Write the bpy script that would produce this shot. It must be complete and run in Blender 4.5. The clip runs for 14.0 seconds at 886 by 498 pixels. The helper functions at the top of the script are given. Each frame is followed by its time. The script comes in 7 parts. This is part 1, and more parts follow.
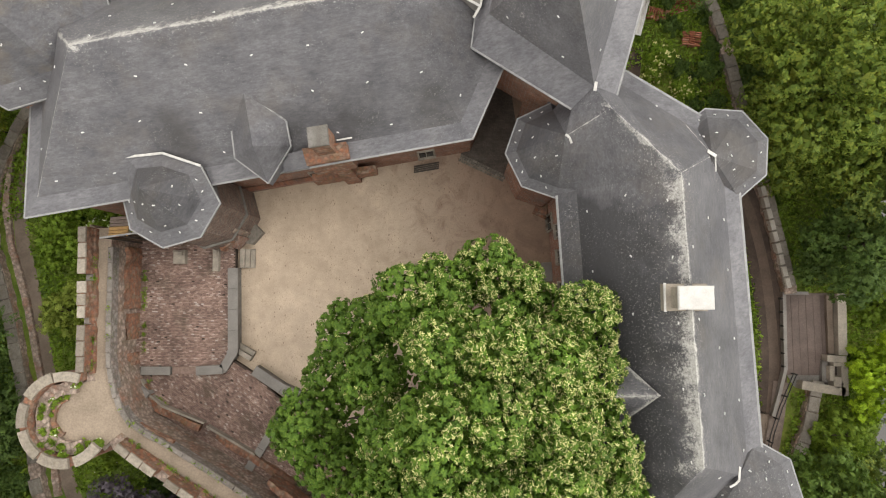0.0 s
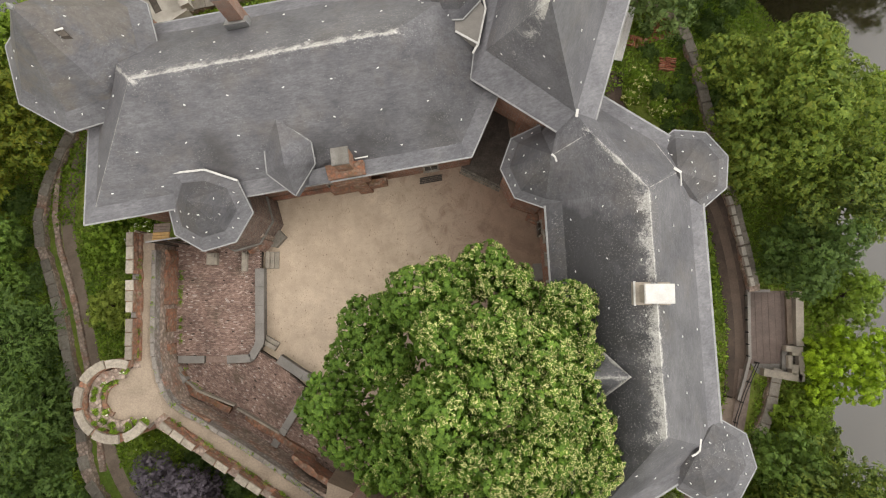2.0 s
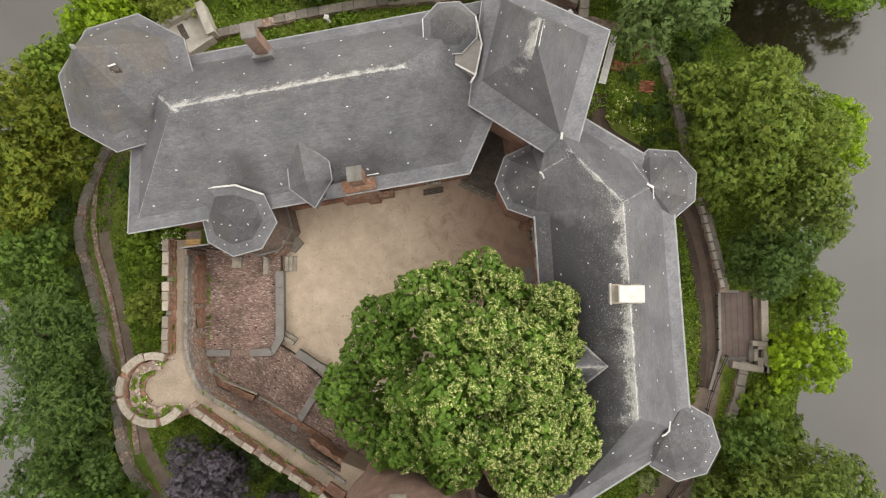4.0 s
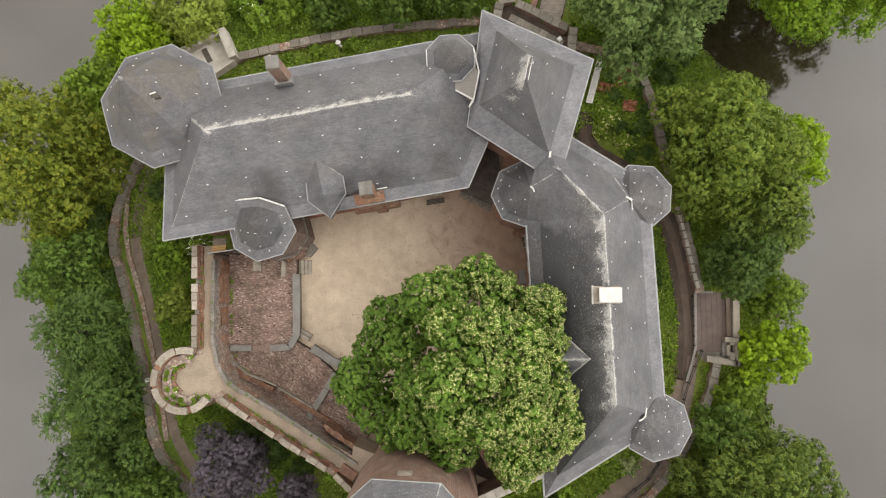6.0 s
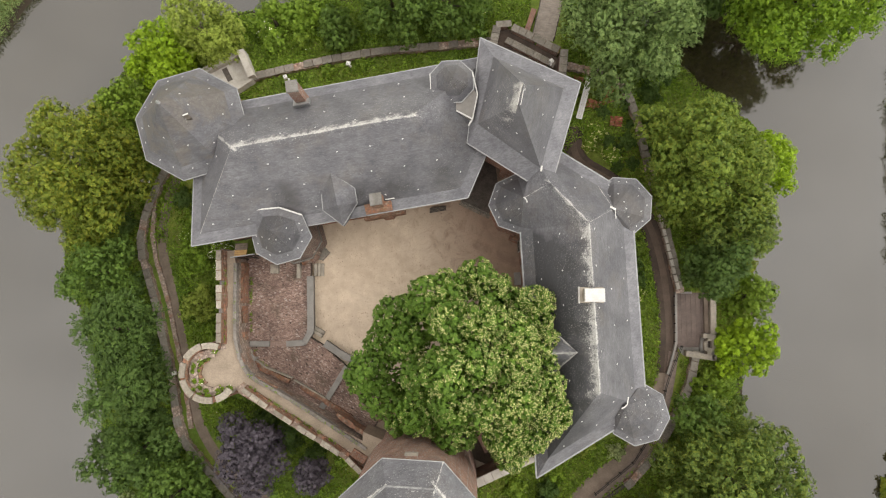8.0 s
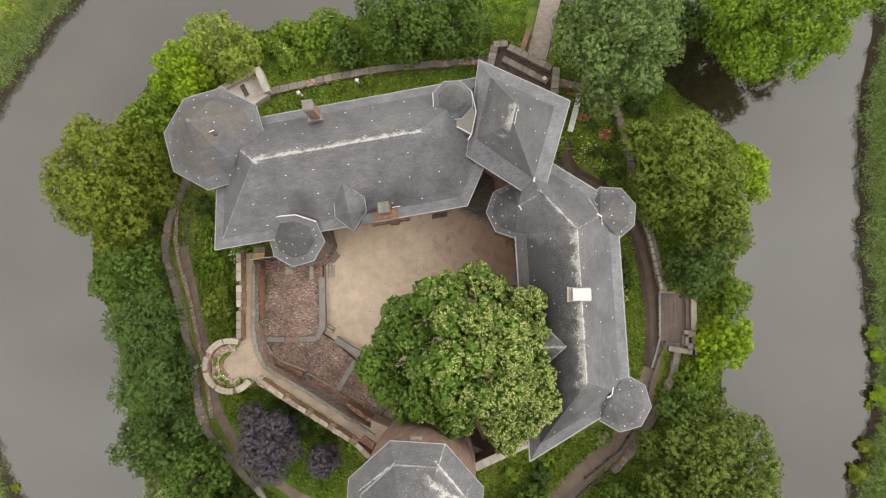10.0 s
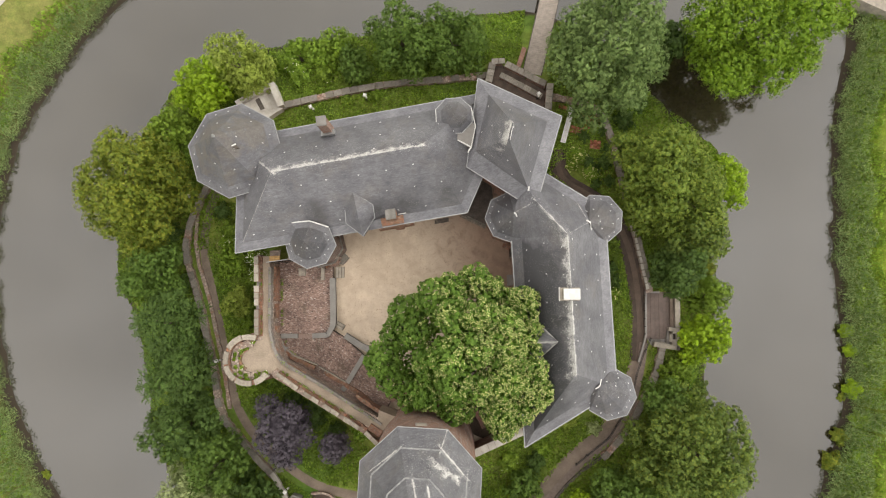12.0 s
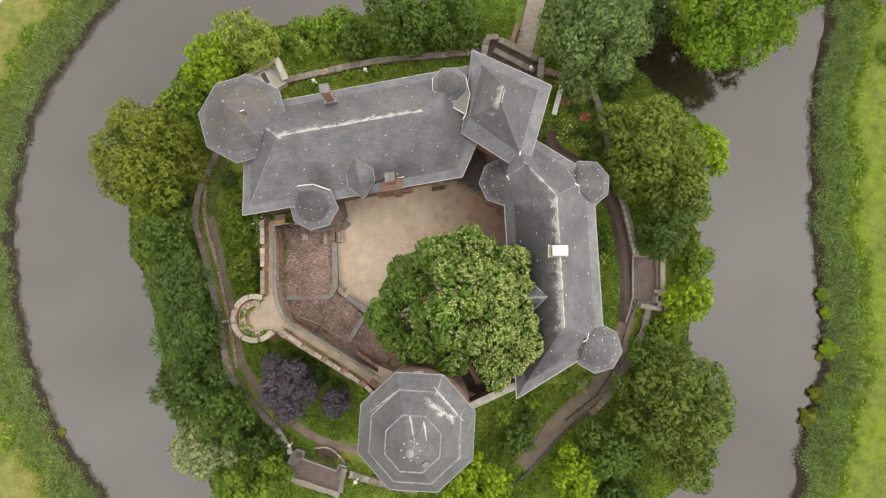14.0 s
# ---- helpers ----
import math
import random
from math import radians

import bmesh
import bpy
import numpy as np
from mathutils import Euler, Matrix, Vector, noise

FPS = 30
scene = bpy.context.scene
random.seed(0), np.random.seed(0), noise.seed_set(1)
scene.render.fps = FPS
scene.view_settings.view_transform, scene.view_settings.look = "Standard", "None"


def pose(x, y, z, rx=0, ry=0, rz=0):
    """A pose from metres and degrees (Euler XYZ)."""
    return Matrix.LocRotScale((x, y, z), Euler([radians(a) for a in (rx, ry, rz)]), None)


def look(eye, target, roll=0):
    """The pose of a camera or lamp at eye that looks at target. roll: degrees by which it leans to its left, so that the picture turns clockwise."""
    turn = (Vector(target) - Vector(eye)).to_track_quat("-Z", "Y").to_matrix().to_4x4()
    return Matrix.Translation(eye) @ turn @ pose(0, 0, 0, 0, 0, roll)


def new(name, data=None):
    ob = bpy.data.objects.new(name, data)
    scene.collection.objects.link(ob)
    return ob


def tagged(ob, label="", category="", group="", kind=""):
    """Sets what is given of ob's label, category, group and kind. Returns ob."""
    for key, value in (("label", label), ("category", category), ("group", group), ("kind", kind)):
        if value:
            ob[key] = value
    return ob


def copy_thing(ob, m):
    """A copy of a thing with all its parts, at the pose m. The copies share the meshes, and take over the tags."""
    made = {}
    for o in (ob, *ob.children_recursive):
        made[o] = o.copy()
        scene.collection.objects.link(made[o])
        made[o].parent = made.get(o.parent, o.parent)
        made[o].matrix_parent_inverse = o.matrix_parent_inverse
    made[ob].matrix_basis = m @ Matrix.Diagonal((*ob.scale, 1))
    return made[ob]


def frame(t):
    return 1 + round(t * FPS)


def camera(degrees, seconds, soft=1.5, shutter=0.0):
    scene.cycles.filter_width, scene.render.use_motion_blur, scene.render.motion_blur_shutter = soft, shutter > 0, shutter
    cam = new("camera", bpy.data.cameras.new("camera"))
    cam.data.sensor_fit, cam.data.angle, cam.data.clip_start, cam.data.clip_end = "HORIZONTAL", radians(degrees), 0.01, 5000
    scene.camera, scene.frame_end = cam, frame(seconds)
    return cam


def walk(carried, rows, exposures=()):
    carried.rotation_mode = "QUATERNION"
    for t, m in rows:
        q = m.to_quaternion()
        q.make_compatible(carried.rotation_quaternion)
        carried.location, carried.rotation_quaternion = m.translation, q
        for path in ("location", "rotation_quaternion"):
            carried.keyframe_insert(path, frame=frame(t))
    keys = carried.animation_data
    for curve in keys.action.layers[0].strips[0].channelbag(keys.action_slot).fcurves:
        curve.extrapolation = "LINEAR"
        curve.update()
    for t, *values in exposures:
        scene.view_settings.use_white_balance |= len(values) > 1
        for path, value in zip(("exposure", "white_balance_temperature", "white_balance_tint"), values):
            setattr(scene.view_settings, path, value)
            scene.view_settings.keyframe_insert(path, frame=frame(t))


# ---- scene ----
# The camera: a drone that climbs straight up, looking almost straight down, and slides south at the end.
cam = camera(76.0, 14.0, soft=1.1)
TILT, LEAN = 4.274, 1.541
PATH = [
    (0.0, 0.0, 0.0, 47.3), (0.5, -0.03, -0.05, 48.83), (1.0, -0.05, -0.11, 50.39), (1.5, -0.09, -0.16, 51.92),
    (2.0, -0.09, -0.2, 53.34), (2.5, -0.07, -0.19, 54.84), (3.0, -0.07, -0.18, 56.35), (5.5, -0.02, -0.07, 63.95),
    (6.0, -0.04, -0.04, 65.46), (6.5, -0.07, -0.02, 66.96), (7.0, -0.07, -0.01, 68.47), (7.5, -0.08, 0.0, 69.97),
    (8.0, -0.09, 0.02, 71.48), (10.5, -0.16, -0.01, 79.0), (11.0, -0.2, 0.0, 80.53), (11.5, -0.21, -0.02, 82.05),
    (12.0, -0.23, -0.02, 83.51), (12.5, -0.18, -0.45, 84.61), (13.0, -0.02, -1.61, 85.52), (13.5, 0.22, -3.41, 86.38),
    (14.0, 0.39, -5.56, 87.36),
]
walk(cam, [(t, pose(x, y, z, TILT, LEAN, 0)) for t, x, y, z in PATH], [(0.0, -0.05), (4.0, 0.0), (7.0, 0.03), (11.0, 0.06), (14.0, 0.1)])

# ---- light: a bright overcast day ----
world = bpy.data.worlds.new("overcast_sky")
scene.world = world
world.use_nodes = True
wn = world.node_tree
wn.nodes.clear()
sky = wn.nodes.new("ShaderNodeTexSky")
sky.sky_type = "NISHITA"
sky.sun_disc = False
sky.sun_elevation, sky.sun_rotation = radians(33), radians(75)
sky.air_density, sky.dust_density, sky.ozone_density = 1.0, 3.0, 1.0
grey = wn.nodes.new("ShaderNodeHueSaturation")
grey.inputs["Saturation"].default_value = 0.10
back = wn.nodes.new("ShaderNodeBackground")
back.inputs["Strength"].default_value = 0.435
wout = wn.nodes.new("ShaderNodeOutputWorld")
wn.links.new(sky.outputs[0], grey.inputs["Color"])
cloud = wn.nodes.new("ShaderNodeMix")
cloud.data_type = "RGBA"
cloud.inputs["Factor"].default_value = 0.9
veil = wn.nodes.new("ShaderNodeTexNoise")
veil.inputs["Scale"].default_value, veil.inputs["Detail"].default_value, veil.inputs["Roughness"].default_value = 3.0, 5, 0.55
where = wn.nodes.new("ShaderNodeTexCoord")
wn.links.new(where.outputs["Generated"], veil.inputs["Vector"])
tone = wn.nodes.new("ShaderNodeValToRGB")
tone.color_ramp.elements[0].position, tone.color_ramp.elements[1].position = 0.32, 0.68
tone.color_ramp.elements[0].color, tone.color_ramp.elements[1].color = (0.72, 0.685, 0.64, 1), (1.06, 1.01, 0.95, 1)
deep = wn.nodes.new("ShaderNodeVectorMath")
deep.operation = "SCALE"
deep.inputs["Scale"].default_value = 4.95
wn.links.new(veil.outputs[0], tone.inputs[0])
wn.links.new(tone.outputs[0], deep.inputs[0])
wn.links.new(deep.outputs[0], cloud.inputs[7])
wn.links.new(grey.outputs[0], cloud.inputs[6])
wn.links.new(cloud.outputs[2], back.inputs["Color"])
wn.links.new(back.outputs[0], wout.inputs[0])

sun_data = bpy.data.lights.new("sun", "SUN")
sun_data.energy, sun_data.angle, sun_data.color = 1.45, radians(18), (1.0, 0.96, 0.9)
sun = new("sun", sun_data)
sun.matrix_world = look((60, 16, 40), (0, 0, 0))


# ---- materials ----
class Nodes:
    """A small writer of node materials."""

    def __init__(self, name):
        self.mat = bpy.data.materials.new(name)
        self.mat.use_nodes = True
        self.t = self.mat.node_tree
        self.t.nodes.clear()
        self.out = self.t.nodes.new("ShaderNodeOutputMaterial")
        self.pos = self.t.nodes.new("ShaderNodeNewGeometry")

    def link(self, a, b):
        self.t.links.new(a, b)

    def put(self, socket, v):
        if isinstance(v, bpy.types.NodeSocket):
            self.link(v, socket)
        elif isinstance(v, (tuple, list)) and len(v) == 3 and socket.type == "RGBA":
            socket.default_value = (*v, 1)
        else:
            socket.default_value = v

    def place(self, scale=(1, 1, 1), turn=0.0):
        m = self.t.nodes.new("ShaderNodeMapping")
        m.inputs["Scale"].default_value = scale
        m.inputs["Rotation"].default_value = (0, 0, turn)
        self.link(self.pos.outputs["Position"], m.inputs["Vector"])
        return m.outputs[0]

    def noise(self, scale, detail=5, rough=0.6, where=None, warp=0.0):
        n = self.t.nodes.new("ShaderNodeTexNoise")
        n.inputs["Scale"].default_value, n.inputs["Detail"].default_value = scale, detail
        n.inputs["Roughness"].default_value, n.inputs["Distortion"].default_value = rough, warp
        self.link(where or self.pos.outputs["Position"], n.inputs["Vector"])
        return n.outputs[0]

    def noise_vector(self, amount, scale):
        """Positions shaken a little, for uneven stones."""
        n = self.t.nodes.new("ShaderNodeTexNoise")
        n.inputs["Scale"].default_value = scale
        self.link(self.pos.outputs["Position"], n.inputs["Vector"])
        m = self.t.nodes.new("ShaderNodeVectorMath")
        m.operation = "MULTIPLY_ADD"
        self.link(n.outputs["Color"], m.inputs[0])
        m.inputs[1].default_value = (amount, amount, amount)
        self.link(self.pos.outputs["Position"], m.inputs[2])
        return m.outputs[0]

    def spots(self, scale, where=None):
        n = self.t.nodes.new("ShaderNodeTexVoronoi")
        n.inputs["Scale"].default_value = scale
        self.link(where or self.pos.outputs["Position"], n.inputs["Vector"])
        return n.outputs["Distance"]

    def ramp(self, v, *stops):
        r = self.t.nodes.new("ShaderNodeValToRGB")
        while len(r.color_ramp.elements) < len(stops):
            r.color_ramp.elements.new(0.5)
        for e, (at, c) in zip(r.color_ramp.elements, stops):
            e.position = at
            e.color = (*c, 1) if isinstance(c, tuple) else (c, c, c, 1)
        self.link(v, r.inputs[0])
        return r.outputs[0]

    def mix(self, f, a, b, how="MIX"):
        m = self.t.nodes.new("ShaderNodeMix")
        m.data_type, m.blend_type = "RGBA", how
        self.put(m.inputs["Factor"], f)
        self.put(m.inputs[6], a)
        self.put(m.inputs[7], b)
        return m.outputs[2]

    def sum(self, how, a, b=0.0, c=0.0):
        m = self.t.nodes.new("ShaderNodeMath")
        m.operation = how
        for s, v in zip(m.inputs, (a, b, c)):
            self.put(s, v)
        return m.outputs[0]

    def bump(self, height, strength=0.4, far=0.05):
        b = self.t.nodes.new("ShaderNodeBump")
        b.inputs["Strength"].default_value, b.inputs["Distance"].default_value = strength, far
        self.link(height, b.inputs["Height"])
        return b.outputs[0]

    def finish(self, colour, rough=0.8, metal=0.0, normal=None, spec=0.3):
        p = self.t.nodes.new("ShaderNodeBsdfPrincipled")
        self.put(p.inputs["Base Color"], colour)
        self.put(p.inputs["Roughness"], rough)
        self.put(p.inputs["Metallic"], metal)
        self.put(p.inputs["Specular IOR Level"], spec)
        if normal is not None:
            self.link(normal, p.inputs["Normal"])
        self.link(p.outputs[0], self.out.inputs[0])
        return self.mat


def plain(name, a, b, scale=1.5, fine=14.0, rough=0.85, metal=0.0, bump=0.3, spec=0.3):
    """Two colours, patchy at a large scale and grained at a small one."""
    n = Nodes(name)
    big, small = n.noise(scale, 4), n.noise(fine, 6, 0.7)
    c = n.mix(n.ramp(big, (0.35, 0.0), (0.65, 1.0)), a, b)
    c = n.mix(0.55, c, n.ramp(small, (0.25, 0.45), (0.75, 1.25)), "MULTIPLY")
    return n.finish(c, rough, metal, n.bump(small, bump), spec)


def slate(name, ridges=(), dark=1.0, course=0.0, dark_side=None, brown=(0.5, 0.72, 0.55), soot=(), lichen=0.5):
    """Old slate: courses along the eaves, weather streaks, pale lichen in specks and along the ridges (x0, y0, x1, y1,
    left, right widths).
    To the right of an optional line (x0, y0, x1, y1) the slate darkens unevenly. soot: sooty patches (x, y, reach)."""
    n = Nodes(name)
    turned = n.t.nodes.new("ShaderNodeVectorRotate")
    turned.rotation_type = "Z_AXIS"
    turned.inputs["Angle"].default_value = -course
    n.link(n.pos.outputs["Position"], turned.inputs["Vector"])
    lie = n.t.nodes.new("ShaderNodeMapping")
    lie.inputs["Scale"].default_value = (0.9, 2.6, 2.6)
    n.link(turned.outputs[0], lie.inputs["Vector"])
    big = n.noise(0.35, 5, 0.65)
    mid = n.noise(0.9, 8, 0.72, lie.outputs[0])
    fine = n.noise(2.5, 6, 0.78, lie.outputs[0])
    c = n.mix(n.ramp(big, (0.3, 0.0), (0.7, 1.0)), (0.078 * dark, 0.0775 * dark, 0.086 * dark), (0.139 * dark, 0.137 * dark, 0.145 * dark))
    c = n.mix(0.8, c, n.ramp(mid, (0.25, 0.62), (0.75, 1.34)), "MULTIPLY")
    c = n.mix(0.8, c, n.ramp(fine, (0.28, 0.6), (0.72, 1.38)), "MULTIPLY")
    rust = n.ramp(n.noise(0.28, 6, 0.7), (brown[0], 0.0), (brown[1], brown[2]))
    c = n.mix(rust, c, n.mix(n.ramp(mid, (0.3, 0.0), (0.7, 1.0)), tuple(v * dark for v in (0.085, 0.074, 0.066)), tuple(v * dark for v in (0.16, 0.145, 0.13))))
    split = n.t.nodes.new("ShaderNodeSeparateXYZ")
    n.link(n.pos.outputs["Position"], split.inputs[0])
    x, y = split.outputs[0], split.outputs[1]

    def aside(x0, y0, x1, y1):
        far = math.hypot(x1 - x0, y1 - y0)
        ux, uy = (x1 - x0) / far, (y1 - y0) / far
        side = n.sum("ADD", n.sum("MULTIPLY_ADD", x, -uy, uy * x0 - ux * y0), n.sum("MULTIPLY", y, ux))
        along = n.sum("ADD", n.sum("MULTIPLY_ADD", x, ux, -ux * x0 - uy * y0), n.sum("MULTIPLY", y, uy))
        return side, along, far

    # Uneven near-black tone over the slope beyond the line.
    if dark_side:
        side, along, far = aside(*dark_side)
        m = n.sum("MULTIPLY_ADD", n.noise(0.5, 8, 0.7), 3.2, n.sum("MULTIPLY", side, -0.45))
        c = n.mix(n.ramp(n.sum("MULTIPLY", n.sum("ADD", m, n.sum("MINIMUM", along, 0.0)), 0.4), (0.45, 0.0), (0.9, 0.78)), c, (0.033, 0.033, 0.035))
    for sx, sy, reach in soot:
        gap = n.t.nodes.new("ShaderNodeVectorMath")
        gap.operation = "DISTANCE"
        flat = n.t.nodes.new("ShaderNodeCombineXYZ")
        n.link(x, flat.inputs[0])
        n.link(y, flat.inputs[1])
        n.link(flat.outputs[0], gap.inputs[0])
        gap.inputs[1].default_value = (sx, sy, 0)
        worn = n.sum("MULTIPLY_ADD", n.noise(0.8, 6, 0.7), 0.8, n.sum("MULTIPLY", gap.outputs["Value"], 1.0 / reach))
        c = n.mix(n.ramp(worn, (0.45, 0.75), (1.25, 0.0)), c, (0.04, 0.039, 0.04))
    speck = n.ramp(n.noise(7, 6, 0.8), (0.56, 0.0), (0.68, 1.0))
    patch = n.ramp(n.noise(0.42, 4), (0.44, 0.0), (0.62, 1.0))
    c = n.mix(n.sum("MULTIPLY", speck, n.sum("MULTIPLY", patch, lichen)), c, (0.4, 0.4, 0.38))
    for x0, y0, x1, y1, wl, wr in ridges:
        side, along, far = aside(x0, y0, x1, y1)
        off = n.sum("MAXIMUM", n.sum("DIVIDE", side, wl), n.sum("DIVIDE", side, -wr))
        ends = n.sum("MAXIMUM", n.sum("MULTIPLY", along, -1.0), n.sum("MULTIPLY", n.sum("SUBTRACT", along, far), 1.0))
        off = n.sum("MAXIMUM", off, ends)
        grain = n.sum("ADD", n.noise(1.1, 4, 0.6), n.sum("MULTIPLY", n.noise(8.0, 8, 0.8), 2.0))
        crust = n.ramp(n.sum("MULTIPLY", n.sum("MULTIPLY_ADD", off, -0.8, n.sum("ADD", grain, n.sum("MULTIPLY_ADD", n.noise(0.7, 5, 0.7), 1.6, -0.85))), 0.5), (0.54, 0.0), (0.7, 0.85))
        fade = n.sum("MAXIMUM", n.sum("MULTIPLY_ADD", off, -0.3, 1.0), 0.0)
        mask = n.sum("MAXIMUM", crust, n.sum("MULTIPLY", fade, n.ramp(n.noise(7.0, 7, 0.8), (0.56, 0.0), (0.64, 0.75))))
        c = n.mix(mask, c, n.mix(n.ramp(n.noise(6, 6, 0.8), (0.35, 0.0), (0.65, 1.0)), (0.3, 0.29, 0.27), (0.62, 0.61, 0.58)))
    return n.finish(c, n.ramp(mid, (0.3, 0.5), (0.7, 0.72)), 0.0, n.bump(n.sum("ADD", fine, mid), 0.4, 0.03), 0.35)


def foliage(name, dark, mid, light, shine=0.25):
    """Leaves: each leaf has its own shade; some light comes through."""
    n = Nodes(name)
    rnd = n.pos.outputs["Random Per Island"]
    dark, light = [tuple(a * 0.5 + b * 0.5 for a, b in zip(q, mid)) for q in (dark, light)]
    c = n.ramp(rnd, *[(at, tuple(min(0.8, v * g) for v, g in zip(q, (1.42, 1.36, 1.05)))) for at, q in ((0.0, dark), (0.5, mid), (1.0, light))])
    c = n.mix(0.6, c, n.ramp(n.noise(0.45, 3), (0.3, 0.6), (0.7, 1.4)), "MULTIPLY")
    c = n.mix(0.35, c, n.ramp(n.noise(1.1, 3, 0.6), (0.33, 0.6), (0.67, 1.4)), "MULTIPLY")
    d = n.t.nodes.new("ShaderNodeBsdfPrincipled")
    n.put(d.inputs["Base Color"], c)
    d.inputs["Roughness"].default_value, d.inputs["Specular IOR Level"].default_value = 0.6, shine
    tr = n.t.nodes.new("ShaderNodeBsdfTranslucent")
    n.link(c, tr.inputs["Color"])
    m = n.t.nodes.new("ShaderNodeMixShader")
    m.inputs[0].default_value = 0.24
    n.link(d.outputs[0], m.inputs[1])
    n.link(tr.outputs[0], m.inputs[2])
    n.link(m.outputs[0], n.out.inputs[0])
    return n.mat


def brickwork(name, a, b, joint, wide=0.25, high=0.075, flat=False):
    """Brick courses in the material, for walls that are only seen at a glancing angle."""
    n = Nodes(name)
    t = n.t.nodes.new("ShaderNodeTexBrick")
    split = n.t.nodes.new("ShaderNodeSeparateXYZ")
    n.link(n.pos.outputs["Position"], split.inputs[0])
    comb = n.t.nodes.new("ShaderNodeCombineXYZ")
    n.link(n.sum("ADD", split.outputs[0], n.sum("MULTIPLY", split.outputs[1], 0.8)), comb.inputs[0])
    n.link(split.outputs[1 if flat else 2], comb.inputs[1])
    n.link(comb.outputs[0], t.inputs["Vector"])
    for k, v in (("Color1", a), ("Color2", b), ("Mortar", joint)):
        t.inputs[k].default_value = (*v, 1)
    t.inputs["Scale"].default_value, t.inputs["Mortar Size"].default_value = 1.0, 0.008
    t.inputs["Brick Width"].default_value, t.inputs["Row Height"].default_value = wide, high
    c = n.mix(0.7, t.outputs[0], n.ramp(n.noise(0.9, 6, 0.7), (0.25, 0.45), (0.75, 1.5)), "MULTIPLY")
    c = n.mix(n.ramp(n.noise(0.5, 5), (0.56, 0.0), (0.75, 0.7)), c, (0.13, 0.125, 0.11))
    return n.finish(c, 0.9, 0, n.bump(t.outputs[0], 0.4, 0.02), 0.2)


M = {}
M["slate"] = slate("slate", course=0.4)
M["slate_palas"] = slate("slate_palas", [(-23.3, 14.7, -4.6, 17.9, 1.3, 0.2), (-26.2, 16.9, -23.3, 14.7, 0.35, 0.25), (-23.3, 14.7, -28.7, 6.2, 0.07, 0.07)], course=0.17, soot=[(-18.6, 10.3, 3.4), (-10.6, 10.8, 2.8), (-6.8, 11.2, 4.6), (-1.5, 12.6, 4.4)])
# Skirt slates: tones set for the sky light that the flatter eaves catch.
M["slate_skirt_dull"] = slate("slate_skirt_dull", dark=0.98, course=0.3, brown=(0.5, 0.75, 0.5), lichen=0.5)
M["slate_skirt_lit"] = slate("slate_skirt_lit", dark=1.2, course=0.3, brown=(0.6, 0.8, 0.3), lichen=0.25)
M["slate_wing"] = slate("slate_wing", [(9.5, 11.4, 13.2, 7.0, 0.36, 0.36), (13.2, 7.0, 13.7, -3.0, 0.3, 1.15), (13.6, -2.0, 13.95, -10.0, 0.35, 1.5), (6.9, 9.95, 9.5, 11.35, 0.08, 0.08), (16.7, 8.9, 13.2, 7.0, 0.08, 0.08), (15.7, 11.5, 16.7, 8.9, 0.1, 0.1)], course=1.6, dark_side=(12.6, 5.0, 13.4, -10.0))
M["slate_gate"] = slate("slate_gate", [(5.4, 17.2, 5.85, 18.9, 1.7, 0.1)], course=1.2)
M["slate_keep"] = slate("slate_keep", [(-2.9, -18.2, -0.4, -19.9, 0.7, 0.9), (-4.9, -19.5, -4.4, -21.0, 0.28, 0.3), (-3.3, -20.2, -3.1, -21.2, 0.2, 0.2), (-2.1, -17.15, 0.7, -20.3, 0.22, 0.22), (0.7, -20.3, 0.5, -24.4, 0.18, 0.18), (-9.9, -19.6, -6.6, -17.0, 0.16, 0.16), (-1.5, -15.6, -2.1, -17.1, 0.14, 0.14)], dark=0.97, course=0.35)
M["slate_turret"] = slate("slate_turret", dark=0.7, course=1.0, brown=(0.45, 0.66, 0.6), lichen=0.9)
M["slate_corner"] = slate("slate_corner", dark=0.92, course=0.4, brown=(0.44, 0.56, 0.85))
M["dull_lead"] = plain("dull_lead", (0.17, 0.17, 0.172), (0.25, 0.25, 0.245), 1.6, 14, 0.6, 0.2)
M["bridge_board"] = plain("bridge_board", (0.36, 0.31, 0.265), (0.27, 0.235, 0.2), 1.5, 12, 0.9)
M["band"] = plain("weathered_band", (0.15, 0.15, 0.152), (0.3, 0.3, 0.29), 2.2, 9, 0.8)
M["zinc"] = plain("zinc", (0.24, 0.245, 0.245), (0.34, 0.34, 0.335), 1.2, 20, 0.5, 0.35)
M["lead"] = plain("white_flashing", (0.46, 0.455, 0.43), (0.62, 0.61, 0.58), 2.0, 18, 0.6, 0.1)
M["hook"] = plain("white_metal", (0.6, 0.6, 0.58), (0.75, 0.75, 0.73), 3, 20, 0.45, 0.1)
M["brick"] = brickwork("red_brick", (0.27, 0.125, 0.078), (0.185, 0.10, 0.07), (0.27, 0.235, 0.2))
M["brick_dark"] = brickwork("weathered_brick", (0.245, 0.135, 0.095), (0.17, 0.1, 0.078), (0.26, 0.23, 0.2))
M["sooty_brick"] = brickwork("sooty_brick", (0.15, 0.095, 0.075), (0.085, 0.066, 0.058), (0.2, 0.175, 0.15))
M["stone"] = plain("pale_sandstone", (0.34, 0.30, 0.245), (0.24, 0.215, 0.18), 1.4, 12, 0.9)
M["stone_grey"] = plain("grey_stone", (0.20, 0.19, 0.175), (0.13, 0.12, 0.105), 1.1, 10, 0.9)
M["coping"] = plain("grey_coping", (0.245, 0.23, 0.21), (0.195, 0.183, 0.167), 0.8, 16, 0.85)
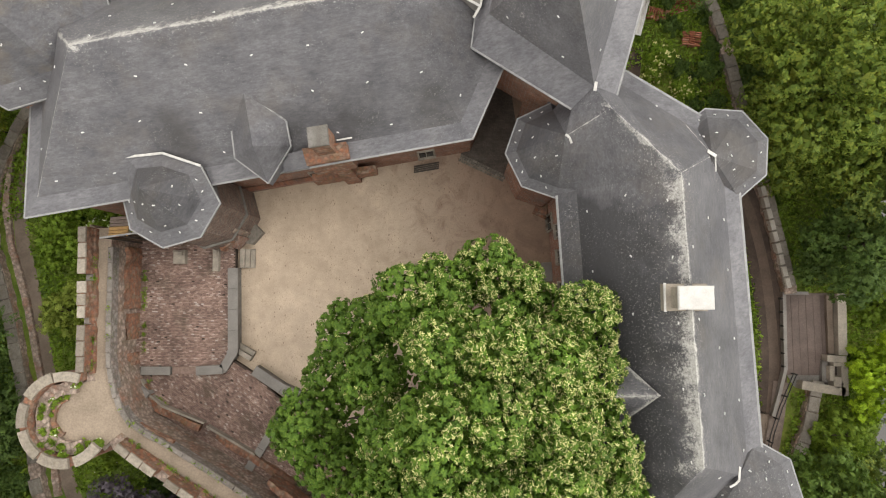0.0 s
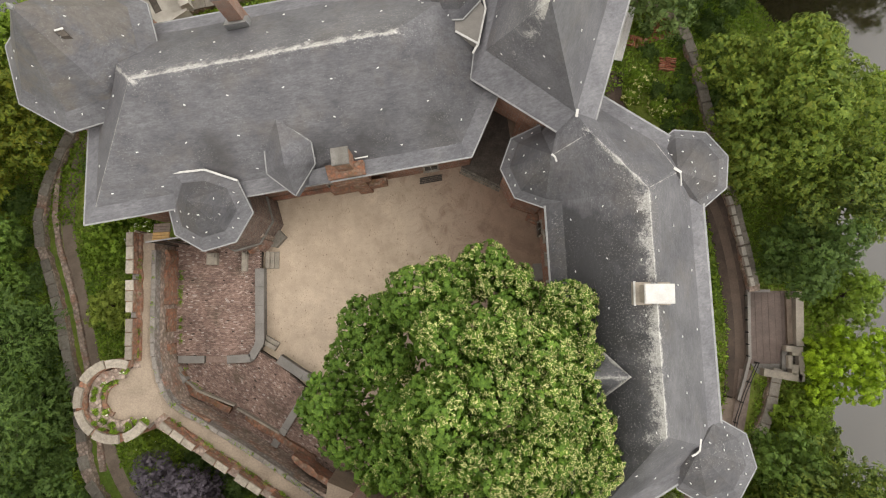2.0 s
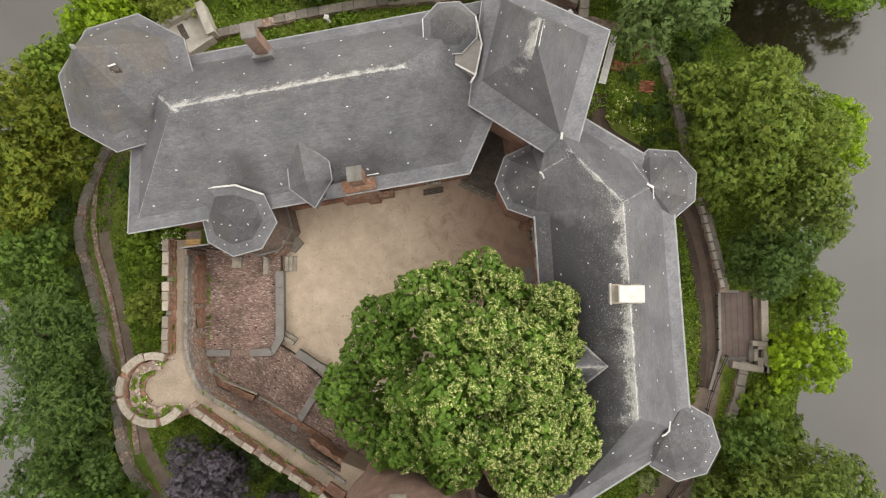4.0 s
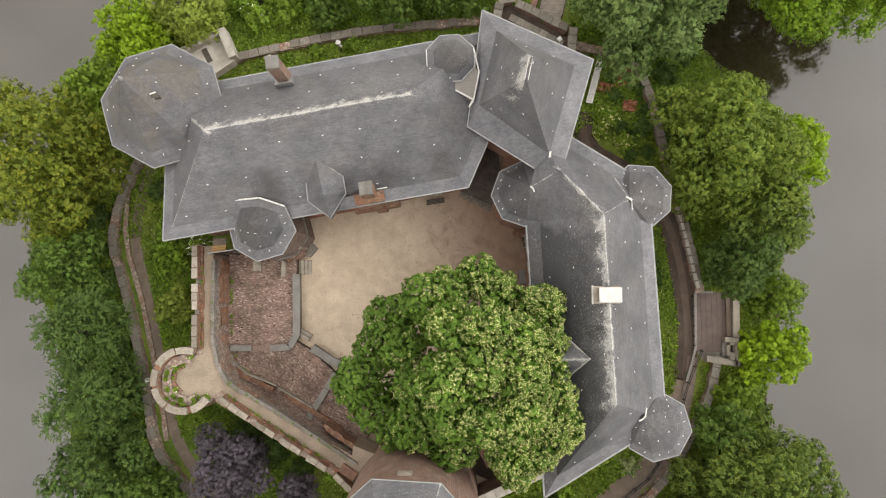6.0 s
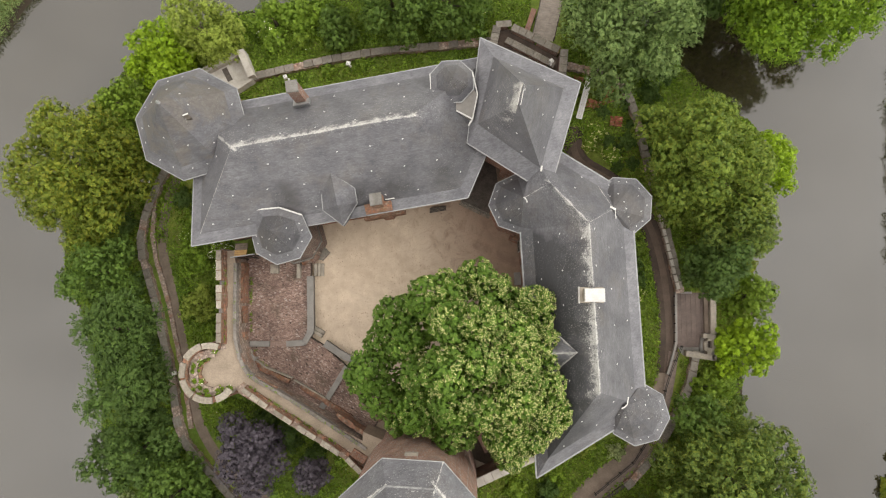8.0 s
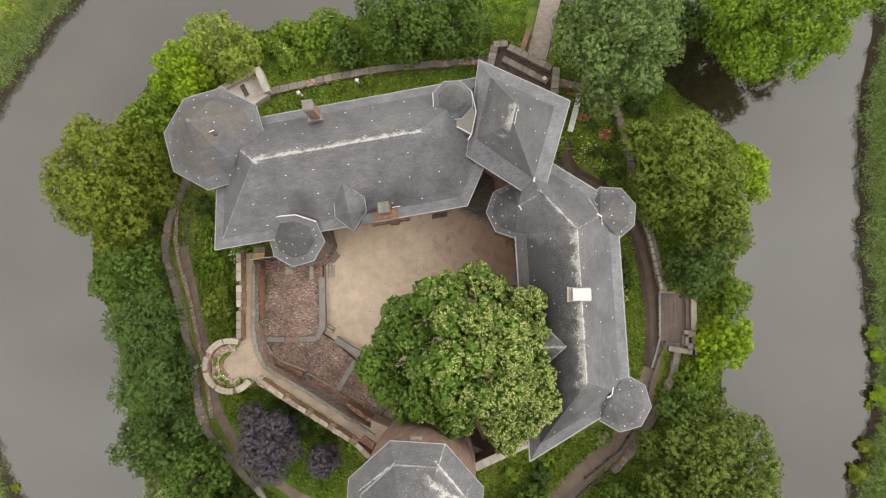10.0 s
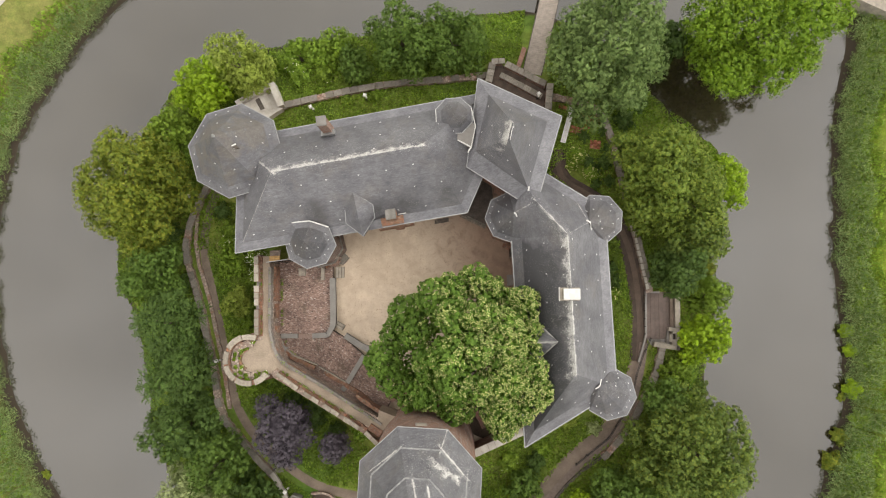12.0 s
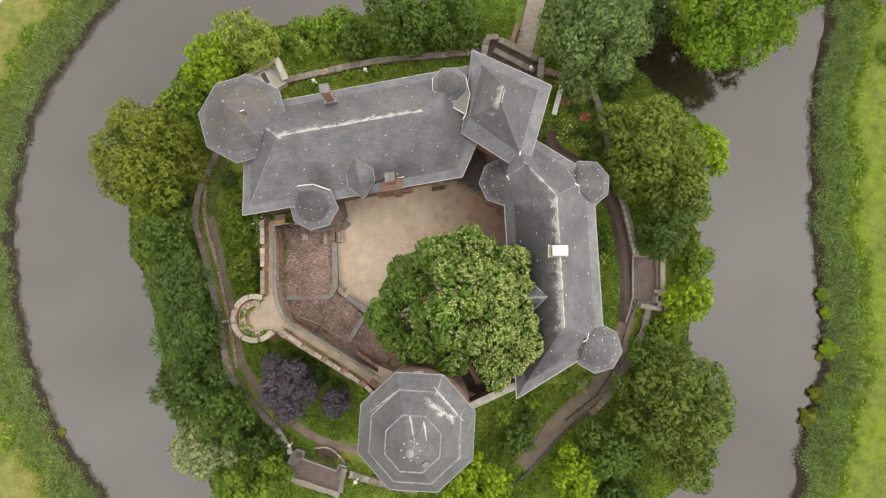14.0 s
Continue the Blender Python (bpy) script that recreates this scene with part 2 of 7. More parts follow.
M["concrete"] = plain("pale_concrete", (0.46, 0.43, 0.38), (0.34, 0.315, 0.275), 0.7, 14, 0.9)
M["white"] = plain("white_paint", (0.60, 0.59, 0.56), (0.5, 0.49, 0.465), 1.5, 18, 0.6)
M["timber"] = plain("dark_timber", (0.10, 0.085, 0.07), (0.06, 0.05, 0.042), 3, 22, 0.8)
M["new_timber"] = plain("yellow_timber", (0.46, 0.29, 0.11), (0.36, 0.22, 0.09), 3, 22, 0.7)
M["deck"] = plain("weathered_deck", (0.19, 0.15, 0.125), (0.135, 0.105, 0.088), 2.0, 18, 0.85)
M["bark"] = plain("bark", (0.11, 0.085, 0.06), (0.06, 0.048, 0.036), 3, 15, 0.95, bump=0.8)
M["iron"] = plain("dark_iron", (0.03, 0.03, 0.03), (0.05, 0.048, 0.045), 4, 20, 0.6, 0.6)
M["earth"] = plain("brown_earth", (0.085, 0.062, 0.048), (0.05, 0.038, 0.03), 0.7, 7, 0.95)
M["worn_earth"] = plain("worn_earth", (0.115, 0.085, 0.066), (0.08, 0.06, 0.047), 0.6, 8, 0.95)
M["path"] = plain("trodden_path", (0.21, 0.165, 0.13), (0.14, 0.11, 0.085), 0.6, 8, 0.95)
M["glass_dark"] = plain("window_glass", (0.02, 0.022, 0.025), (0.03, 0.032, 0.034), 1, 5, 0.1, 0, 0.02, 0.6)
M["wood_floor"] = plain("platform_floor", (0.15, 0.115, 0.1), (0.105, 0.082, 0.072), 0.8, 9, 0.9)
M["cobble"] = brickwork("cobbled_passage", (0.115, 0.095, 0.08), (0.085, 0.072, 0.062), (0.06, 0.05, 0.043), 0.16, 0.12, True)


def sand_material():
    n = Nodes("courtyard_sand")
    big, mid, fine = n.noise(0.13, 4, 0.6, warp=0.6), n.noise(0.8, 6, 0.7), n.noise(9, 6, 0.75)
    c = n.mix(n.ramp(big, (0.34, 0.0), (0.62, 1.0)), (0.505, 0.412, 0.318), (0.425, 0.344, 0.26))
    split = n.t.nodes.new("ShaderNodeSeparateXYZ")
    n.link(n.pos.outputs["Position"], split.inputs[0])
    # Browner and darker towards the east; the smudges thicken that way too.
    eastward = n.sum("MULTIPLY_ADD", mid, 6.0, n.sum("MULTIPLY_ADD", split.outputs[1], 0.25, split.outputs[0]))
    c = n.mix(n.ramp(n.sum("MULTIPLY_ADD", eastward, 0.06, 0.25), (0.2, 0.0), (0.75, 1.0)), c, (0.25, 0.175, 0.13))
    c = n.mix(0.5, c, n.ramp(mid, (0.3, 0.72), (0.7, 1.25)), "MULTIPLY")
    c = n.mix(0.35, c, n.ramp(fine, (0.3, 0.6), (0.7, 1.35)), "MULTIPLY")
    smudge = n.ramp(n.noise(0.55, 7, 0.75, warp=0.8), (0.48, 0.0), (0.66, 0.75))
    c = n.mix(n.sum("MULTIPLY", smudge, n.ramp(n.sum("MULTIPLY_ADD", eastward, 0.05, 0.4), (0.15, 0.15), (0.7, 1.0))), c, (0.17, 0.115, 0.085))
    for size, wide, lo, hi, deep in ((1.7, 0.1, 0.43, 0.55, 0.8), (3.4, 0.17, 0.42, 0.55, 0.7), (7.5, 0.24, 0.42, 0.6, 0.55)):
        litter = n.ramp(n.spots(size, n.place((1, 0.55, 1), size)), (0.0, 1.0), (wide * 0.6, 1.0), (wide, 0.0))
        c = n.mix(n.sum("MULTIPLY", litter, n.ramp(n.noise(0.4 + 0.05 * size, 4), (lo, 0.0), (hi, deep))), c, (0.13, 0.09, 0.06))
    return n.finish(c, 0.95, 0, n.bump(fine, 0.3, 0.03), 0.15)


def ground_material():
    """Grass and weeds on the island, meadow beyond the moat, mud under water; the bank's shadow is in the mud colour.
    """
    n = Nodes("grassland")
    big, mid, fine = n.noise(0.09, 5, 0.65), n.noise(0.7, 6, 0.7), n.noise(5, 6, 0.8)
    c = n.mix(n.ramp(big, (0.35, 0.0), (0.62, 1.0)), (0.07, 0.125, 0.02), (0.15, 0.18, 0.035))
    c = n.mix(n.ramp(n.noise(0.16, 6, 0.7), (0.55, 0.0), (0.75, 0.6)), c, (0.2, 0.165, 0.07))
    reach = n.t.nodes.new("ShaderNodeVectorMath")
    reach.operation = "LENGTH"
    n.link(n.place((1, 1.1, 0)), reach.inputs[0])
    east = n.t.nodes.new("ShaderNodeSeparateXYZ")
    n.link(n.pos.outputs["Position"], east.inputs[0])
    meadow = n.mix(n.ramp(n.noise(0.13, 6, 0.7, warp=0.5), (0.38, 0.0), (0.62, 1.0)), (0.11, 0.14, 0.03), n.mix(n.ramp(n.sum("MULTIPLY_ADD", east.outputs[0], 0.005, 0.5), (0.4, 0.0), (0.6, 1.0)), (0.18, 0.17, 0.055), (0.125, 0.17, 0.018)))
    c = n.mix(n.ramp(n.sum("MULTIPLY", reach.outputs["Value"], 0.01), (0.5, 0.0), (0.56, 1.0)), c, meadow)
    c = n.mix(0.75, c, n.ramp(mid, (0.25, 0.45), (0.75, 1.6)), "MULTIPLY")
    c = n.mix(0.6, c, n.ramp(fine, (0.25, 0.4), (0.75, 1.6)), "MULTIPLY")
    split = n.t.nodes.new("ShaderNodeSeparateXYZ")
    n.link(n.pos.outputs["Position"], split.inputs[0])
    # Mud colour runs above the waterline, painting the dark shadow fringe of the bank.
    c = n.mix(n.ramp(n.sum("MULTIPLY_ADD", split.outputs[2], 0.5, 2.9), (0.3, 1.0), (0.6, 0.0)), c, (0.045, 0.036, 0.026))
    return n.finish(c, 0.95, 0, n.bump(n.sum("ADD", mid, fine), 0.7, 0.15), 0.1)


def water_material():
    n = Nodes("murky_water")
    c = n.mix(n.ramp(n.noise(0.05, 4, 0.6), (0.3, 0.0), (0.7, 1.0)), (0.017, 0.0138, 0.0075), (0.026, 0.021, 0.0115))
    ripple = n.noise(1.3, 3, 0.5)
    wet = n.finish(c, 0.07, 0, n.bump(ripple, 0.035, 0.02), 1.0)
    wet.node_tree.nodes["Principled BSDF"].inputs["IOR"].default_value = 1.61
    return wet


M["walk"] = plain("trodden_sand", (0.34, 0.275, 0.21), (0.255, 0.205, 0.155), 0.5, 7, 0.95)
M["sand"], M["grass"], M["water"] = sand_material(), ground_material(), water_material()
LEAF = {
    "linden": foliage("linden_leaf", (0.026, 0.065, 0.013), (0.076, 0.146, 0.023), (0.148, 0.222, 0.036)),
    "olive": foliage("olive_leaf", (0.025, 0.056, 0.012), (0.076, 0.119, 0.026), (0.2, 0.225, 0.037)),
    "gold": foliage("golden_leaf", (0.042, 0.078, 0.012), (0.108, 0.148, 0.02), (0.25, 0.232, 0.027)),
    "deep": foliage("deep_green_leaf", (0.018, 0.043, 0.012), (0.05, 0.09, 0.022), (0.094, 0.142, 0.034)),
    "grey": foliage("grey_green_leaf", (0.038, 0.075, 0.026), (0.1, 0.155, 0.056), (0.17, 0.225, 0.088)),
    "bright": foliage("bright_leaf", (0.06, 0.115, 0.007), (0.16, 0.255, 0.012), (0.26, 0.36, 0.02)),
    "fresh": foliage("fresh_leaf", (0.045, 0.088, 0.010), (0.112, 0.18, 0.022), (0.19, 0.255, 0.036)),
    "purple": foliage("purple_leaf", (0.038, 0.033, 0.053), (0.076, 0.068, 0.106), (0.125, 0.113, 0.166)),
    "pale": foliage("pale_willow_leaf", (0.085, 0.115, 0.055), (0.19, 0.235, 0.125), (0.32, 0.36, 0.22)),
    "reed": foliage("reed_leaf", (0.052, 0.102, 0.04), (0.135, 0.205, 0.086), (0.33, 0.36, 0.205)),
    "herb": foliage("herb_leaf", (0.04, 0.088, 0.011), (0.112, 0.186, 0.02), (0.192, 0.268, 0.04)),
    "willow": foliage("yellowish_leaf", (0.075, 0.115, 0.02), (0.165, 0.22, 0.042), (0.27, 0.315, 0.075)),
    "moss": foliage("mid_green_leaf", (0.024, 0.055, 0.011), (0.064, 0.114, 0.022), (0.12, 0.175, 0.034)),
    "lime": foliage("lime_green_leaf", (0.036, 0.08, 0.006), (0.102, 0.178, 0.013), (0.19, 0.275, 0.022)),
    "sage": foliage("sage_leaf", (0.029, 0.061, 0.011), (0.095, 0.146, 0.024), (0.22, 0.242, 0.042)),
}
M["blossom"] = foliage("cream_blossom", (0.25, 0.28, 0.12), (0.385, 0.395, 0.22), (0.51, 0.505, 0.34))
M["white_flower"] = foliage("white_flower", (0.5, 0.5, 0.4), (0.7, 0.7, 0.6), (0.85, 0.85, 0.8))


def paver_material():
    n = Nodes("worn_pavers")
    rnd = n.pos.outputs["Random Per Island"]
    c = n.ramp(rnd, (0.0, (0.165, 0.113, 0.094)), (0.45, (0.222, 0.15, 0.124)), (0.82, (0.275, 0.195, 0.162)), (0.94, (0.33, 0.25, 0.212)), (1.0, (0.4, 0.345, 0.31)))
    c = n.mix(0.8, c, n.ramp(n.noise(0.45, 5, 0.65), (0.3, 0.55), (0.7, 1.45)), "MULTIPLY")
    c = n.mix(n.ramp(n.noise(0.3, 4), (0.55, 0.0), (0.72, 0.6)), c, (0.075, 0.07, 0.045))
    return n.finish(c, 0.92, 0, n.bump(n.noise(20, 4), 0.4, 0.02), 0.2)


M["paver"] = paver_material()


def object_tint(name, *stops):
    n = Nodes(name)
    info = n.t.nodes.new("ShaderNodeObjectInfo")
    c = n.ramp(info.outputs["Random"], *stops)
    c = n.mix(0.75, c, n.ramp(n.noise(3.5, 6, 0.75), (0.25, 0.4), (0.75, 1.5)), "MULTIPLY")
    c = n.mix(n.ramp(n.noise(1.3, 7, 0.75), (0.52, 0.0), (0.68, 0.55)), c, (0.11, 0.095, 0.06))
    return n.finish(c, 0.9, 0, n.bump(n.noise(14, 5), 0.5, 0.03), 0.2)




def rubble(name, stones, red=0.5, moss=0.5):
    """Old rubble masonry: stones of mixed colour, brick-red patches, moss and dirt."""
    n = Nodes(name)
    v = n.t.nodes.new("ShaderNodeTexVoronoi")
    v.inputs["Scale"].default_value = 3.2
    n.link(n.noise_vector(0.12, 2.0), v.inputs["Vector"])
    split = n.t.nodes.new("ShaderNodeSeparateColor")
    n.link(v.outputs["Color"], split.inputs[0])
    c = n.ramp(split.outputs[0], *stones)
    c = n.mix(n.ramp(n.noise(0.55, 6, 0.72), (0.5, 0.0), (0.62, red)), c, n.mix(split.outputs[1], (0.30, 0.13, 0.075), (0.2, 0.095, 0.062)))
    c = n.mix(n.ramp(v.outputs["Distance"], (0.3, 0.0), (0.6, 0.5)), c, (0.11, 0.095, 0.075))
    c = n.mix(n.ramp(n.noise(0.9, 7, 0.75), (0.52, 0.0), (0.66, moss)), c, (0.1, 0.115, 0.04))
    c = n.mix(0.7, c, n.ramp(n.noise(6, 6, 0.78), (0.25, 0.45), (0.75, 1.5)), "MULTIPLY")
    return n.finish(c, 0.93, 0, n.bump(n.sum("ADD", v.outputs["Distance"], n.noise(9, 5)), 0.6, 0.06), 0.2)


M["rubble"] = rubble("rubble_masonry", ((0.0, (0.24, 0.18, 0.148)), (0.5, (0.33, 0.255, 0.21)), (1.0, (0.42, 0.34, 0.285))), 0.65, 0.22)
M["parapet"] = rubble("parapet_stone", ((0.0, (0.19, 0.175, 0.165)), (0.5, (0.25, 0.23, 0.215)), (1.0, (0.31, 0.285, 0.26))), 0.2, 0.3)
M["red_rubble"] = rubble("red_brick_rubble", ((0.0, (0.2, 0.1, 0.066)), (0.6, (0.29, 0.14, 0.088)), (1.0, (0.3, 0.22, 0.17))), 0.9, 0.35)
M["merlon_stone"] = object_tint("merlon_stone", (0.0, (0.19, 0.165, 0.135)), (0.5, (0.265, 0.235, 0.19)), (1.0, (0.33, 0.295, 0.245)))
M["stack_brick"] = object_tint("stacked_brick", (0.0, (0.24, 0.085, 0.05)), (0.6, (0.34, 0.13, 0.075)), (1.0, (0.40, 0.22, 0.16)))
M["paver_slab"] = object_tint("reddish_slab", (0.0, (0.2, 0.14, 0.115)), (1.0, (0.29, 0.215, 0.18)))
M["parapet_slab"] = object_tint("parapet_slab", (0.0, (0.165, 0.148, 0.132)), (1.0, (0.23, 0.208, 0.185)))
M["slab_stone"] = object_tint("slab_stone", (0.0, (0.145, 0.13, 0.11)), (1.0, (0.215, 0.195, 0.165)))
M["board"] = object_tint("grey_boards", (0.0, (0.235, 0.195, 0.165)), (1.0, (0.33, 0.285, 0.245)))


# ---- mesh helpers ----
class Shape:
    """Collects points and faces for one mesh."""

    def __init__(self):
        self.v, self.f = [], []

    def face(self, *pts):
        n = len(self.v)
        self.v += [tuple(p) for p in pts]
        self.f.append(tuple(range(n, n + len(pts))))

    def prism(self, poly, z0, z1, top=True, bottom=True):
        """An upright prism over a counter-clockwise plan; z1 may be a list."""
        k, n = len(poly), len(self.v)
        tops = z1 if isinstance(z1, (list, tuple)) else [z1] * k
        self.v += [(x, y, z0) for x, y in poly] + [(x, y, z) for (x, y), z in zip(poly, tops)]
        for i in range(k):
            j = (i + 1) % k
            self.f.append((n + i, n + j, n + k + j, n + k + i))
        if top:
            self.f.append(tuple(n + k + i for i in range(k)))
        if bottom:
            self.f.append(tuple(n + i for i in reversed(range(k))))

    def block(self, cx, cy, sx, sy, z0, z1, turn=0.0, taper=0.0):
        """A box with slightly drawn-in top edges."""
        c, s = math.cos(turn), math.sin(turn)
        n = len(self.v)
        b = min(0.04, sx * 0.15, sy * 0.15, (z1 - z0) * 0.3)
        rings = ((0, z0), (0, z1 - b), (b, z1))
        for inset, z in rings:
            for ux, uy in ((-1, -1), (1, -1), (1, 1), (-1, 1)):
                x, y = ux * (sx / 2 - inset - taper * (z - z0)), uy * (sy / 2 - inset - taper * (z - z0))
                self.v.append((cx + c * x - s * y, cy + s * x + c * y, z))
        for r in (0, 4):
            for i in range(4):
                j = (i + 1) % 4
                self.f.append((n + r + i, n + r + j, n + r + 4 + j, n + r + 4 + i))
        self.f += [(n + 8, n + 9, n + 10, n + 11), (n + 3, n + 2, n + 1, n)]

    def bar(self, p, q, w, h):
        """A beam of w by h from p to q."""
        p, q = Vector(p), Vector(q)
        d = (q - p).normalized()
        side = d.cross(Vector((0, 0, 1)))
        side = side.normalized() if side.length > 1e-4 else Vector((1, 0, 0))
        up = side.cross(d)
        n = len(self.v)
        for e in (p, q):
            for a, b in ((-1, -1), (1, -1), (1, 1), (-1, 1)):
                self.v.append(tuple(e + side * a * w / 2 + up * b * h / 2))
        self.f += [(n + i, n + (i + 1) % 4, n + 4 + (i + 1) % 4, n + 4 + i) for i in range(4)]
        self.f += [(n + 3, n + 2, n + 1, n), (n + 4, n + 5, n + 6, n + 7)]

    def lathe(self, cx, cy, profile, sides=12):
        """A turned body: profile of (radius, z)."""
        n = len(self.v)
        for r, z in profile:
            self.v += [(cx + r * math.cos(a), cy + r * math.sin(a), z) for a in np.linspace(0, 2 * math.pi, sides, False)]
        for k in range(len(profile) - 1):
            for i in range(sides):
                j = (i + 1) % sides
                self.f.append((n + k * sides + i, n + k * sides + j, n + (k + 1) * sides + j, n + (k + 1) * sides + i))
        self.f.append(tuple(n + (len(profile) - 1) * sides + i for i in range(sides)))
        self.f.append(tuple(n + i for i in reversed(range(sides))))

    def ribbon(self, line, width, z, lift=0.0):
        """A flat strip along a line."""
        left, right = rails(line, width / 2)
        for i in range(len(line) - 1):
            self.face((*right[i], z + lift), (*right[i + 1], z + lift), (*left[i + 1], z + lift), (*left[i], z + lift))

    def wall(self, line, width, z0, z1):
        """An upright wall of some thickness along a line."""
        left, right = rails(line, width / 2)
        self.prism(right + left[::-1], z0, z1)

    def mesh(self, name):
        m = bpy.data.meshes.new(name)
        m.from_pydata(self.v, [], self.f)
        m.update()
        return m


def rails(line, half):
    """The two sides of a line of (x, y) points."""
    left, right = [], []
    for i, (x, y) in enumerate(line):
        a, b = line[max(i - 1, 0)], line[min(i + 1, len(line) - 1)]
        dx, dy = b[0] - a[0], b[1] - a[1]
        d = math.hypot(dx, dy) or 1
        left.append((x - dy / d * half, y + dx / d * half))
        right.append((x + dy / d * half, y - dx / d * half))
    return left, right


def spaced(line, step):
    """Points at even steps along a line, with the heading there."""
    out, carry = [], 0.0
    for (x0, y0), (x1, y1) in zip(line, line[1:]):
        far = math.hypot(x1 - x0, y1 - y0)
        d = carry
        while d < far:
            out.append((x0 + (x1 - x0) * d / far, y0 + (y1 - y0) * d / far, math.atan2(y1 - y0, x1 - x0)))
            d += step
        carry = d - far
    return out


def smooth_line(line, times=2):
    """Corner cutting."""
    for _ in range(times):
        out = [line[0]]
        for a, b in zip(line, line[1:]):
            out += [(a[0] * 0.75 + b[0] * 0.25, a[1] * 0.75 + b[1] * 0.25), (a[0] * 0.25 + b[0] * 0.75, a[1] * 0.25 + b[1] * 0.75)]
        line = out + [line[-1]]
    return line


def part(name, shape, material, parent=None, label=""):
    """One mesh object, under a thing or a part."""
    data = shape if isinstance(shape, bpy.types.Mesh) else shape.mesh(name)
    if material is not None and not data.materials:
        data.materials.append(material)
    ob = new(name, data)
    ob.parent = parent
    return tagged(ob, label)


def thing(name, label, category, group="", kind="", at=(0, 0, 0)):
    ob = new(name)
    ob.empty_display_size = 0.3
    ob.location = at
    return tagged(ob, label, category, group, kind)


def placed(name, data, parent, m, label=""):
    """A repeat that shares its mesh."""
    ob = new(name, data)
    ob.parent = parent
    ob.matrix_local = m
    return tagged(ob, label)


# ---- roofs ----
def inset(poly, w):
    """The polygon with each side moved inwards by w (counter-clockwise); w may be a list."""
    k = len(poly)
    ws = w if isinstance(w, (list, tuple)) else [w] * k
    lines = []
    for i in range(k):
        (x0, y0), (x1, y1) = poly[i], poly[(i + 1) % k]
        d = math.hypot(x1 - x0, y1 - y0)
        nx, ny = -(y1 - y0) / d, (x1 - x0) / d
        lines.append((nx, ny, nx * x0 + ny * y0 + ws[i]))
    out = []
    for i in range(k):
        a, b = lines[i - 1], lines[i]
        det = a[0] * b[1] - a[1] * b[0]
        out.append(((a[2] * b[1] - a[1] * b[2]) / det, (a[0] * b[2] - a[2] * b[0]) / det))
    return out


def clip(poly, a, b, c):
    """The part of a polygon where a x + b y <= c."""
    out = []
    for i, p in enumerate(poly):
        q = poly[(i + 1) % len(poly)]
        fp, fq = a * p[0] + b * p[1] - c, a * q[0] + b * q[1] - c
        if fp <= 1e-9:
            out.append(p)
        if (fp < -1e-9 and fq > 1e-9) or (fp > 1e-9 and fq < -1e-9):
            s = fp / (fp - fq)
            out.append((p[0] + (q[0] - p[0]) * s, p[1] + (q[1] - p[1]) * s))
    return out


def hip_faces(poly, z, ridge, top, shut=()):
    """Hipped roof over a convex plan: each side rises to the nearest end of the ridge. Sides in shut stay open ends."""
    planes = {}
    for i in range(len(poly)):
        if i in shut:
            continue
        (x0, y0), (x1, y1) = poly[i], poly[(i + 1) % len(poly)]
        d = math.hypot(x1 - x0, y1 - y0)
        nx, ny = -(y1 - y0) / d, (x1 - x0) / d
        run = min(nx * (rx - x0) + ny * (ry - y0) for rx, ry in ridge)
        s = (top - z) / run
        planes[i] = (s * nx, s * ny, z - s * (nx * x0 + ny * y0))
    faces = []
    for i, (a, b, c) in planes.items():
        piece = list(poly)
        for j, (a2, b2, c2) in planes.items():
            if j != i and piece:
                piece = clip(piece, a - a2, b - b2, c2 - c)
        if len(piece) >= 3:
            faces.append([(x, y, a * x + b * y + c) for x, y in piece])
    return faces


HOOK = Shape()
HOOK.block(0, 0, 0.17, 0.07, 0.0, 0.06)
HOOK = HOOK.mesh("roof_hook")
HOOK.materials.append(M["hook"])
hook_rng = random.Random(11)


def add_hooks(roof, face, across=3.9, up=2.9, margin=0.8):
    """White snow hooks, staggered over one roof plane."""
    p = [Vector(q) for q in face]
    normal = sum(((p[i] - p[0]).cross(p[i + 1] - p[0]) for i in range(1, len(p) - 1)), Vector())
    if normal.length < 6:
        return
    normal.normalize()
    if normal.z < 0:
        normal = -normal
    u = Vector((-normal.y, normal.x, 0)).normalized()
    w = normal.cross(u)
    flat = [((q - p[0]).dot(u), (q - p[0]).dot(w)) for q in p]
    xs, ys = [q[0] for q in flat], [q[1] for q in flat]
    area = sum(flat[i][0] * flat[(i + 1) % len(flat)][1] - flat[(i + 1) % len(flat)][0] * flat[i][1] for i in range(len(flat)))
    row, y = 0, min(ys) + margin
    while y < max(ys) - margin * 0.5:
        x = min(xs) + (0.5 if row % 2 else 1.4) + hook_rng.uniform(0, 0.8)
        while x < max(xs):
            inside = all(((b[0] - a[0]) * (y - a[1]) - (b[1] - a[1]) * (x - a[0])) * (1 if area > 0 else -1) > 0.35 * math.hypot(b[0] - a[0], b[1] - a[1]) for a, b in zip(flat, flat[1:] + flat[:1]))
            if inside:
                at = p[0] + u * (x + hook_rng.uniform(-0.15, 0.15)) + w * (y + hook_rng.uniform(-0.1, 0.1)) + normal * 0.01
                turn = Matrix((u, w, normal)).transposed().to_4x4() @ pose(0, 0, 0, 0, 0, hook_rng.uniform(-40, 40))
                placed("roof_hook", HOOK, roof, Matrix.Translation(at) @ turn)
            x += across * hook_rng.uniform(0.85, 1.15)
        row, y = row + 1, y + up


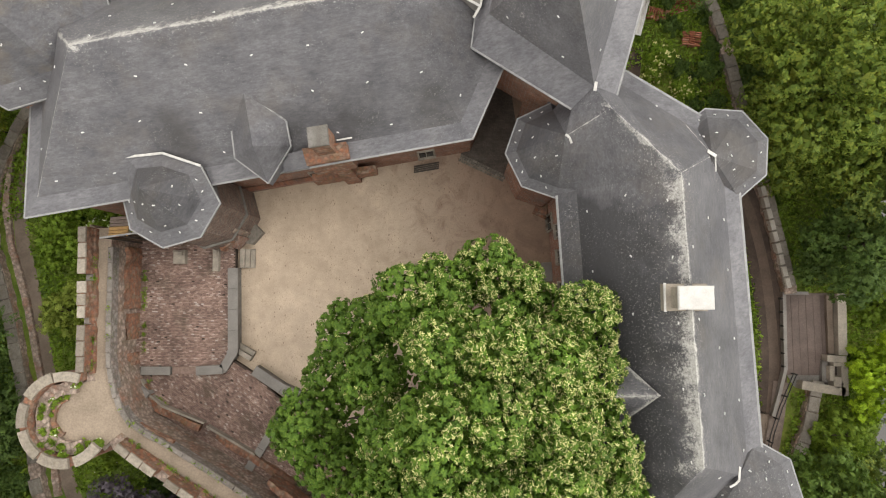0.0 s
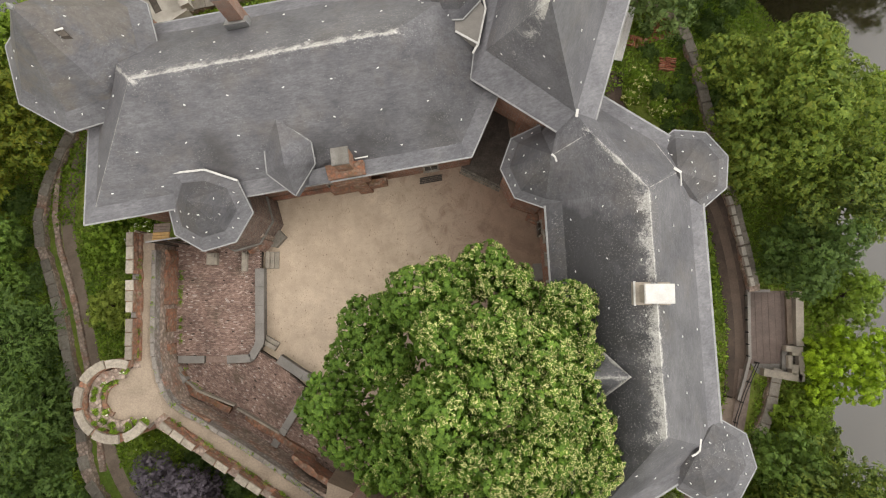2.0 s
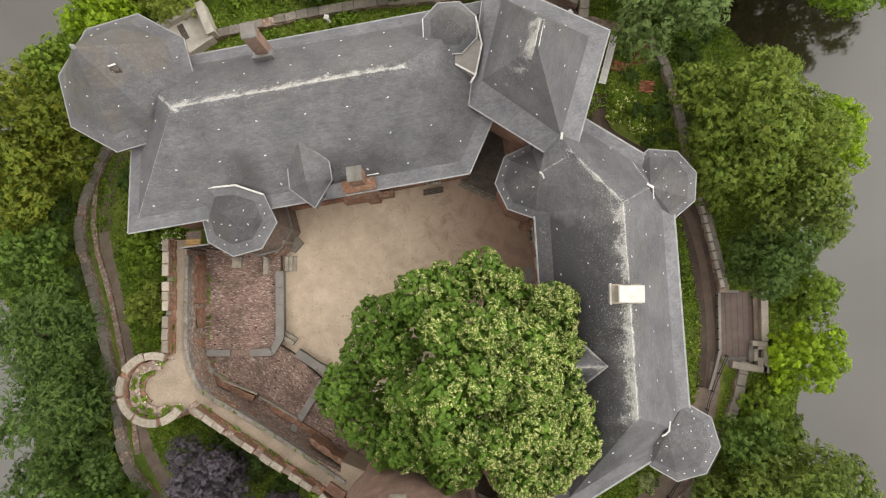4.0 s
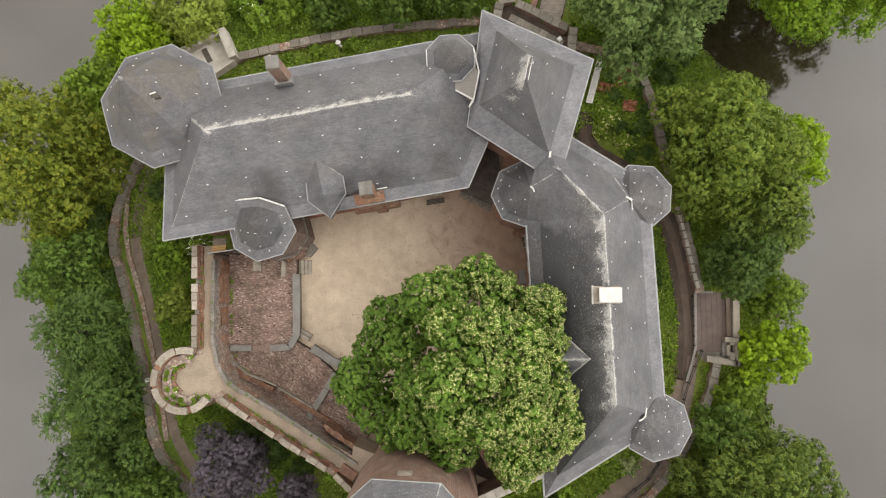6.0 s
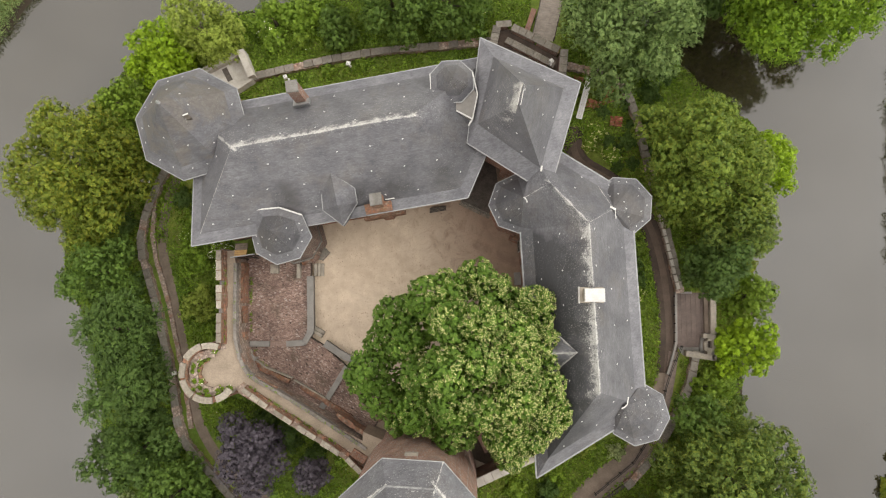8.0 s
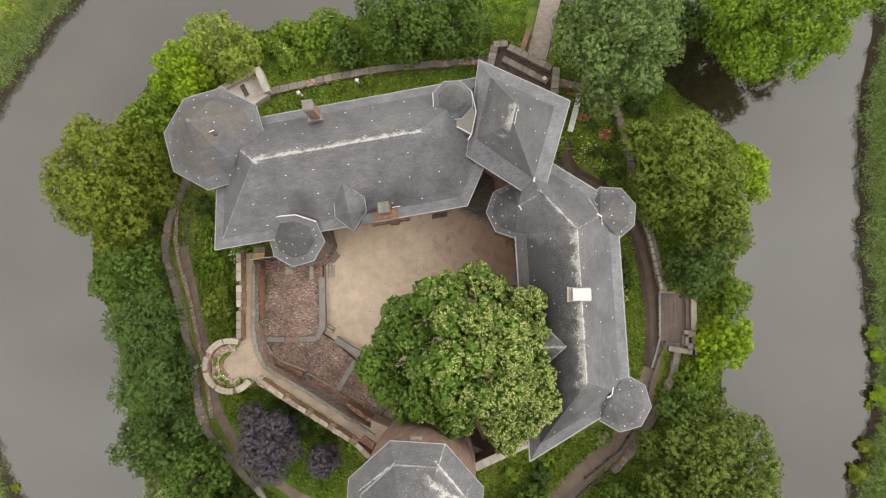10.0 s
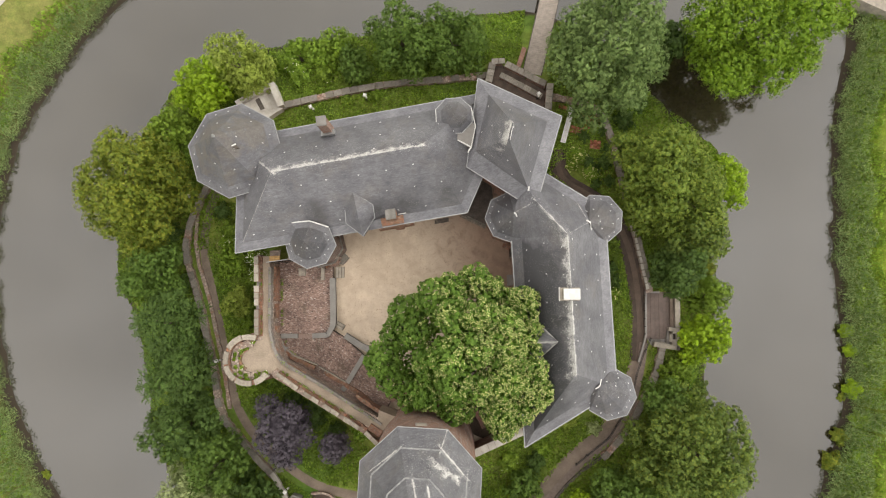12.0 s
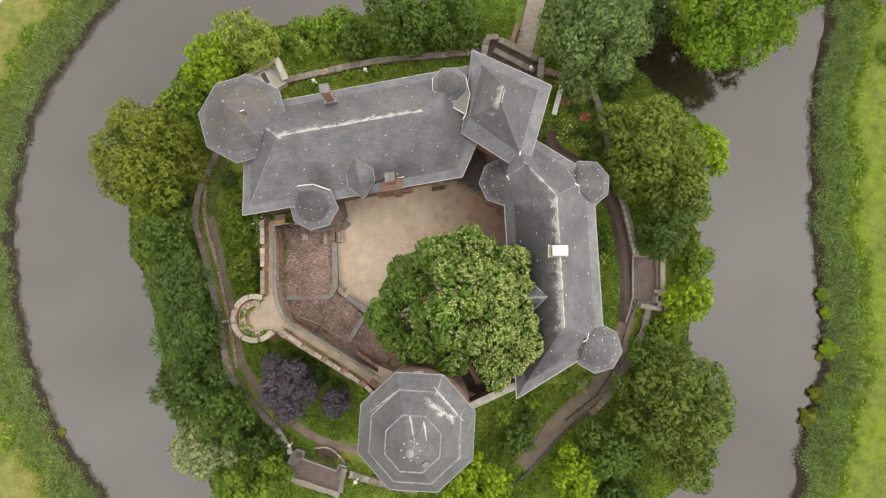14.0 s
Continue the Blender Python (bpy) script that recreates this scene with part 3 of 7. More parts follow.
def hip_roof(parent, poly, z, ridge, top, material, shut=(), skirt=1.15, lift=0.42, hooks=True, label=""):
    """A hipped slate roof with a flatter skirt at the eaves, a thin edge, hooks and a gutter."""
    shape, eaves = Shape(), Shape()
    low = inset(poly, [0.0 if i in shut else skirt for i in range(len(poly))])
    for i in range(len(poly)):
        if i in shut:
            continue
        j = (i + 1) % len(poly)
        eaves.face((*poly[i], z), (*poly[j], z), (*low[j], z + lift), (*low[i], z + lift))
        shape.face((*poly[i], z - 0.22), (*poly[j], z - 0.22), (*poly[j], z), (*poly[i], z))
    shape.face(*[(x, y, z - 0.22) for x, y in reversed(poly)])
    faces = hip_faces(low, z + lift, ridge, top, shut)
    for f in faces:
        shape.face(*f)
    roof = part("roof", shape, material, parent, label)
    part("skirt", eaves, M["slate_skirt_lit"], roof, "eaves slates, coloured paler for the light on their flatter slope")
    if hooks:
        for f in faces:
            add_hooks(roof, f)
    for i in range(len(poly)):
        if i not in shut:
            j = (i + 1) % len(poly)
            g = Shape()
            g.bar((*poly[i], z - 0.02), (*poly[j], z - 0.02), 0.12, 0.1)
            part("gutter", g, M["zinc"], roof)
    return roof


def octagon(cx, cy, r, turn, n=8):
    return [(cx + r * math.cos(radians(turn) + 2 * math.pi * k / n), cy + r * math.sin(radians(turn) + 2 * math.pi * k / n)) for k in range(n)]


def spire_roof(parent, poly, z, apex, material, shrink=0.68, lift=0.75, edges=(), hooks=True, label="", rings=(), lifts=None, only=None):
    """A many-sided pointed roof: a flat skirt, then steep faces to the apex. rings: more (scale, z) breaks."""
    shape, eaves = Shape(), Shape()
    k = len(poly)
    only = range(k) if only is None else only
    cx, cy = sum(p[0] for p in poly) / k, sum(p[1] for p in poly) / k
    levels = [(1.0, z)] + (list(rings) or [(shrink, z + lift)])
    loops = []
    for s, h in levels:
        part_way = (h - z) / (apex[2] - z)
        mx, my = cx + (apex[0] - cx) * part_way * 0.8, cy + (apex[1] - cy) * part_way * 0.8
        loops.append([(mx + (x - cx) * s, my + (y - cy) * s, h + (lifts[i] * s ** 1.5 if lifts else 0)) for i, (x, y) in enumerate(poly)])
    for n, (a, b) in enumerate(zip(loops, loops[1:])):
        for i in only:
            j = (i + 1) % k
            (shape if n or rings else eaves).face(a[i], a[j], b[j], b[i])
    for i in only:
        shape.face(loops[-1][i], loops[-1][(i + 1) % k], apex)
        shape.face((*poly[i], z - 0.22), (*poly[(i + 1) % k], z - 0.22), loops[0][(i + 1) % k], loops[0][i])
    shape.face(*[(x, y, z - 0.22) for x, y in reversed(poly)])
    roof = part("roof", shape, material, parent, label)
    if not rings:
        part("skirt", eaves, M["slate_skirt_dull"], roof, "eaves slates, coloured paler for the light on their flatter slope")
    for i in (edges or range(k)):
        g = Shape()
        g.bar(loops[0][i % k], loops[0][(i + 1) % k], 0.1, 0.09)
        part("gutter", g, M["zinc"], roof)
    if hooks:
        for i in (edges or range(k)):
            a, b = Vector(loops[0][i % k]), Vector(loops[0][(i + 1) % k])
            c = Vector(apex)
            for s, q in (((0.3, 0.35), (0.62, 0.22), (0.5, 0.75)), ((0.55, 0.5), (0.3, 0.2), (0.7, 0.22)), ((0.35, 0.25), (0.6, 0.6), (0.75, 0.2)))[hook_rng.randrange(3)]:
                at = (a * (1 - s) + b * s) * (1 - q) + c * q
                low = (Vector(loops[-1][i % k]) * (1 - s) + Vector(loops[-1][(i + 1) % k]) * s)
                full = a * (1 - s) + b * s
                at = full.lerp(low, 0.7) if q < 0.3 else low.lerp(c, (q - 0.25) * 1.2)
                nrm = (b - a).cross(c - a).normalized()
                placed("roof_hook", HOOK, roof, Matrix.Translation(at + nrm * 0.03) @ nrm.to_track_quat("Z", "Y").to_matrix().to_4x4() @ pose(0, 0, 0, 0, 0, hook_rng.uniform(0, 180)))
    return roof


def flashing(parent, *pts, width=0.22):
    s = Shape()
    for a, b in zip(pts, pts[1:]):
        s.bar(a, b, width, 0.06)
    return part("flashing", s, M["lead"], parent, "white lead flashing")


def window(parent, x, y, z, turn, w=1.0, h=1.5):
    """A framed window, set in a wall; turn is the way it faces."""
    t = radians(turn)
    nx, ny, ux, uy = math.cos(t), math.sin(t), -math.sin(t), math.cos(t)
    frame_shape, pane, sill = Shape(), Shape(), Shape()
    for s in (-1, 1):
        frame_shape.bar((x + ux * s * w / 2 + nx * 0.04, y + uy * s * w / 2 + ny * 0.04, z), (x + ux * s * w / 2 + nx * 0.04, y + uy * s * w / 2 + ny * 0.04, z + h), 0.14, 0.12)
    frame_shape.bar((x - ux * w / 2 + nx * 0.04, y - uy * w / 2 + ny * 0.04, z + h), (x + ux * w / 2 + nx * 0.04, y + uy * w / 2 + ny * 0.04, z + h), 0.16, 0.16)
    frame_shape.bar((x + nx * 0.03, y + ny * 0.03, z), (x + nx * 0.03, y + ny * 0.03, z + h), 0.06, 0.06)
    pane.face((x - ux * w / 2 + nx * 0.02, y - uy * w / 2 + ny * 0.02, z), (x + ux * w / 2 + nx * 0.02, y + uy * w / 2 + ny * 0.02, z), (x + ux * w / 2 + nx * 0.02, y + uy * w / 2 + ny * 0.02, z + h), (x - ux * w / 2 + nx * 0.02, y - uy * w / 2 + ny * 0.02, z + h))
    sill.bar((x - ux * (w / 2 + 0.12) + nx * 0.1, y - uy * (w / 2 + 0.12) + ny * 0.1, z - 0.06), (x + ux * (w / 2 + 0.12) + nx * 0.1, y + uy * (w / 2 + 0.12) + ny * 0.1, z - 0.06), 0.24, 0.12)
    body = part("window", frame_shape, M["stone"], parent, "sandstone window frame")
    part("pane", pane, M["glass_dark"], body)
    part("sill", sill, M["stone"], body)


# ---- ground, water, meadows ----
GROUND, WATER = -2.1, -5.6
ISLAND = smooth_line([(13, 45), (2, 44.5), (-10, 42.5), (-20, 41), (-30, 39.5), (-41, 37), (-48, 31), (-52, 22), (-54.5, 12), (-54.5, 3), (-51, -4), (-48.5, -13), (-47.5, -21), (-45, -27), (-42, -33), (-38, -39), (-30, -44), (-15, -48), (5, -49), (22, -45), (33, -38), (39.5, -31), (40.5, -23), (36, -14), (38.5, -9), (39, -1), (38, 7), (41, 14), (41, 21), (37, 26), (32, 29), (27, 35), (22, 41), (13, 45)], 1)[:-1]
OUTER = smooth_line([(52, 58), (20, 62), (-20, 62), (-45, 58), (-58.7, 44.7), (-64, 38.5), (-69.5, 29.5), (-72.6, 22.7), (-74, 15), (-74.5, 5), (-73.3, -6), (-71.4, -13.5), (-68, -22.5), (-63.7, -30), (-56.4, -39), (-45, -52), (-20, -62), (10, -64), (38, -56), (50, -45), (53.2, -37.9), (53.9, -30.5), (55.9, -24.5), (58, -18.3), (58.6, -13), (58.1, -4), (57.6, 5), (58.2, 14), (58.2, 22), (59.2, 30.5), (61.8, 40), (62, 50), (52, 58)], 1)[:-1]


def outside(poly, pts):
    """The signed distance of many points to a polygon: above zero outside."""
    p = np.asarray(poly, float)
    q = np.roll(p, -1, 0)
    best = np.full(len(pts), 1e9)
    within = np.zeros(len(pts), bool)
    for (x0, y0), (x1, y1) in zip(p, q):
        d = np.array([x1 - x0, y1 - y0])
        s = np.clip(((pts - (x0, y0)) @ d) / (d @ d), 0, 1)
        best = np.minimum(best, np.hypot(*(pts - (x0, y0) - s[:, None] * d).T))
        cross = (y0 > pts[:, 1]) != (y1 > pts[:, 1])
        within ^= cross & (pts[:, 0] < (x1 - x0) * (pts[:, 1] - y0) / (y1 - y0 + 1e-12) + x0)
    return np.where(within, -best, best)


def wobble(pts, scale, seed):
    """Cheap smooth noise for the land's shape."""
    r = np.random.RandomState(seed)
    out = np.zeros(len(pts))
    for k in range(6):
        a, f, ph = r.uniform(0, 6.28), r.uniform(0.5, 1.6) / scale, r.uniform(0, 6.28)
        out += np.sin((pts[:, 0] * np.cos(a) + pts[:, 1] * np.sin(a)) * f * 6.28 + ph)
    return out / 6


def land_height(pts):
    """Island plateau, moat bed and far meadow."""
    isl = outside(ISLAND, pts) + wobble(pts, 7, 1) * 0.9
    far = outside(OUTER, pts) + wobble(pts, 6, 2) * 0.8
    bed = np.full(len(pts), WATER - 1.2)
    island = np.where(isl < 0, WATER + np.clip(-isl / 5.5, 0, 1) ** 0.8 * (GROUND - WATER), WATER - np.clip(isl / 3, 0, 1) * 1.2)
    shore = np.where(far > 0, WATER + np.clip(far / 7.0, 0, 1) ** 0.7 * 2.0, WATER - np.clip(-far / 2.5, 0, 1) * 1.2)
    rough = wobble(pts, 3.1, 3) * 0.07 * np.clip((np.maximum(island, shore) - WATER) * 2, 0, 1)
    return np.maximum(np.maximum(island, shore), bed) + np.where(isl < -6, 0, rough)


def build_ground():
    xs = np.r_[-2500, -900, -400, -220, -150, np.arange(-110, 110.1, 1.25), 150, 220, 400, 900, 2500]
    ys = np.r_[-2500, -900, -400, -220, -150, np.arange(-90, 95.1, 1.25), 150, 220, 400, 900, 2500]
    gx, gy = np.meshgrid(xs, ys)
    pts = np.stack([gx.ravel(), gy.ravel()], 1)
    z = land_height(pts)
    verts = np.column_stack([pts, z])
    nx, ny = len(xs), len(ys)
    i = np.arange(nx * ny).reshape(ny, nx)
    quads = np.stack([i[:-1, :-1], i[:-1, 1:], i[1:, 1:], i[1:, :-1]], -1).reshape(-1, 4)
    m = bpy.data.meshes.new("ground")
    m.from_pydata(verts.tolist(), [], quads.tolist())
    m.polygons.foreach_set("use_smooth", np.ones(len(quads), bool))
    part("ground", m, M["grass"])
    tagged(bpy.data.objects["ground"], "grassy castle island and far meadows round the moat", "ground", kind="structure")


build_ground()
s = Shape()
s.prism(OUTER, WATER - 0.6, WATER)
tagged(part("water", s, M["water"]), "murky grey-brown still water of the castle moat", "water", kind="structure")

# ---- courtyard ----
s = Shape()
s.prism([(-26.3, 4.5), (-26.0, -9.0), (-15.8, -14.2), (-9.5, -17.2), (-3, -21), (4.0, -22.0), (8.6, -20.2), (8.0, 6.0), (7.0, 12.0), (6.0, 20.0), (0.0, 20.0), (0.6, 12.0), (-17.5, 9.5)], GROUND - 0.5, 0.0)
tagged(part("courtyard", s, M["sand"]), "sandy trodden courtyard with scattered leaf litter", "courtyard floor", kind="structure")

# the cobbled passage and its drain
s = Shape()
s.prism([(0.2, 11.2), (3.9, 9.4), (5.2, 12.0), (4.2, 19.5), (1.0, 19.5)], 0.004, 0.03)
tagged(part("passage_paving", s, M["cobble"]), "dark cobbled paving of the gate passage", "paving", kind="structure")
drain = thing("drain_channel", "row of small grey setts across the gate passage", "drain", kind="structure")
sett = Shape()
sett.block(0, 0, 0.19, 0.19, 0, 0.05)
sett = sett.mesh("sett")
sett.materials.append(M["slab_stone"])
for row in range(3):
    for x, y, a in spaced([(0.15 + row * 0.1, 11.05 + row * 0.2), (3.85 + row * 0.1, 9.25 + row * 0.2)], 0.22):
        placed("sett", sett, drain, pose(x, y, 0.02, 0, 0, math.degrees(a)))

# ---- raised brick yards ----
YARD = 0.5
yard_plan = [[(-27.5, 4.6), (-27.4, -6.3), (-19.1, -6.3), (-18.6, -5.6), (-18.6, 3.6), (-20.6, 4.6)], [(-27.2, -6.3), (-25.5, -10.0), (-17.2, -15.0), (-13.9, -9.3), (-17.0, -6.6), (-18.6, -5.6), (-19.1, -6.3)], [(-17.0, -14.8), (-11.0, -17.8), (-9.4, -15.0), (-11.4, -9.5), (-12.6, -8.9), (-13.9, -9.3)]]
s = Shape()
for plan in yard_plan:
    s.prism(plan, -0.3, YARD - 0.035)
yard = tagged(part("yard_terrace", s, M["earth"]), "raised terrace of worn reddish brick paving", "terrace", kind="structure")


def lay_pavers(plan, turn, seed, parent):
    """Worn paving bricks, each a little out of true, over one yard."""
    r = np.random.RandomState(seed)
    c, sn = math.cos(turn), math.sin(turn)
    local = np.array([(x * c + y * sn, -x * sn + y * c) for x, y in plan])
    lo, hi = local.min(0), local.max(0)
    L, W = 0.25, 0.125
    cells = [(lo[0] + (i + (0.5 if j % 2 else 0)) * L, lo[1] + j * W) for j in range(int((hi[1] - lo[1]) / W) + 1) for i in range(int((hi[0] - lo[0]) / L) + 2)]
    cells = np.array(cells) + r.uniform(-0.008, 0.008, (len(cells), 2))
    keep = outside(local, cells) < -0.1
    cells = cells[keep & (r.rand(len(cells)) > 0.008)]
    k = len(cells)
    hx, hy = L / 2 - 0.009, W / 2 - 0.009
    base = np.array([(-hx, -hy), (hx, -hy), (hx, hy), (-hx, hy)])
    top = YARD + r.uniform(-0.012, 0.012, k)
    tilt = r.uniform(-0.008, 0.008, (k, 4))
    v = np.zeros((k, 8, 3))
    for q in range(4):
        p = cells + base[q]
        v[:, q, 0], v[:, q, 1] = p[:, 0] * c - p[:, 1] * sn, p[:, 0] * sn + p[:, 1] * c
        v[:, q + 4, :2] = v[:, q, :2]
        v[:, q, 2] = YARD - 0.06
        v[:, q + 4, 2] = top + tilt[:, q]
    idx = (np.arange(k) * 8)[:, None, None] + np.array([(4, 5, 6, 7), (0, 1, 5, 4), (1, 2, 6, 5), (2, 3, 7, 6), (3, 0, 4, 7)])
    m = bpy.data.meshes.new("paving_bricks")
    m.from_pydata(v.reshape(-1, 3).tolist(), [], idx.reshape(-1, 4).tolist())
    tagged(part("paving_bricks", m, M["paver"], parent), kind="stuff")


lay_pavers(yard_plan[0], 0.0, 1, yard)
lay_pavers(yard_plan[1], radians(-33), 2, yard)
lay_pavers(yard_plan[2], radians(-33), 3, yard)


def low_wall(line, width, top, material="coping", label="low wall with smooth grey coping along the brick terrace"):
    """A low wall with coping slabs laid end to end."""
    holder = thing("low_wall", label, "low wall", "terrace walls", "structure")
    body = Shape()
    body.wall(line, width - 0.08, -0.3, top - 0.08)
    part("wall", body, M["stone_grey"], holder)
    for (x0, y0), (x1, y1) in zip(line, line[1:]):
        far = math.hypot(x1 - x0, y1 - y0)
        k = max(1, round(far / 1.9))
        for i in range(k):
            a, b = (i + 0.004) / k, (i + 0.996) / k
            slab = Shape()
            slab.block((x0 + (x1 - x0) * (a + b) / 2), (y0 + (y1 - y0) * (a + b) / 2), far * (b - a), width, top - 0.08, top, math.atan2(y1 - y0, x1 - x0))
            part("coping_slab", slab, M[material], holder)


low_wall([(-18.65, 1.95), (-18.45, -4.9)], 0.85, 0.9)
low_wall([(-18.45, -4.95), (-19.25, -6.35), (-21.5, -6.5)], 0.75, 0.88)
low_wall([(-18.42, -4.75), (-18.62, -5.2)], 0.86, 0.885)
low_wall([(-23.6, -6.5), (-26.1, -6.5)], 0.7, 0.86)
low_wall([(-21.5, -6.5), (-23.6, -6.5)], 0.6, 0.58, "paver_slab", "low sill of worn reddish slabs between two grey copings")
low_wall([(-16.7, -6.4), (-14.4, -7.9), (-12.2, -8.8)], 0.85, 0.9)
low_wall([(-13.9, -9.3), (-17.0, -14.4)], 0.7, 0.86)


def steps(name, x, y, turn, width, count, rise, tread, label):
    """A short flight that goes down along its heading."""
    flight = thing(name, label, "steps", "courtyard steps")
    t = radians(turn)
    for i in range(count):
        b = Shape()
        d = (i + 0.5) * tread
        b.block(x + math.cos(t) * d, y + math.sin(t) * d, tread - 0.01, width, -0.05, YARD - i * rise, t)
        part("step", b, M["stone"], flight)


steps("stone_steps", -18.25, 2.75, 0, 1.6, 3, 0.16, 0.4, "short flight of pale stone steps beside the stair tower")
steps("stone_steps", -17.95, -5.3, 60, 1.75, 2, 0.2, 0.42, "two pale stone steps between the low terrace walls")
for bx, by, sx, sy, h in ((-20.1, 2.65, 0.5, 1.95, 0.95), (-23.15, 2.85, 1.0, 1.15, 1.0)):
    s = Shape()
    s.block(bx, by, sx, sy, YARD, h)
    s.block(bx, by + sy * 0.25, sx * 0.7, sy * 0.3, h, h + 0.18)
    tagged(part("stone_block", s, M["stone"]), "weathered pale stone block standing on the brick terrace", "stone block", "stone blocks")

# ---- the great hall ----
hall = thing("great_hall", "long brick great hall under a big weathered slate hip roof", "building")
HALL = [(-29.7, 5.0), (1.0, 10.3), (3.1, 15.2), (3.3, 26.4), (-29.7, 20.5)]
s = Shape()
s.prism(inset(HALL, [1.5, 0.6, 0.55, 0.55, 0.55]), GROUND - 0.3, 9.3)
part("wall", s, M["brick"], hall)
hip_roof(hall, HALL, 9.5, [(-23.3, 14.65), (-4.5, 17.85)], 15.0, M["slate_palas"])
for x, z, w, h in ((-15.9, 4.6, 1.1, 1.7), (-5.6, 4.6, 1.1, 1.7), (-2.4, 4.6, 1.1, 1.7), (-2.6, 0.9, 1.3, 2.0), (-11.6, 0.9, 1.0, 1.6)):
    window(hall, x, 5.0 + (x + 29.7) * 0.1726 + 1.5, z, -80.2, w, h)


def chimney(name, corners, z0, z1, label, parent_mats=("brick_dark", "stone_grey"), pots=0):
    """A brick stack with a projecting cap slab."""
    ch = thing(name, label, "chimney", "chimneys")
    body, cap = Shape(), Shape()
    body.prism(inset(corners, 0.06), z0, z1 - 0.22)
    cap.prism(corners, z1 - 0.22, z1 - 0.04)
    cap.prism(inset(corners, 0.05), z1 - 0.04, z1)
    part("shaft", body, M[parent_mats[0]], ch)
    part("cap", cap, M[parent_mats[1]], ch)
    return ch


ch = chimney("chimney", [(-17.75, 20.4), (-16.5, 20.55), (-16.7, 21.8), (-17.95, 21.65)], 9.5, 15.0, "tall narrow brick chimney with a grey slab cap")
s = Shape()
s.prism([(-17.95, 20.0), (-16.2, 20.3), (-16.4, 21.2), (-18.1, 20.9)], 10.2, [12.0, 12.0, 11.2, 11.2])
part("flashing", s, M["zinc"], ch)
ch = chimney("chimney", [(-9.35, 8.95), (-8.05, 9.15), (-8.2, 10.45), (-9.5, 10.25)], 0.0, 12.7, "broad brick chimney breast rising from the courtyard wall", ("red_rubble", "stone_grey"))
s = Shape()
s.prism([(-10.2, 8.45), (-7.3, 8.95), (-7.4, 9.85), (-10.3, 9.4)], 6.8, [9.85, 9.85, 10.75, 10.75])
part("breast", s, M["red_rubble"], ch, "orange brick chimney breast")
s = Shape()
s.prism([(-11.6, 8.75), (-6.6, 9.6), (-6.65, 10.1), (-11.6, 9.3)], 1.1, [2.9, 2.5, 2.7, 3.1])
part("plinth", s, M["red_rubble"], ch, "broken brick plinth")
s = Shape()
s.prism([(-11.75, 8.05), (-10.1, 8.35), (-10.25, 9.4), (-11.8, 9.1)], 9.2, [9.7, 9.7, 10.35, 10.35])
part("side_roof", s, M["slate"], ch)
flashing(ch, (-8.0, 9.95, 10.7), (-7.0, 10.12, 10.7), width=0.1)
s = Shape()
s.prism([(-19.0, 8.15), (-7.2, 10.15), (-7.25, 10.5), (-19.0, 8.5)], 0.0, 0.95)
s.prism([(-19.0, 8.0), (-7.2, 10.0), (-7.22, 10.3), (-19.0, 8.35)], 0.95, 1.1)
part("plinth", s, M["brick"], hall, "worn brick plinth along the courtyard wall")

# the oriel dormer
oriel = thing("oriel_dormer", "pointed slate roofed oriel dormer on the courtyard front", "dormer")
ORIEL = [(-14.8, 8.82), (-12.63, 7.18), (-11.05, 9.57), (-11.25, 11.13), (-14.86, 10.51)]
s = Shape()
s.prism(inset(ORIEL, 0.75), 6.4, 9.9)
part("wall", s, M["brick"], oriel)
w2, so, e1, e2, w1, tip, back = (-14.8, 8.82, 10.6), (-12.63, 7.18, 10.3), (-11.05, 9.57, 10.7), (-11.25, 11.13, 11.2), (-14.86, 10.51, 11.1), (-12.74, 9.0, 13.0), (-13.65, 12.7, 12.4)
s = Shape()
for f in ((w2, so, tip), (so, e1, tip), (e1, e2, tip), (e2, back, tip), (back, w1, tip), (w1, w2, tip)):
    s.face(*f)
for a, q in ((w1, w2), (w2, so), (so, e1), (e1, e2)):
    s.face((a[0], a[1], 9.4), (q[0], q[1], 9.4), q, a)
s.face(*[(q[0], q[1], 9.4) for q in (w1, e2, e1, so, w2)])
roof = part("roof", s, M["slate"], oriel)
for a, b in ((e2, back), (back, w1)):
    g = Shape()
    g.bar(a, b, 0.13, 0.06)
    part("hip", g, M["band"], roof, "pale weathered hip")
for a, b in ((w1, w2), (w2, so), (so, e1), (e1, e2)):
    g = Shape()
    g.bar(a, b, 0.12, 0.1)
    part("gutter", g, M["zinc"], roof)

# ---- stair tower ----
stair = thing("stair_tower", "octagonal brick stair tower with a slate pointed roof", "tower")
OCT = octagon(-19.85, 6.45, 3.5, 38.5)
OCT[1] = (OCT[1][0], OCT[1][1] - 0.85)
OCT[0], OCT[2] = (OCT[0][0], OCT[0][1] - 0.3), (OCT[2][0], OCT[2][1] - 0.3)
s = Shape()
low_ring, high_ring = octagon(-19.75, 6.45, 3.05, 38.5), octagon(-19.75, 6.45, 2.8, 38.5)
for i in range(8):
    j = (i + 1) % 8
    s.face((*low_ring[i], -0.4), (*low_ring[j], -0.4), (*high_ring[j], 8.9), (*high_ring[i], 8.9))
s.face(*[(*q, 8.9) for q in high_ring])
part("wall", s, M["sooty_brick"], stair)
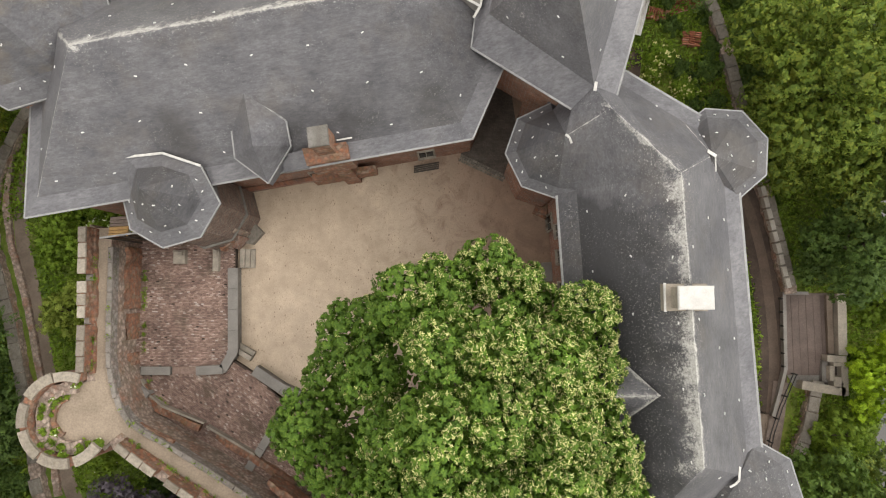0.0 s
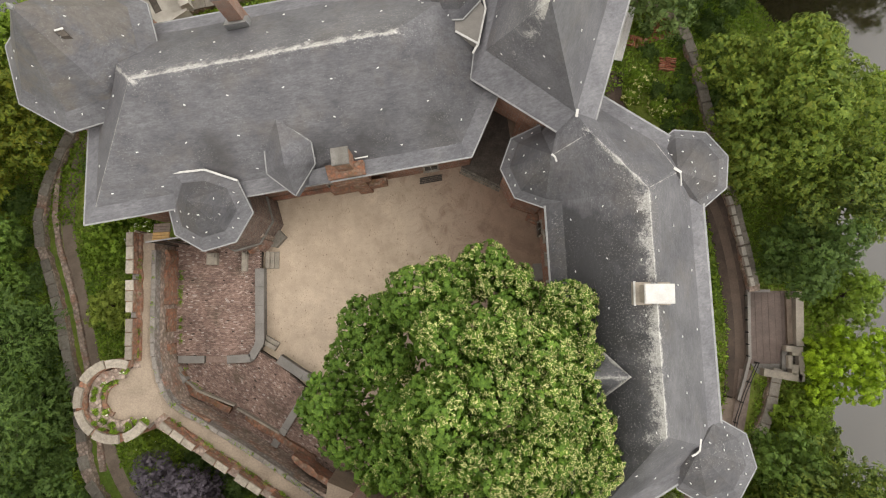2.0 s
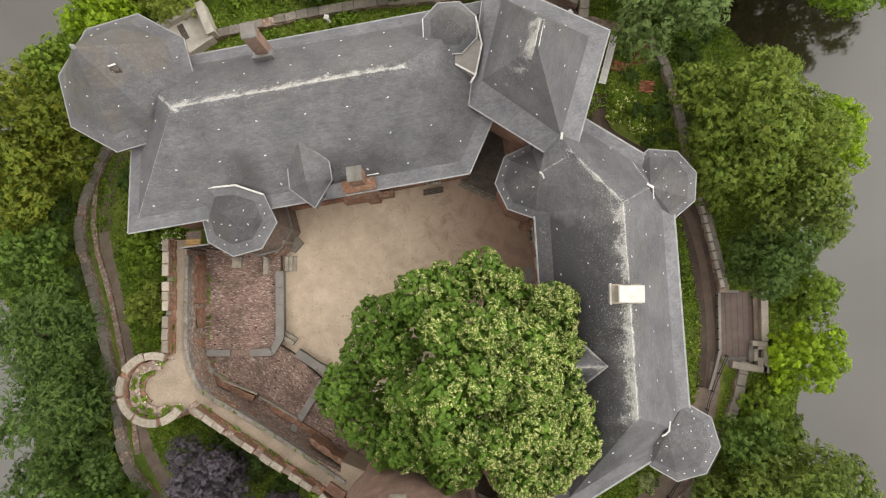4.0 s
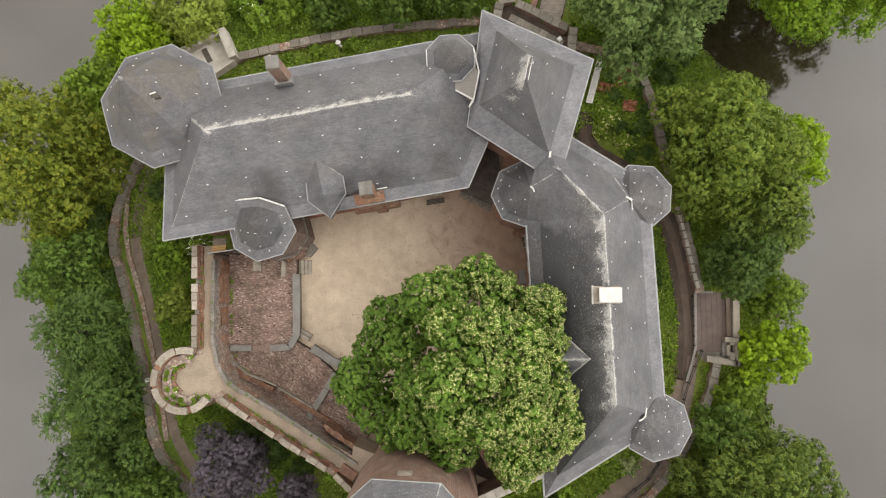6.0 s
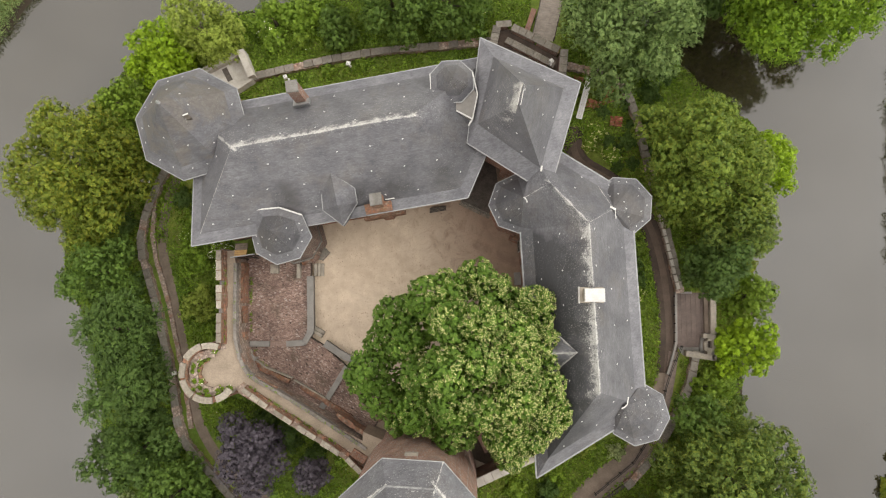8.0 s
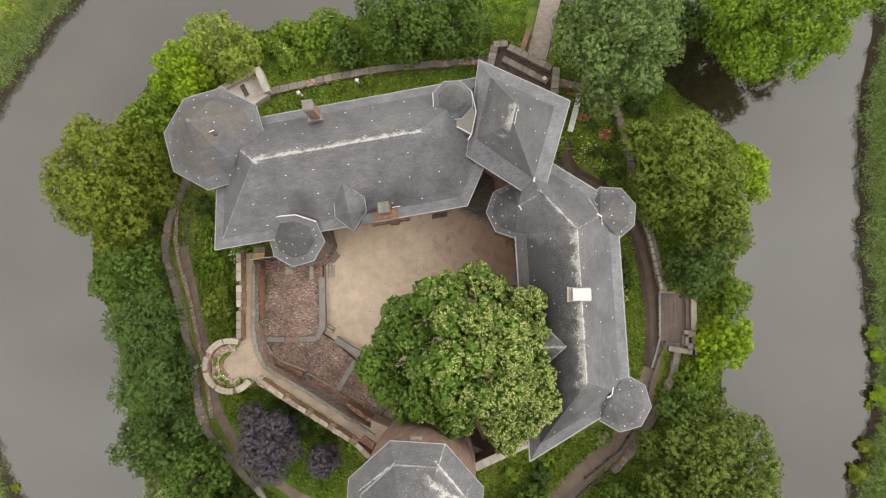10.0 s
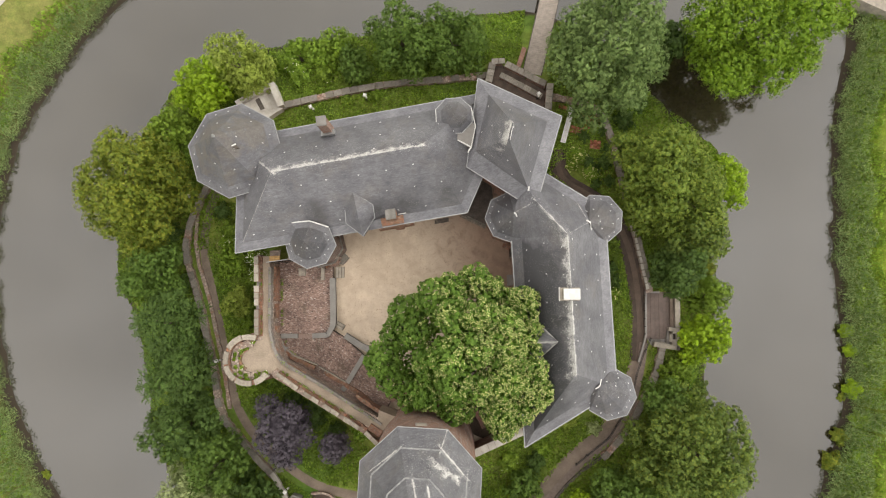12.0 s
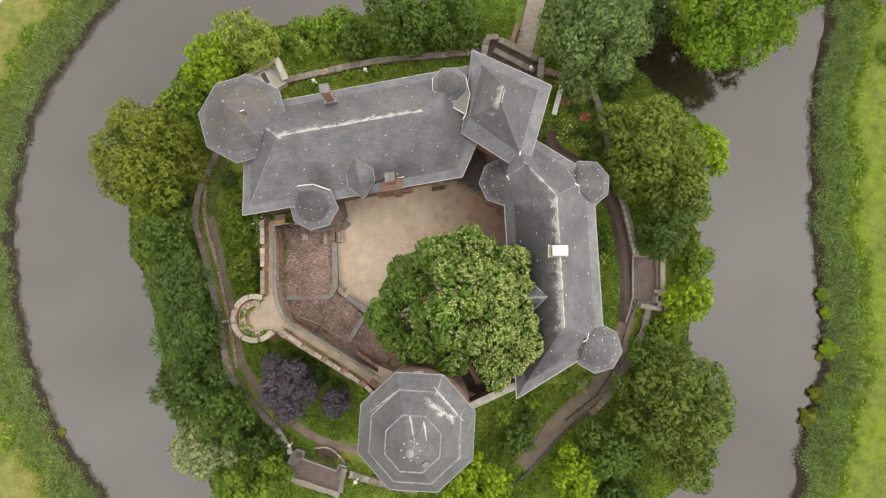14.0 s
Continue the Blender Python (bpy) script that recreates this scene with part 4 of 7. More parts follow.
# a string course and a broken buttress on the south-east side
for h, out in ((3.1, 0.1),):
    k = 3.05 - 0.25 * (h + 0.4) / 9.3 + out
    ring8 = octagon(-19.75, 6.45, k, 38.5)
    s = Shape()
    for i in (4, 5, 6, 7):
        s.bar((*ring8[i], h), (*ring8[(i + 1) % 8], h), 0.16, 0.14)
    part("string_course", s, M["stone_grey"], stair, "pale weathered string course")
for k, (x, y, h) in enumerate(((-17.75, 4.75, 3.6), (-18.15, 4.3, 2.7), (-18.65, 4.0, 1.9), (-19.3, 3.75, 1.3))):
    s = Shape()
    s.block(x, y, 0.85, 0.5, 0.0, h, radians(38), 0.02)
    part("buttress_step", s, M["red_rubble" if k % 2 else "rubble"], stair, "stepped broken brickwork")
roof = spire_roof(stair, OCT, 9.0, (-19.75, 6.4, 13.1), M["slate_turret"], 0.7, 0.7, edges=(3, 4, 5, 6, 7), lifts=[1.5, 2.0, 1.75, 0, 0, 0, 0, 0])
flashing(roof, *[(OCT[k][0], OCT[k][1], 9.06 + (1.5, 2.0, 1.75)[k]) for k in (2, 1, 0)], width=0.16)
s = Shape()
s.prism([(-18.2, 5.6), (-17.1, 5.7), (-16.3, 4.9), (-17.2, 3.9), (-18.6, 4.2)], -0.05, 0.6)
part("doorstep", s, M["slab_stone"], stair, "worn stone doorstep")
s = Shape()
s.prism([(-19.6, 3.9), (-18.3, 3.5), (-17.4, 4.4), (-18.6, 4.9)], 0.3, [1.0, 1.0, 2.4, 2.4])
part("lean_to", s, M["brick_dark"], stair)

# the timber stair beside it
gallery = thing("timber_gallery", "small timber gallery with fresh yellow boards by the wall walk", "gallery")
for k in range(6):
    b = Shape()
    b.block(-25.95 + 0.02 * k, 4.3 + 0.26 * k, 1.5, 0.24, 4.85, 4.95, radians(3))
    part("board", b, M["new_timber" if k < 3 else "deck"], gallery, "fresh yellow board" if k < 3 else "grey board")
s = Shape()
s.bar((-26.9, 4.0, 5.6), (-24.0, 4.4, 5.6), 0.12, 0.14)
part("rail", s, M["zinc"], gallery)
for x, y in ((-26.6, 4.05), (-25.4, 4.2), (-24.3, 4.35)):
    s = Shape()
    s.bar((x, y, 0.5), (x, y, 5.6), 0.14, 0.14)
    part("post", s, M["timber"], gallery)

# ---- gate tower ----
gate = thing("gate_tower", "square brick gate tower with a steep slate hip roof", "tower")
RIDGE_N, RIDGE_S, WEST = (5.91, 19.01), (5.52, 17.08), (2.01, 17.96)
VALLEY = [(0.65, 20.68), (1.59, 21.8), (2.02, 21.17), (1.47, 18.5), (-0.28, 19.4), (-0.61, 20.52), (1.03, 17.87), (1.48, 23.56)]
GATE = [(0.9, 16.1), (9.7, 10.4), (13.3, 22.7), (2.4, 27.9)]
s = Shape()
inner = inset(GATE, 0.7)
s.prism([inner[0], (7.5, 12.9), (9.0, 13.3), (10.1, 13.6), inner[2], inner[3]], 4.6, 10.6)
s.prism([(7.5, 12.9), (10.1, 13.6), inner[2], (8.6, 24.2), (5.0, 14.6)], GROUND - 0.3, 4.6)
s.prism([inner[0], (1.9, 15.4), (3.2, 26.8), inner[3]], GROUND - 0.3, 4.6)
part("wall", s, M["brick"], gate)


def gate_roof(z=10.8, lift=0.9):
    """A steep hip roof with broad flat skirts; its south corner is notched by the wing's roof."""
    low = [(x, y, z + lift) for x, y in inset(GATE, 1.7)]
    low[0] = (WEST[0], WEST[1], z + lift)
    w, e, n = ((*GATE[k], z) for k in (0, 2, 3))
    s1, s2 = (7.4, 11.89, z), (10.4, 12.8, z)
    shape, eaves = Shape(), Shape()
    for f in ((w, s1, low[1], low[0]), (s2, e, low[2], low[1]), (e, n, low[3], low[2]), (n, w, low[0], low[3])):
        eaves.face(*f)
    rim = (w, s1, (low[1][0], low[1][1], z), s2, e, n)
    for a, q in zip(rim, rim[1:] + rim[:1]):
        if a is not rim[1] and a is not rim[2]:
            shape.face((a[0], a[1], z - 0.22), (q[0], q[1], z - 0.22), q, a)
    shape.face(*[(x, y, z - 0.22) for x, y, _ in reversed(rim)])
    faces = hip_faces([q[:2] for q in low], z + lift, [RIDGE_N, RIDGE_S], 20.5)
    for f in faces:
        shape.face(*f)
    ob = part("roof", shape, M["slate_gate"], gate)
    part("skirt", eaves, M["slate_skirt_lit"], ob, "eaves slates, coloured paler for the light on their flatter slope")
    for f in faces:
        add_hooks(ob, f)
    for a, q in ((w, s1), (s2, e), (e, n), (n, w)):
        g = Shape()
        g.bar((a[0], a[1], z - 0.02), (q[0], q[1], z - 0.02), 0.14, 0.1)
        part("gutter", g, M["zinc"], ob)
    flashing(ob, (low[1][0] + 0.1, low[1][1] + 0.25, z + lift + 0.12), (low[1][0] + 0.0, low[1][1] - 0.35, z + lift + 0.14), width=0.2)
    return ob


roof = gate_roof()
for dx in (-0.14, 0.14):
    flashing(roof, (RIDGE_N[0] + dx, RIDGE_N[1], 20.46), (RIDGE_S[0] + dx, RIDGE_S[1], 20.46), width=0.07)

small = thing("small_turret", "small octagonal slate turret between hall and gate tower", "turret", "corner turrets")
s = Shape()
s.prism(octagon(-0.75, 22.55, 2.0, 25), GROUND - 0.3, 11.8)
part("wall", s, M["brick"], small)
SMALL = octagon(-0.75, 22.55, 2.5, 25)
top = spire_roof(small, SMALL, 11.9, (-0.55, 22.3, 13.9), M["slate_turret"], 0.72, 0.5, hooks=False)
# the lead-lined valley between turret, hall and gate tower
s = Shape()
s.prism([VALLEY[5], VALLEY[4], VALLEY[3], VALLEY[2], VALLEY[1], VALLEY[0]], 9.0, [11.75, 11.75, 11.55, 11.7, 11.8, 11.75])
part("valley_roof", s, M["coping"], small, "pale sheet-metal valley roof")
flashing(top, (*VALLEY[5], 11.85), (*VALLEY[0], 11.85), (*VALLEY[1], 11.88), width=0.12)
flashing(top, (*VALLEY[4], 11.85), (*VALLEY[3], 11.65), (*VALLEY[6], 11.35), width=0.16)
flashing(top, (*VALLEY[7], 11.95), (*VALLEY[2], 11.8), (*VALLEY[3], 11.66), width=0.14)
flashing(top, (SMALL[3][0], SMALL[3][1], 11.95), (SMALL[4][0], SMALL[4][1], 11.95), (SMALL[5][0], SMALL[5][1], 11.95), width=0.1)

# ---- east wing ----
wing = thing("east_wing", "long brick east wing with a dark lichen-streaked slate roof", "building")
IB, OB = (6.9, 6.7), (19.4, 10.9)
s = Shape()
s.prism([(7.45, 6.9), (8.9, -19.4), (19.9, -12.7), (18.9, 10.6)], GROUND - 0.3, 7.5)
part("wall", s, M["brick"], wing)
s = Shape()
s.prism([(7.4, 6.9), (18.8, 10.6), (8.6, 17.0), (6.4, 11.6)], GROUND - 0.3, 7.5)
part("wall", s, M["brick"], wing)
WING = [IB, (8.4, -20.3), (20.5, -12.9), OB, (8.5, 17.8), (5.3, 11.2)]
RIDGE = [(9.5, 11.35, 12.6), (13.2, 7.0, 13.8), (13.95, -10.0, 13.8)]


def wing_roof(z=7.7, skirt=1.3, lift=0.6):
    """The bent hip roof of the wing, with its flatter skirt."""
    low = [(x, y, z + lift) for x, y in inset(WING, skirt)]
    eave = [(x, y, z) for x, y in WING]
    shape, eaves = Shape(), []
    for i in (0, 1, 2, 3, 5):
        j = (i + 1) % 6
        eaves.append((eave[i], eave[j], low[j], low[i]))
        shape.face((*WING[i], z - 0.22), (*WING[j], z - 0.22), eave[j], eave[i])
    shape.face(*[(x, y, z - 0.22) for x, y in reversed(WING)])
    r0, r1, r2 = RIDGE
    tip, end = (6.9, 9.95, 11.25), (8.95, 12.7, 11.75)
    planes = [(low[0], low[1], r2, r1), (low[1], low[2], r2), (low[2], low[3], r1, r2), (low[3], low[4], end, r0, r1), (low[0], r1, r0, tip), ((6.66, 12.7, 8.05), (8.4, 14.8, 8.3), r0, tip)]
    cx, cy = inset(GATE, 1.7)[1]
    s1, s2, hub = (7.42, 11.92, 10.75), (10.42, 12.83, 10.75), (cx, cy, 11.67)
    turret_low = (6.93, 7.2, 8.05)
    for f in planes + [(low[0], tip, turret_low), (s1, r0, hub), (r0, s2, hub), (tip, r0, s1), (r0, r1, s2)]:
        shape.face(*f)
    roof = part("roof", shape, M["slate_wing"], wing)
    eaves.append((eave[0], low[0], turret_low))
    for k, f in enumerate(eaves):
        strip = Shape()
        strip.face(*f)
        # The outer eaves take the lightened slate, the others a darker one.
        outer = k in (2, 3)
        part("skirt", strip, M["slate_skirt_lit" if outer else "slate_turret" if k == 0 else "slate_skirt_dull"], roof, "outer eaves slates, coloured paler for the light on their flatter slope" if outer else "weathered, darker slates along the other eaves")
    for f in planes:
        add_hooks(roof, f)
    for i in (0, 1, 2, 3):
        g = Shape()
        g.bar((*WING[i], z - 0.02), (*WING[i + 1], z - 0.02), 0.16, 0.13)
        part("gutter", g, M["zinc"], roof)


wing_roof()
for y in (4.6, 2.6, 0.2, -3.0, -6.5):
    window(wing, 7.56 + (4.6 - y) * 0.055, y, 3.6, 183.2, 1.0, 1.5)
window(wing, 7.5, 5.6, 0.0, 183.2, 1.3, 2.2)
# the west gablet
gab = Shape()
tip_e, top_w, eave_n, eave_s, foot_w = (12.15, -6.25, 12.35), (9.3, -6.45, 11.9), (9.9, -3.85, 9.9), (10.0, -8.75, 9.9), (8.2, -6.55, 9.0)
side_n, side_s = (8.6, -4.0, 8.9), (8.7, -8.7, 8.9)
for f in ((tip_e, eave_n, side_n, top_w), (tip_e, top_w, side_s, eave_s), (top_w, side_n, foot_w), (top_w, foot_w, side_s)):
    gab.face(*f)
part("dormer_roof", gab, slate("slate_gablet", [(12.1, -6.25, 9.0, -6.45, 0.5, 0.3), (12.1, -6.25, 9.9, -3.9, 0.3, 0.5), (12.1, -6.25, 10.0, -8.7, 0.3, 0.3)], dark=1.15, lichen=1.0), wing)

ch = chimney("chimney", [(12.42, -1.02), (14.42, -1.02), (14.42, 0.32), (12.42, 0.32)], 12.2, 14.9, "wide ridge chimney with a white capping slab", ("stone", "white"))
s = Shape()
s.prism([(12.2, -1.15), (14.6, -1.15), (14.6, 0.45), (12.2, 0.45)], 12.6, 13.55)
part("base", s, M["stone"], ch)
flashing(ch, (12.15, -1.2, 13.5), (12.15, 0.5, 13.5), width=0.16)

turrets = [
    ("corner_turret", octagon(18.5, 9.65, 3.4, 18), (16.7, 8.9, 10.15), "octagonal slate corner turret with a white ridge cap"),
    ("corner_turret", octagon(19.6, -13.4, 3.45, 38), (17.6, -12.0, 9.95), "octagonal slate corner turret at the wing's far end"),
    ("court_turret", octagon(6.8, 9.95, 3.45, 3), (6.95, 10.0, 11.3), "octagonal slate turret facing the courtyard"),
]
for name, plan, apex, label in turrets:
    t = thing(name, label, "turret", "corner turrets")
    s = Shape()
    s.prism(inset(plan, 0.45), GROUND - 0.3, 7.4)
    part("wall", s, M["brick"], t)
    court = (2, 3, 4, 5) if name == "court_turret" else None
    roof = spire_roof(t, plan, 7.55, apex, M["slate_turret"], 0.8, 0.5, edges=court or (), only=court)
    if name == "court_turret":
        flashing(roof, (6.9, 10.05, 11.36), (7.15, 9.85, 11.38), (7.3, 9.5, 11.25), width=0.14)
    elif apex[1] > 0:
        flashing(roof, (16.3, 9.15, 10.4), (16.95, 8.85, 10.15), width=0.2)
        flashing(roof, (16.9, 8.8, 10.15), (17.05, 7.9, 9.8), width=0.08)
    else:
        flashing(roof, (18.0, -11.19, 9.58), (17.88, -11.57, 9.72), (17.75, -11.93, 9.92), (17.48, -12.2, 9.9), (17.15, -12.35, 9.92), width=0.13)
s = Shape()
s.prism([(16.6, 2.9), (17.2, 2.9), (17.2, 4.3), (16.6, 4.3)], 9.2, [10.03, 9.4, 9.4, 10.03])
skylight = tagged(part("roof_hatch", s, M["slate"]), "flat slate roof hatch with a white rim", "roof hatch")
part("rim", (lambda q: (q.bar((16.6, 2.85, 10.06), (16.6, 4.35, 10.06), 0.07, 0.07), q)[1])(Shape()), M["lead"], skylight)

# ---- north-west tower ----
nw = thing("corner_tower", "broad octagonal brick corner tower with a slate pointed roof", "tower")
s = Shape()
s.prism(octagon(-29.4, 18.4, 5.7, 39), GROUND - 0.3, 10.6)
part("wall", s, M["brick"], nw)
roof = spire_roof(nw, octagon(-29.5, 18.45, 6.35, 39), 10.8, (-29.15, 18.3, 18.6), M["slate_corner"], 0.8, 1.1)
s = Shape()
s.lathe(-29.15, 18.3, [(0.16, 18.3), (0.2, 18.55), (0.12, 18.75), (0.04, 18.9)], 10)
part("finial", s, M["zinc"], roof)
s = Shape()
s.prism([(-27.5, 17.35), (-27.15, 17.55), (-27.35, 17.85), (-27.7, 17.65)], 14.2, [16.05, 15.85, 16.15, 16.35])
part("skylight", s, M["timber"], roof, "dark roof skylight")
flashing(roof, (-27.75, 17.62, 16.42), (-27.3, 17.9, 16.2), width=0.14)

# ---- the round keep ----
keep = thing("round_keep", "massive round brick keep under a three-step octagonal slate roof", "tower")
KX, KY = -4.65, -22.3
s = Shape()
s.lathe(KX, KY, [(6.9, GROUND - 0.3), (6.75, 0), (6.6, 8), (6.55, 17.9)], 48)
part("wall", s, M["brick_dark"], keep)
roof = spire_roof(keep, octagon(KX, KY, 7.45, 19.5), 18.2, (KX, KY, 27.4), M["slate_keep"], hooks=False, rings=[(0.748, 20.5), (0.435, 23.6)])
for sc, h in ((0.748, 20.5), (0.435, 23.6)):
    loop = octagon(KX, KY, 7.45 * sc, 19.5)
    for a, b in zip(loop, loop[1:] + loop[:1]):
        g = Shape()
        g.bar((*a, h + 0.02), (*b, h + 0.02), 0.26, 0.05)
        part("roof_band", g, M["band"], roof, "lichen-grown lead band")
s = Shape()
s.lathe(KX, KY, [(0.5, 26.6), (0.36, 27.0), (0.42, 27.4), (0.42, 27.7), (0.2, 28.0), (0.05, 28.3)], 14)
part("finial", s, M["zinc"], roof, "pale metal finial")
for k in range(8):
    a = 2 * math.pi * k / 8
    placed("roof_hook", HOOK, roof, Matrix.Translation((KX + 1.0 * math.cos(a), KY + 1.0 * math.sin(a), 26.3)))
s = Shape()
s.prism([(KX + 1.0, KY - 1.9), (KX + 1.5, KY - 1.5), (KX + 1.9, KY - 2.0), (KX + 1.4, KY - 2.4)], 23.9, [25.0, 25.0, 24.4, 24.4])
part("skylight", s, M["dull_lead"], roof)
s = Shape()
s.block(KX, KY + 6.5, 1.3, 0.6, 15.2, 15.8)
s.block(KX + 0.1, KY + 6.3, 0.5, 0.5, 14.4, 15.3)
part("corbel", s, M["stone"], keep, "pale stone corbel")
# ring wall at the keep's foot
s = Shape()
arc = [(KX + 8.6 * math.cos(radians(a)), KY + 8.6 * math.sin(radians(a))) for a in range(20, 131, 6)]
s.wall(arc, 0.8, GROUND - 0.3, 1.3)
tagged(part("ring_wall", s, M["brick_dark"]), "low curved brick wall round the foot of the keep", "wall", kind="structure")
s = Shape()
s.wall([(1.9, -22.2), (8.9, -19.0)], 0.95, GROUND - 0.3, 3.85)
south = tagged(part("wall_south", s, M["brick_dark"]), "brick curtain wall with pale coping between keep and wing", "wall", kind="structure")
for x, y, a in spaced([(2.4, -21.95), (8.9, -19.0)], 1.05):
    b = Shape()
    b.block(x, y, 1.03, 1.05, 3.85, 4.02, a)
    part("coping_slab", b, M["concrete"], south)

# ---- curtain wall with wall walk ----
WALK = 4.3
ruin_rng = random.Random(8)


def rough_wall(shape, line, width, z0, z1, jag=0.1, drop=0.25, step=0.55):
    """A crumbled wall along a line: uneven sides and an uneven top."""
    pts = [(x, y) for x, y, _ in spaced(line, step)] + [line[-1]]
    left, right = rails(pts, width / 2)
    n = len(shape.v)
    for i, (p, q) in enumerate(zip(left, right)):
        mx, my = (p[0] + q[0]) / 2, (p[1] + q[1]) / 2
        ka, kb = 1 + ruin_rng.uniform(-jag, jag) * 2, 1 + ruin_rng.uniform(-jag, jag) * 2
        za, zb = z1 - ruin_rng.random() ** 2 * drop, z1 - ruin_rng.random() ** 2 * drop
        shape.v += [(mx + (p[0] - mx) * ka, my + (p[1] - my) * ka, z0), (mx + (p[0] - mx) * ka, my + (p[1] - my) * ka, za), (mx + (q[0] - mx) * kb, my + (q[1] - my) * kb, zb), (mx + (q[0] - mx) * kb, my + (q[1] - my) * kb, z0)]
    for i in range(len(pts) - 1):
        a = n + 4 * i
        shape.f += [(a + k, a + k + 1, a + k + 5, a + k + 4) for k in range(3)]
    last = n + 4 * (len(pts) - 1)
    shape.f += [(n + 3, n + 2, n + 1, n), (last, last + 1, last + 2, last + 3)]


curtain = thing("wall_west", "brick curtain wall with a sandy wall walk and stone merlons", "curtain wall", kind="structure")
OUT = [(-28.6, 5.2), (-28.25, -7.0), (-26.0, -11.9), (-10.9, -20.9)]
INN = [(-10.6, -17.7), (-16.3, -14.7), (-21.5, -11.8), (-24.8, -9.8), (-26.7, -5.4), (-26.8, 4.2)]
s = Shape()
s.prism(OUT + INN, GROUND - 0.4, WALK)
part("wall", s, M["rubble"], curtain)
s = Shape()
s.ribbon([(-27.45, 4.9), (-27.35, -2.0), (-27.1, -6.3), (-25.9, -9.6), (-20.6, -13.0), (-15.0, -16.4), (-10.6, -19.0)], 1.2, WALK, 0.012)
part("walk", s, M["walk"], curtain, "sandy walk surface")
inner_line = smooth_line([(-26.7, 3.4), (-26.62, -3.0), (-26.5, -5.6), (-25.85, -8.2), (-24.6, -10.0), (-21.05, -11.85), (-15.95, -14.9), (-11.4, -17.85)], 1)
s = Shape()
rough_wall(s, inner_line, 0.38, WALK - 0.6, WALK + 0.2, 0.06, 0.06)
parapet = part("parapet", s, M["parapet"], curtain, "low weathered stone inner parapet")
for x, y, a in spaced(inner_line, 1.15):
    b = Shape()
    b.block(x + 0.57 * math.cos(a), y + 0.57 * math.sin(a), ruin_rng.uniform(1.05, 1.14), ruin_rng.uniform(0.36, 0.44), WALK + 0.12, WALK + 0.3 + ruin_rng.uniform(-0.03, 0.03), a + ruin_rng.uniform(-0.03, 0.03))
    part("coping_slab", b, M["parapet_slab"], parapet)
s = Shape()
rough_wall(s, [(-26.8, 3.6), (-26.75, -1.4)], 0.5, 0.3, 2.6, 0.12, 0.5)
rough_wall(s, [(-26.74, -1.8), (-26.7, -3.9)], 0.45, 0.3, 2.3, 0.15, 0.6)
rough_wall(s, [(-26.66, -5.0), (-26.5, -6.0)], 0.45, 0.3, 1.9, 0.15, 0.6)
rough_wall(s, [(-25.8, -7.7), (-24.5, -9.5), (-21.0, -11.1)], 0.55, 0.3, 1.05, 0.12, 0.3)
rough_wall(s, [(-19.6, -11.7), (-16.6, -13.4), (-13.2, -15.5)], 0.55, 0.3, 1.05, 0.12, 0.3)
part("brick_ledge", s, M["red_rubble"], curtain, "crumbling red brick footing")
s = Shape()
rough_wall(s, [(-24.6, -9.9), (-21.5, -11.4)], 0.35, WALK - 0.4, WALK + 0.12, 0.2, 0.3)
rough_wall(s, [(-14.6, -14.5), (-11.2, -16.8)], 0.5, 1.5, 3.6, 0.2, 0.6)
part("brick_patch", s, M["red_rubble"], curtain, "patches of red brick on the wall head")
s = Shape()
s.wall([(-26.0, -7.2), (-25.3, -8.3), (-24.0, -9.35), (-20.6, -10.65)], 0.16, 0.3, 1.08)
s.wall([(-20.4, -10.9), (-19.1, -11.6), (-16.4, -13.1)], 0.16, 0.3, 1.05)
part("ledge_cap", s, M["stone"], curtain)
s = Shape()
s.block(-25.6, -8.3, 0.9, 0.85, 0.3, 1.35, radians(-40))
part("stone_block", s, M["coping"], curtain, "grey stone block")
# low brick strip behind the merlons
s = Shape()
rough_wall(s, [(-28.0, 4.8), (-27.75, -6.2)], 0.42, WALK - 0.1, WALK + 0.4, 0.2, 0.3)
rough_wall(s, [(-25.1, -11.2), (-11.2, -19.8)], 0.42, WALK - 0.1, WALK + 0.4, 0.2, 0.3)
part("brick_strip", s, M["red_rubble"], curtain)


def merlon(parent, x, y, length, turn, width=0.75, top=5.6):
    b = Shape()
    dx, dy = math.cos(turn) * (length / 2 - 0.02), math.sin(turn) * (length / 2 - 0.02)
    rough_wall(b, [(x - dx, y - dy), (x + dx, y + dy)], width, WALK, top - 0.14, 0.05, 0.02)
    m = part("merlon", b, M["red_rubble"], parent)
    c = Shape()
    k = max(1, round(length / 1.1))
    for i in range(k):
        d = (i + 0.5) / k * length - length / 2
        c = Shape()
        c.block(x + math.cos(turn) * d, y + math.sin(turn) * d, length / k - ruin_rng.uniform(0.02, 0.1), width + ruin_rng.uniform(-0.04, 0.1), top - 0.16, top + ruin_rng.uniform(-0.05, 0.04), turn + ruin_rng.uniform(-0.05, 0.05))
        part("capstone", c, M["merlon_stone"], m)


for y0, y1 in ((4.9, 1.3), (0.8, -2.0), (-2.5, -6.0)):
    merlon(curtain, -28.25 + 0.028 * (2 - (y0 + y1) / 2), (y0 + y1) / 2, y0 - y1, radians(91.5), 0.62)
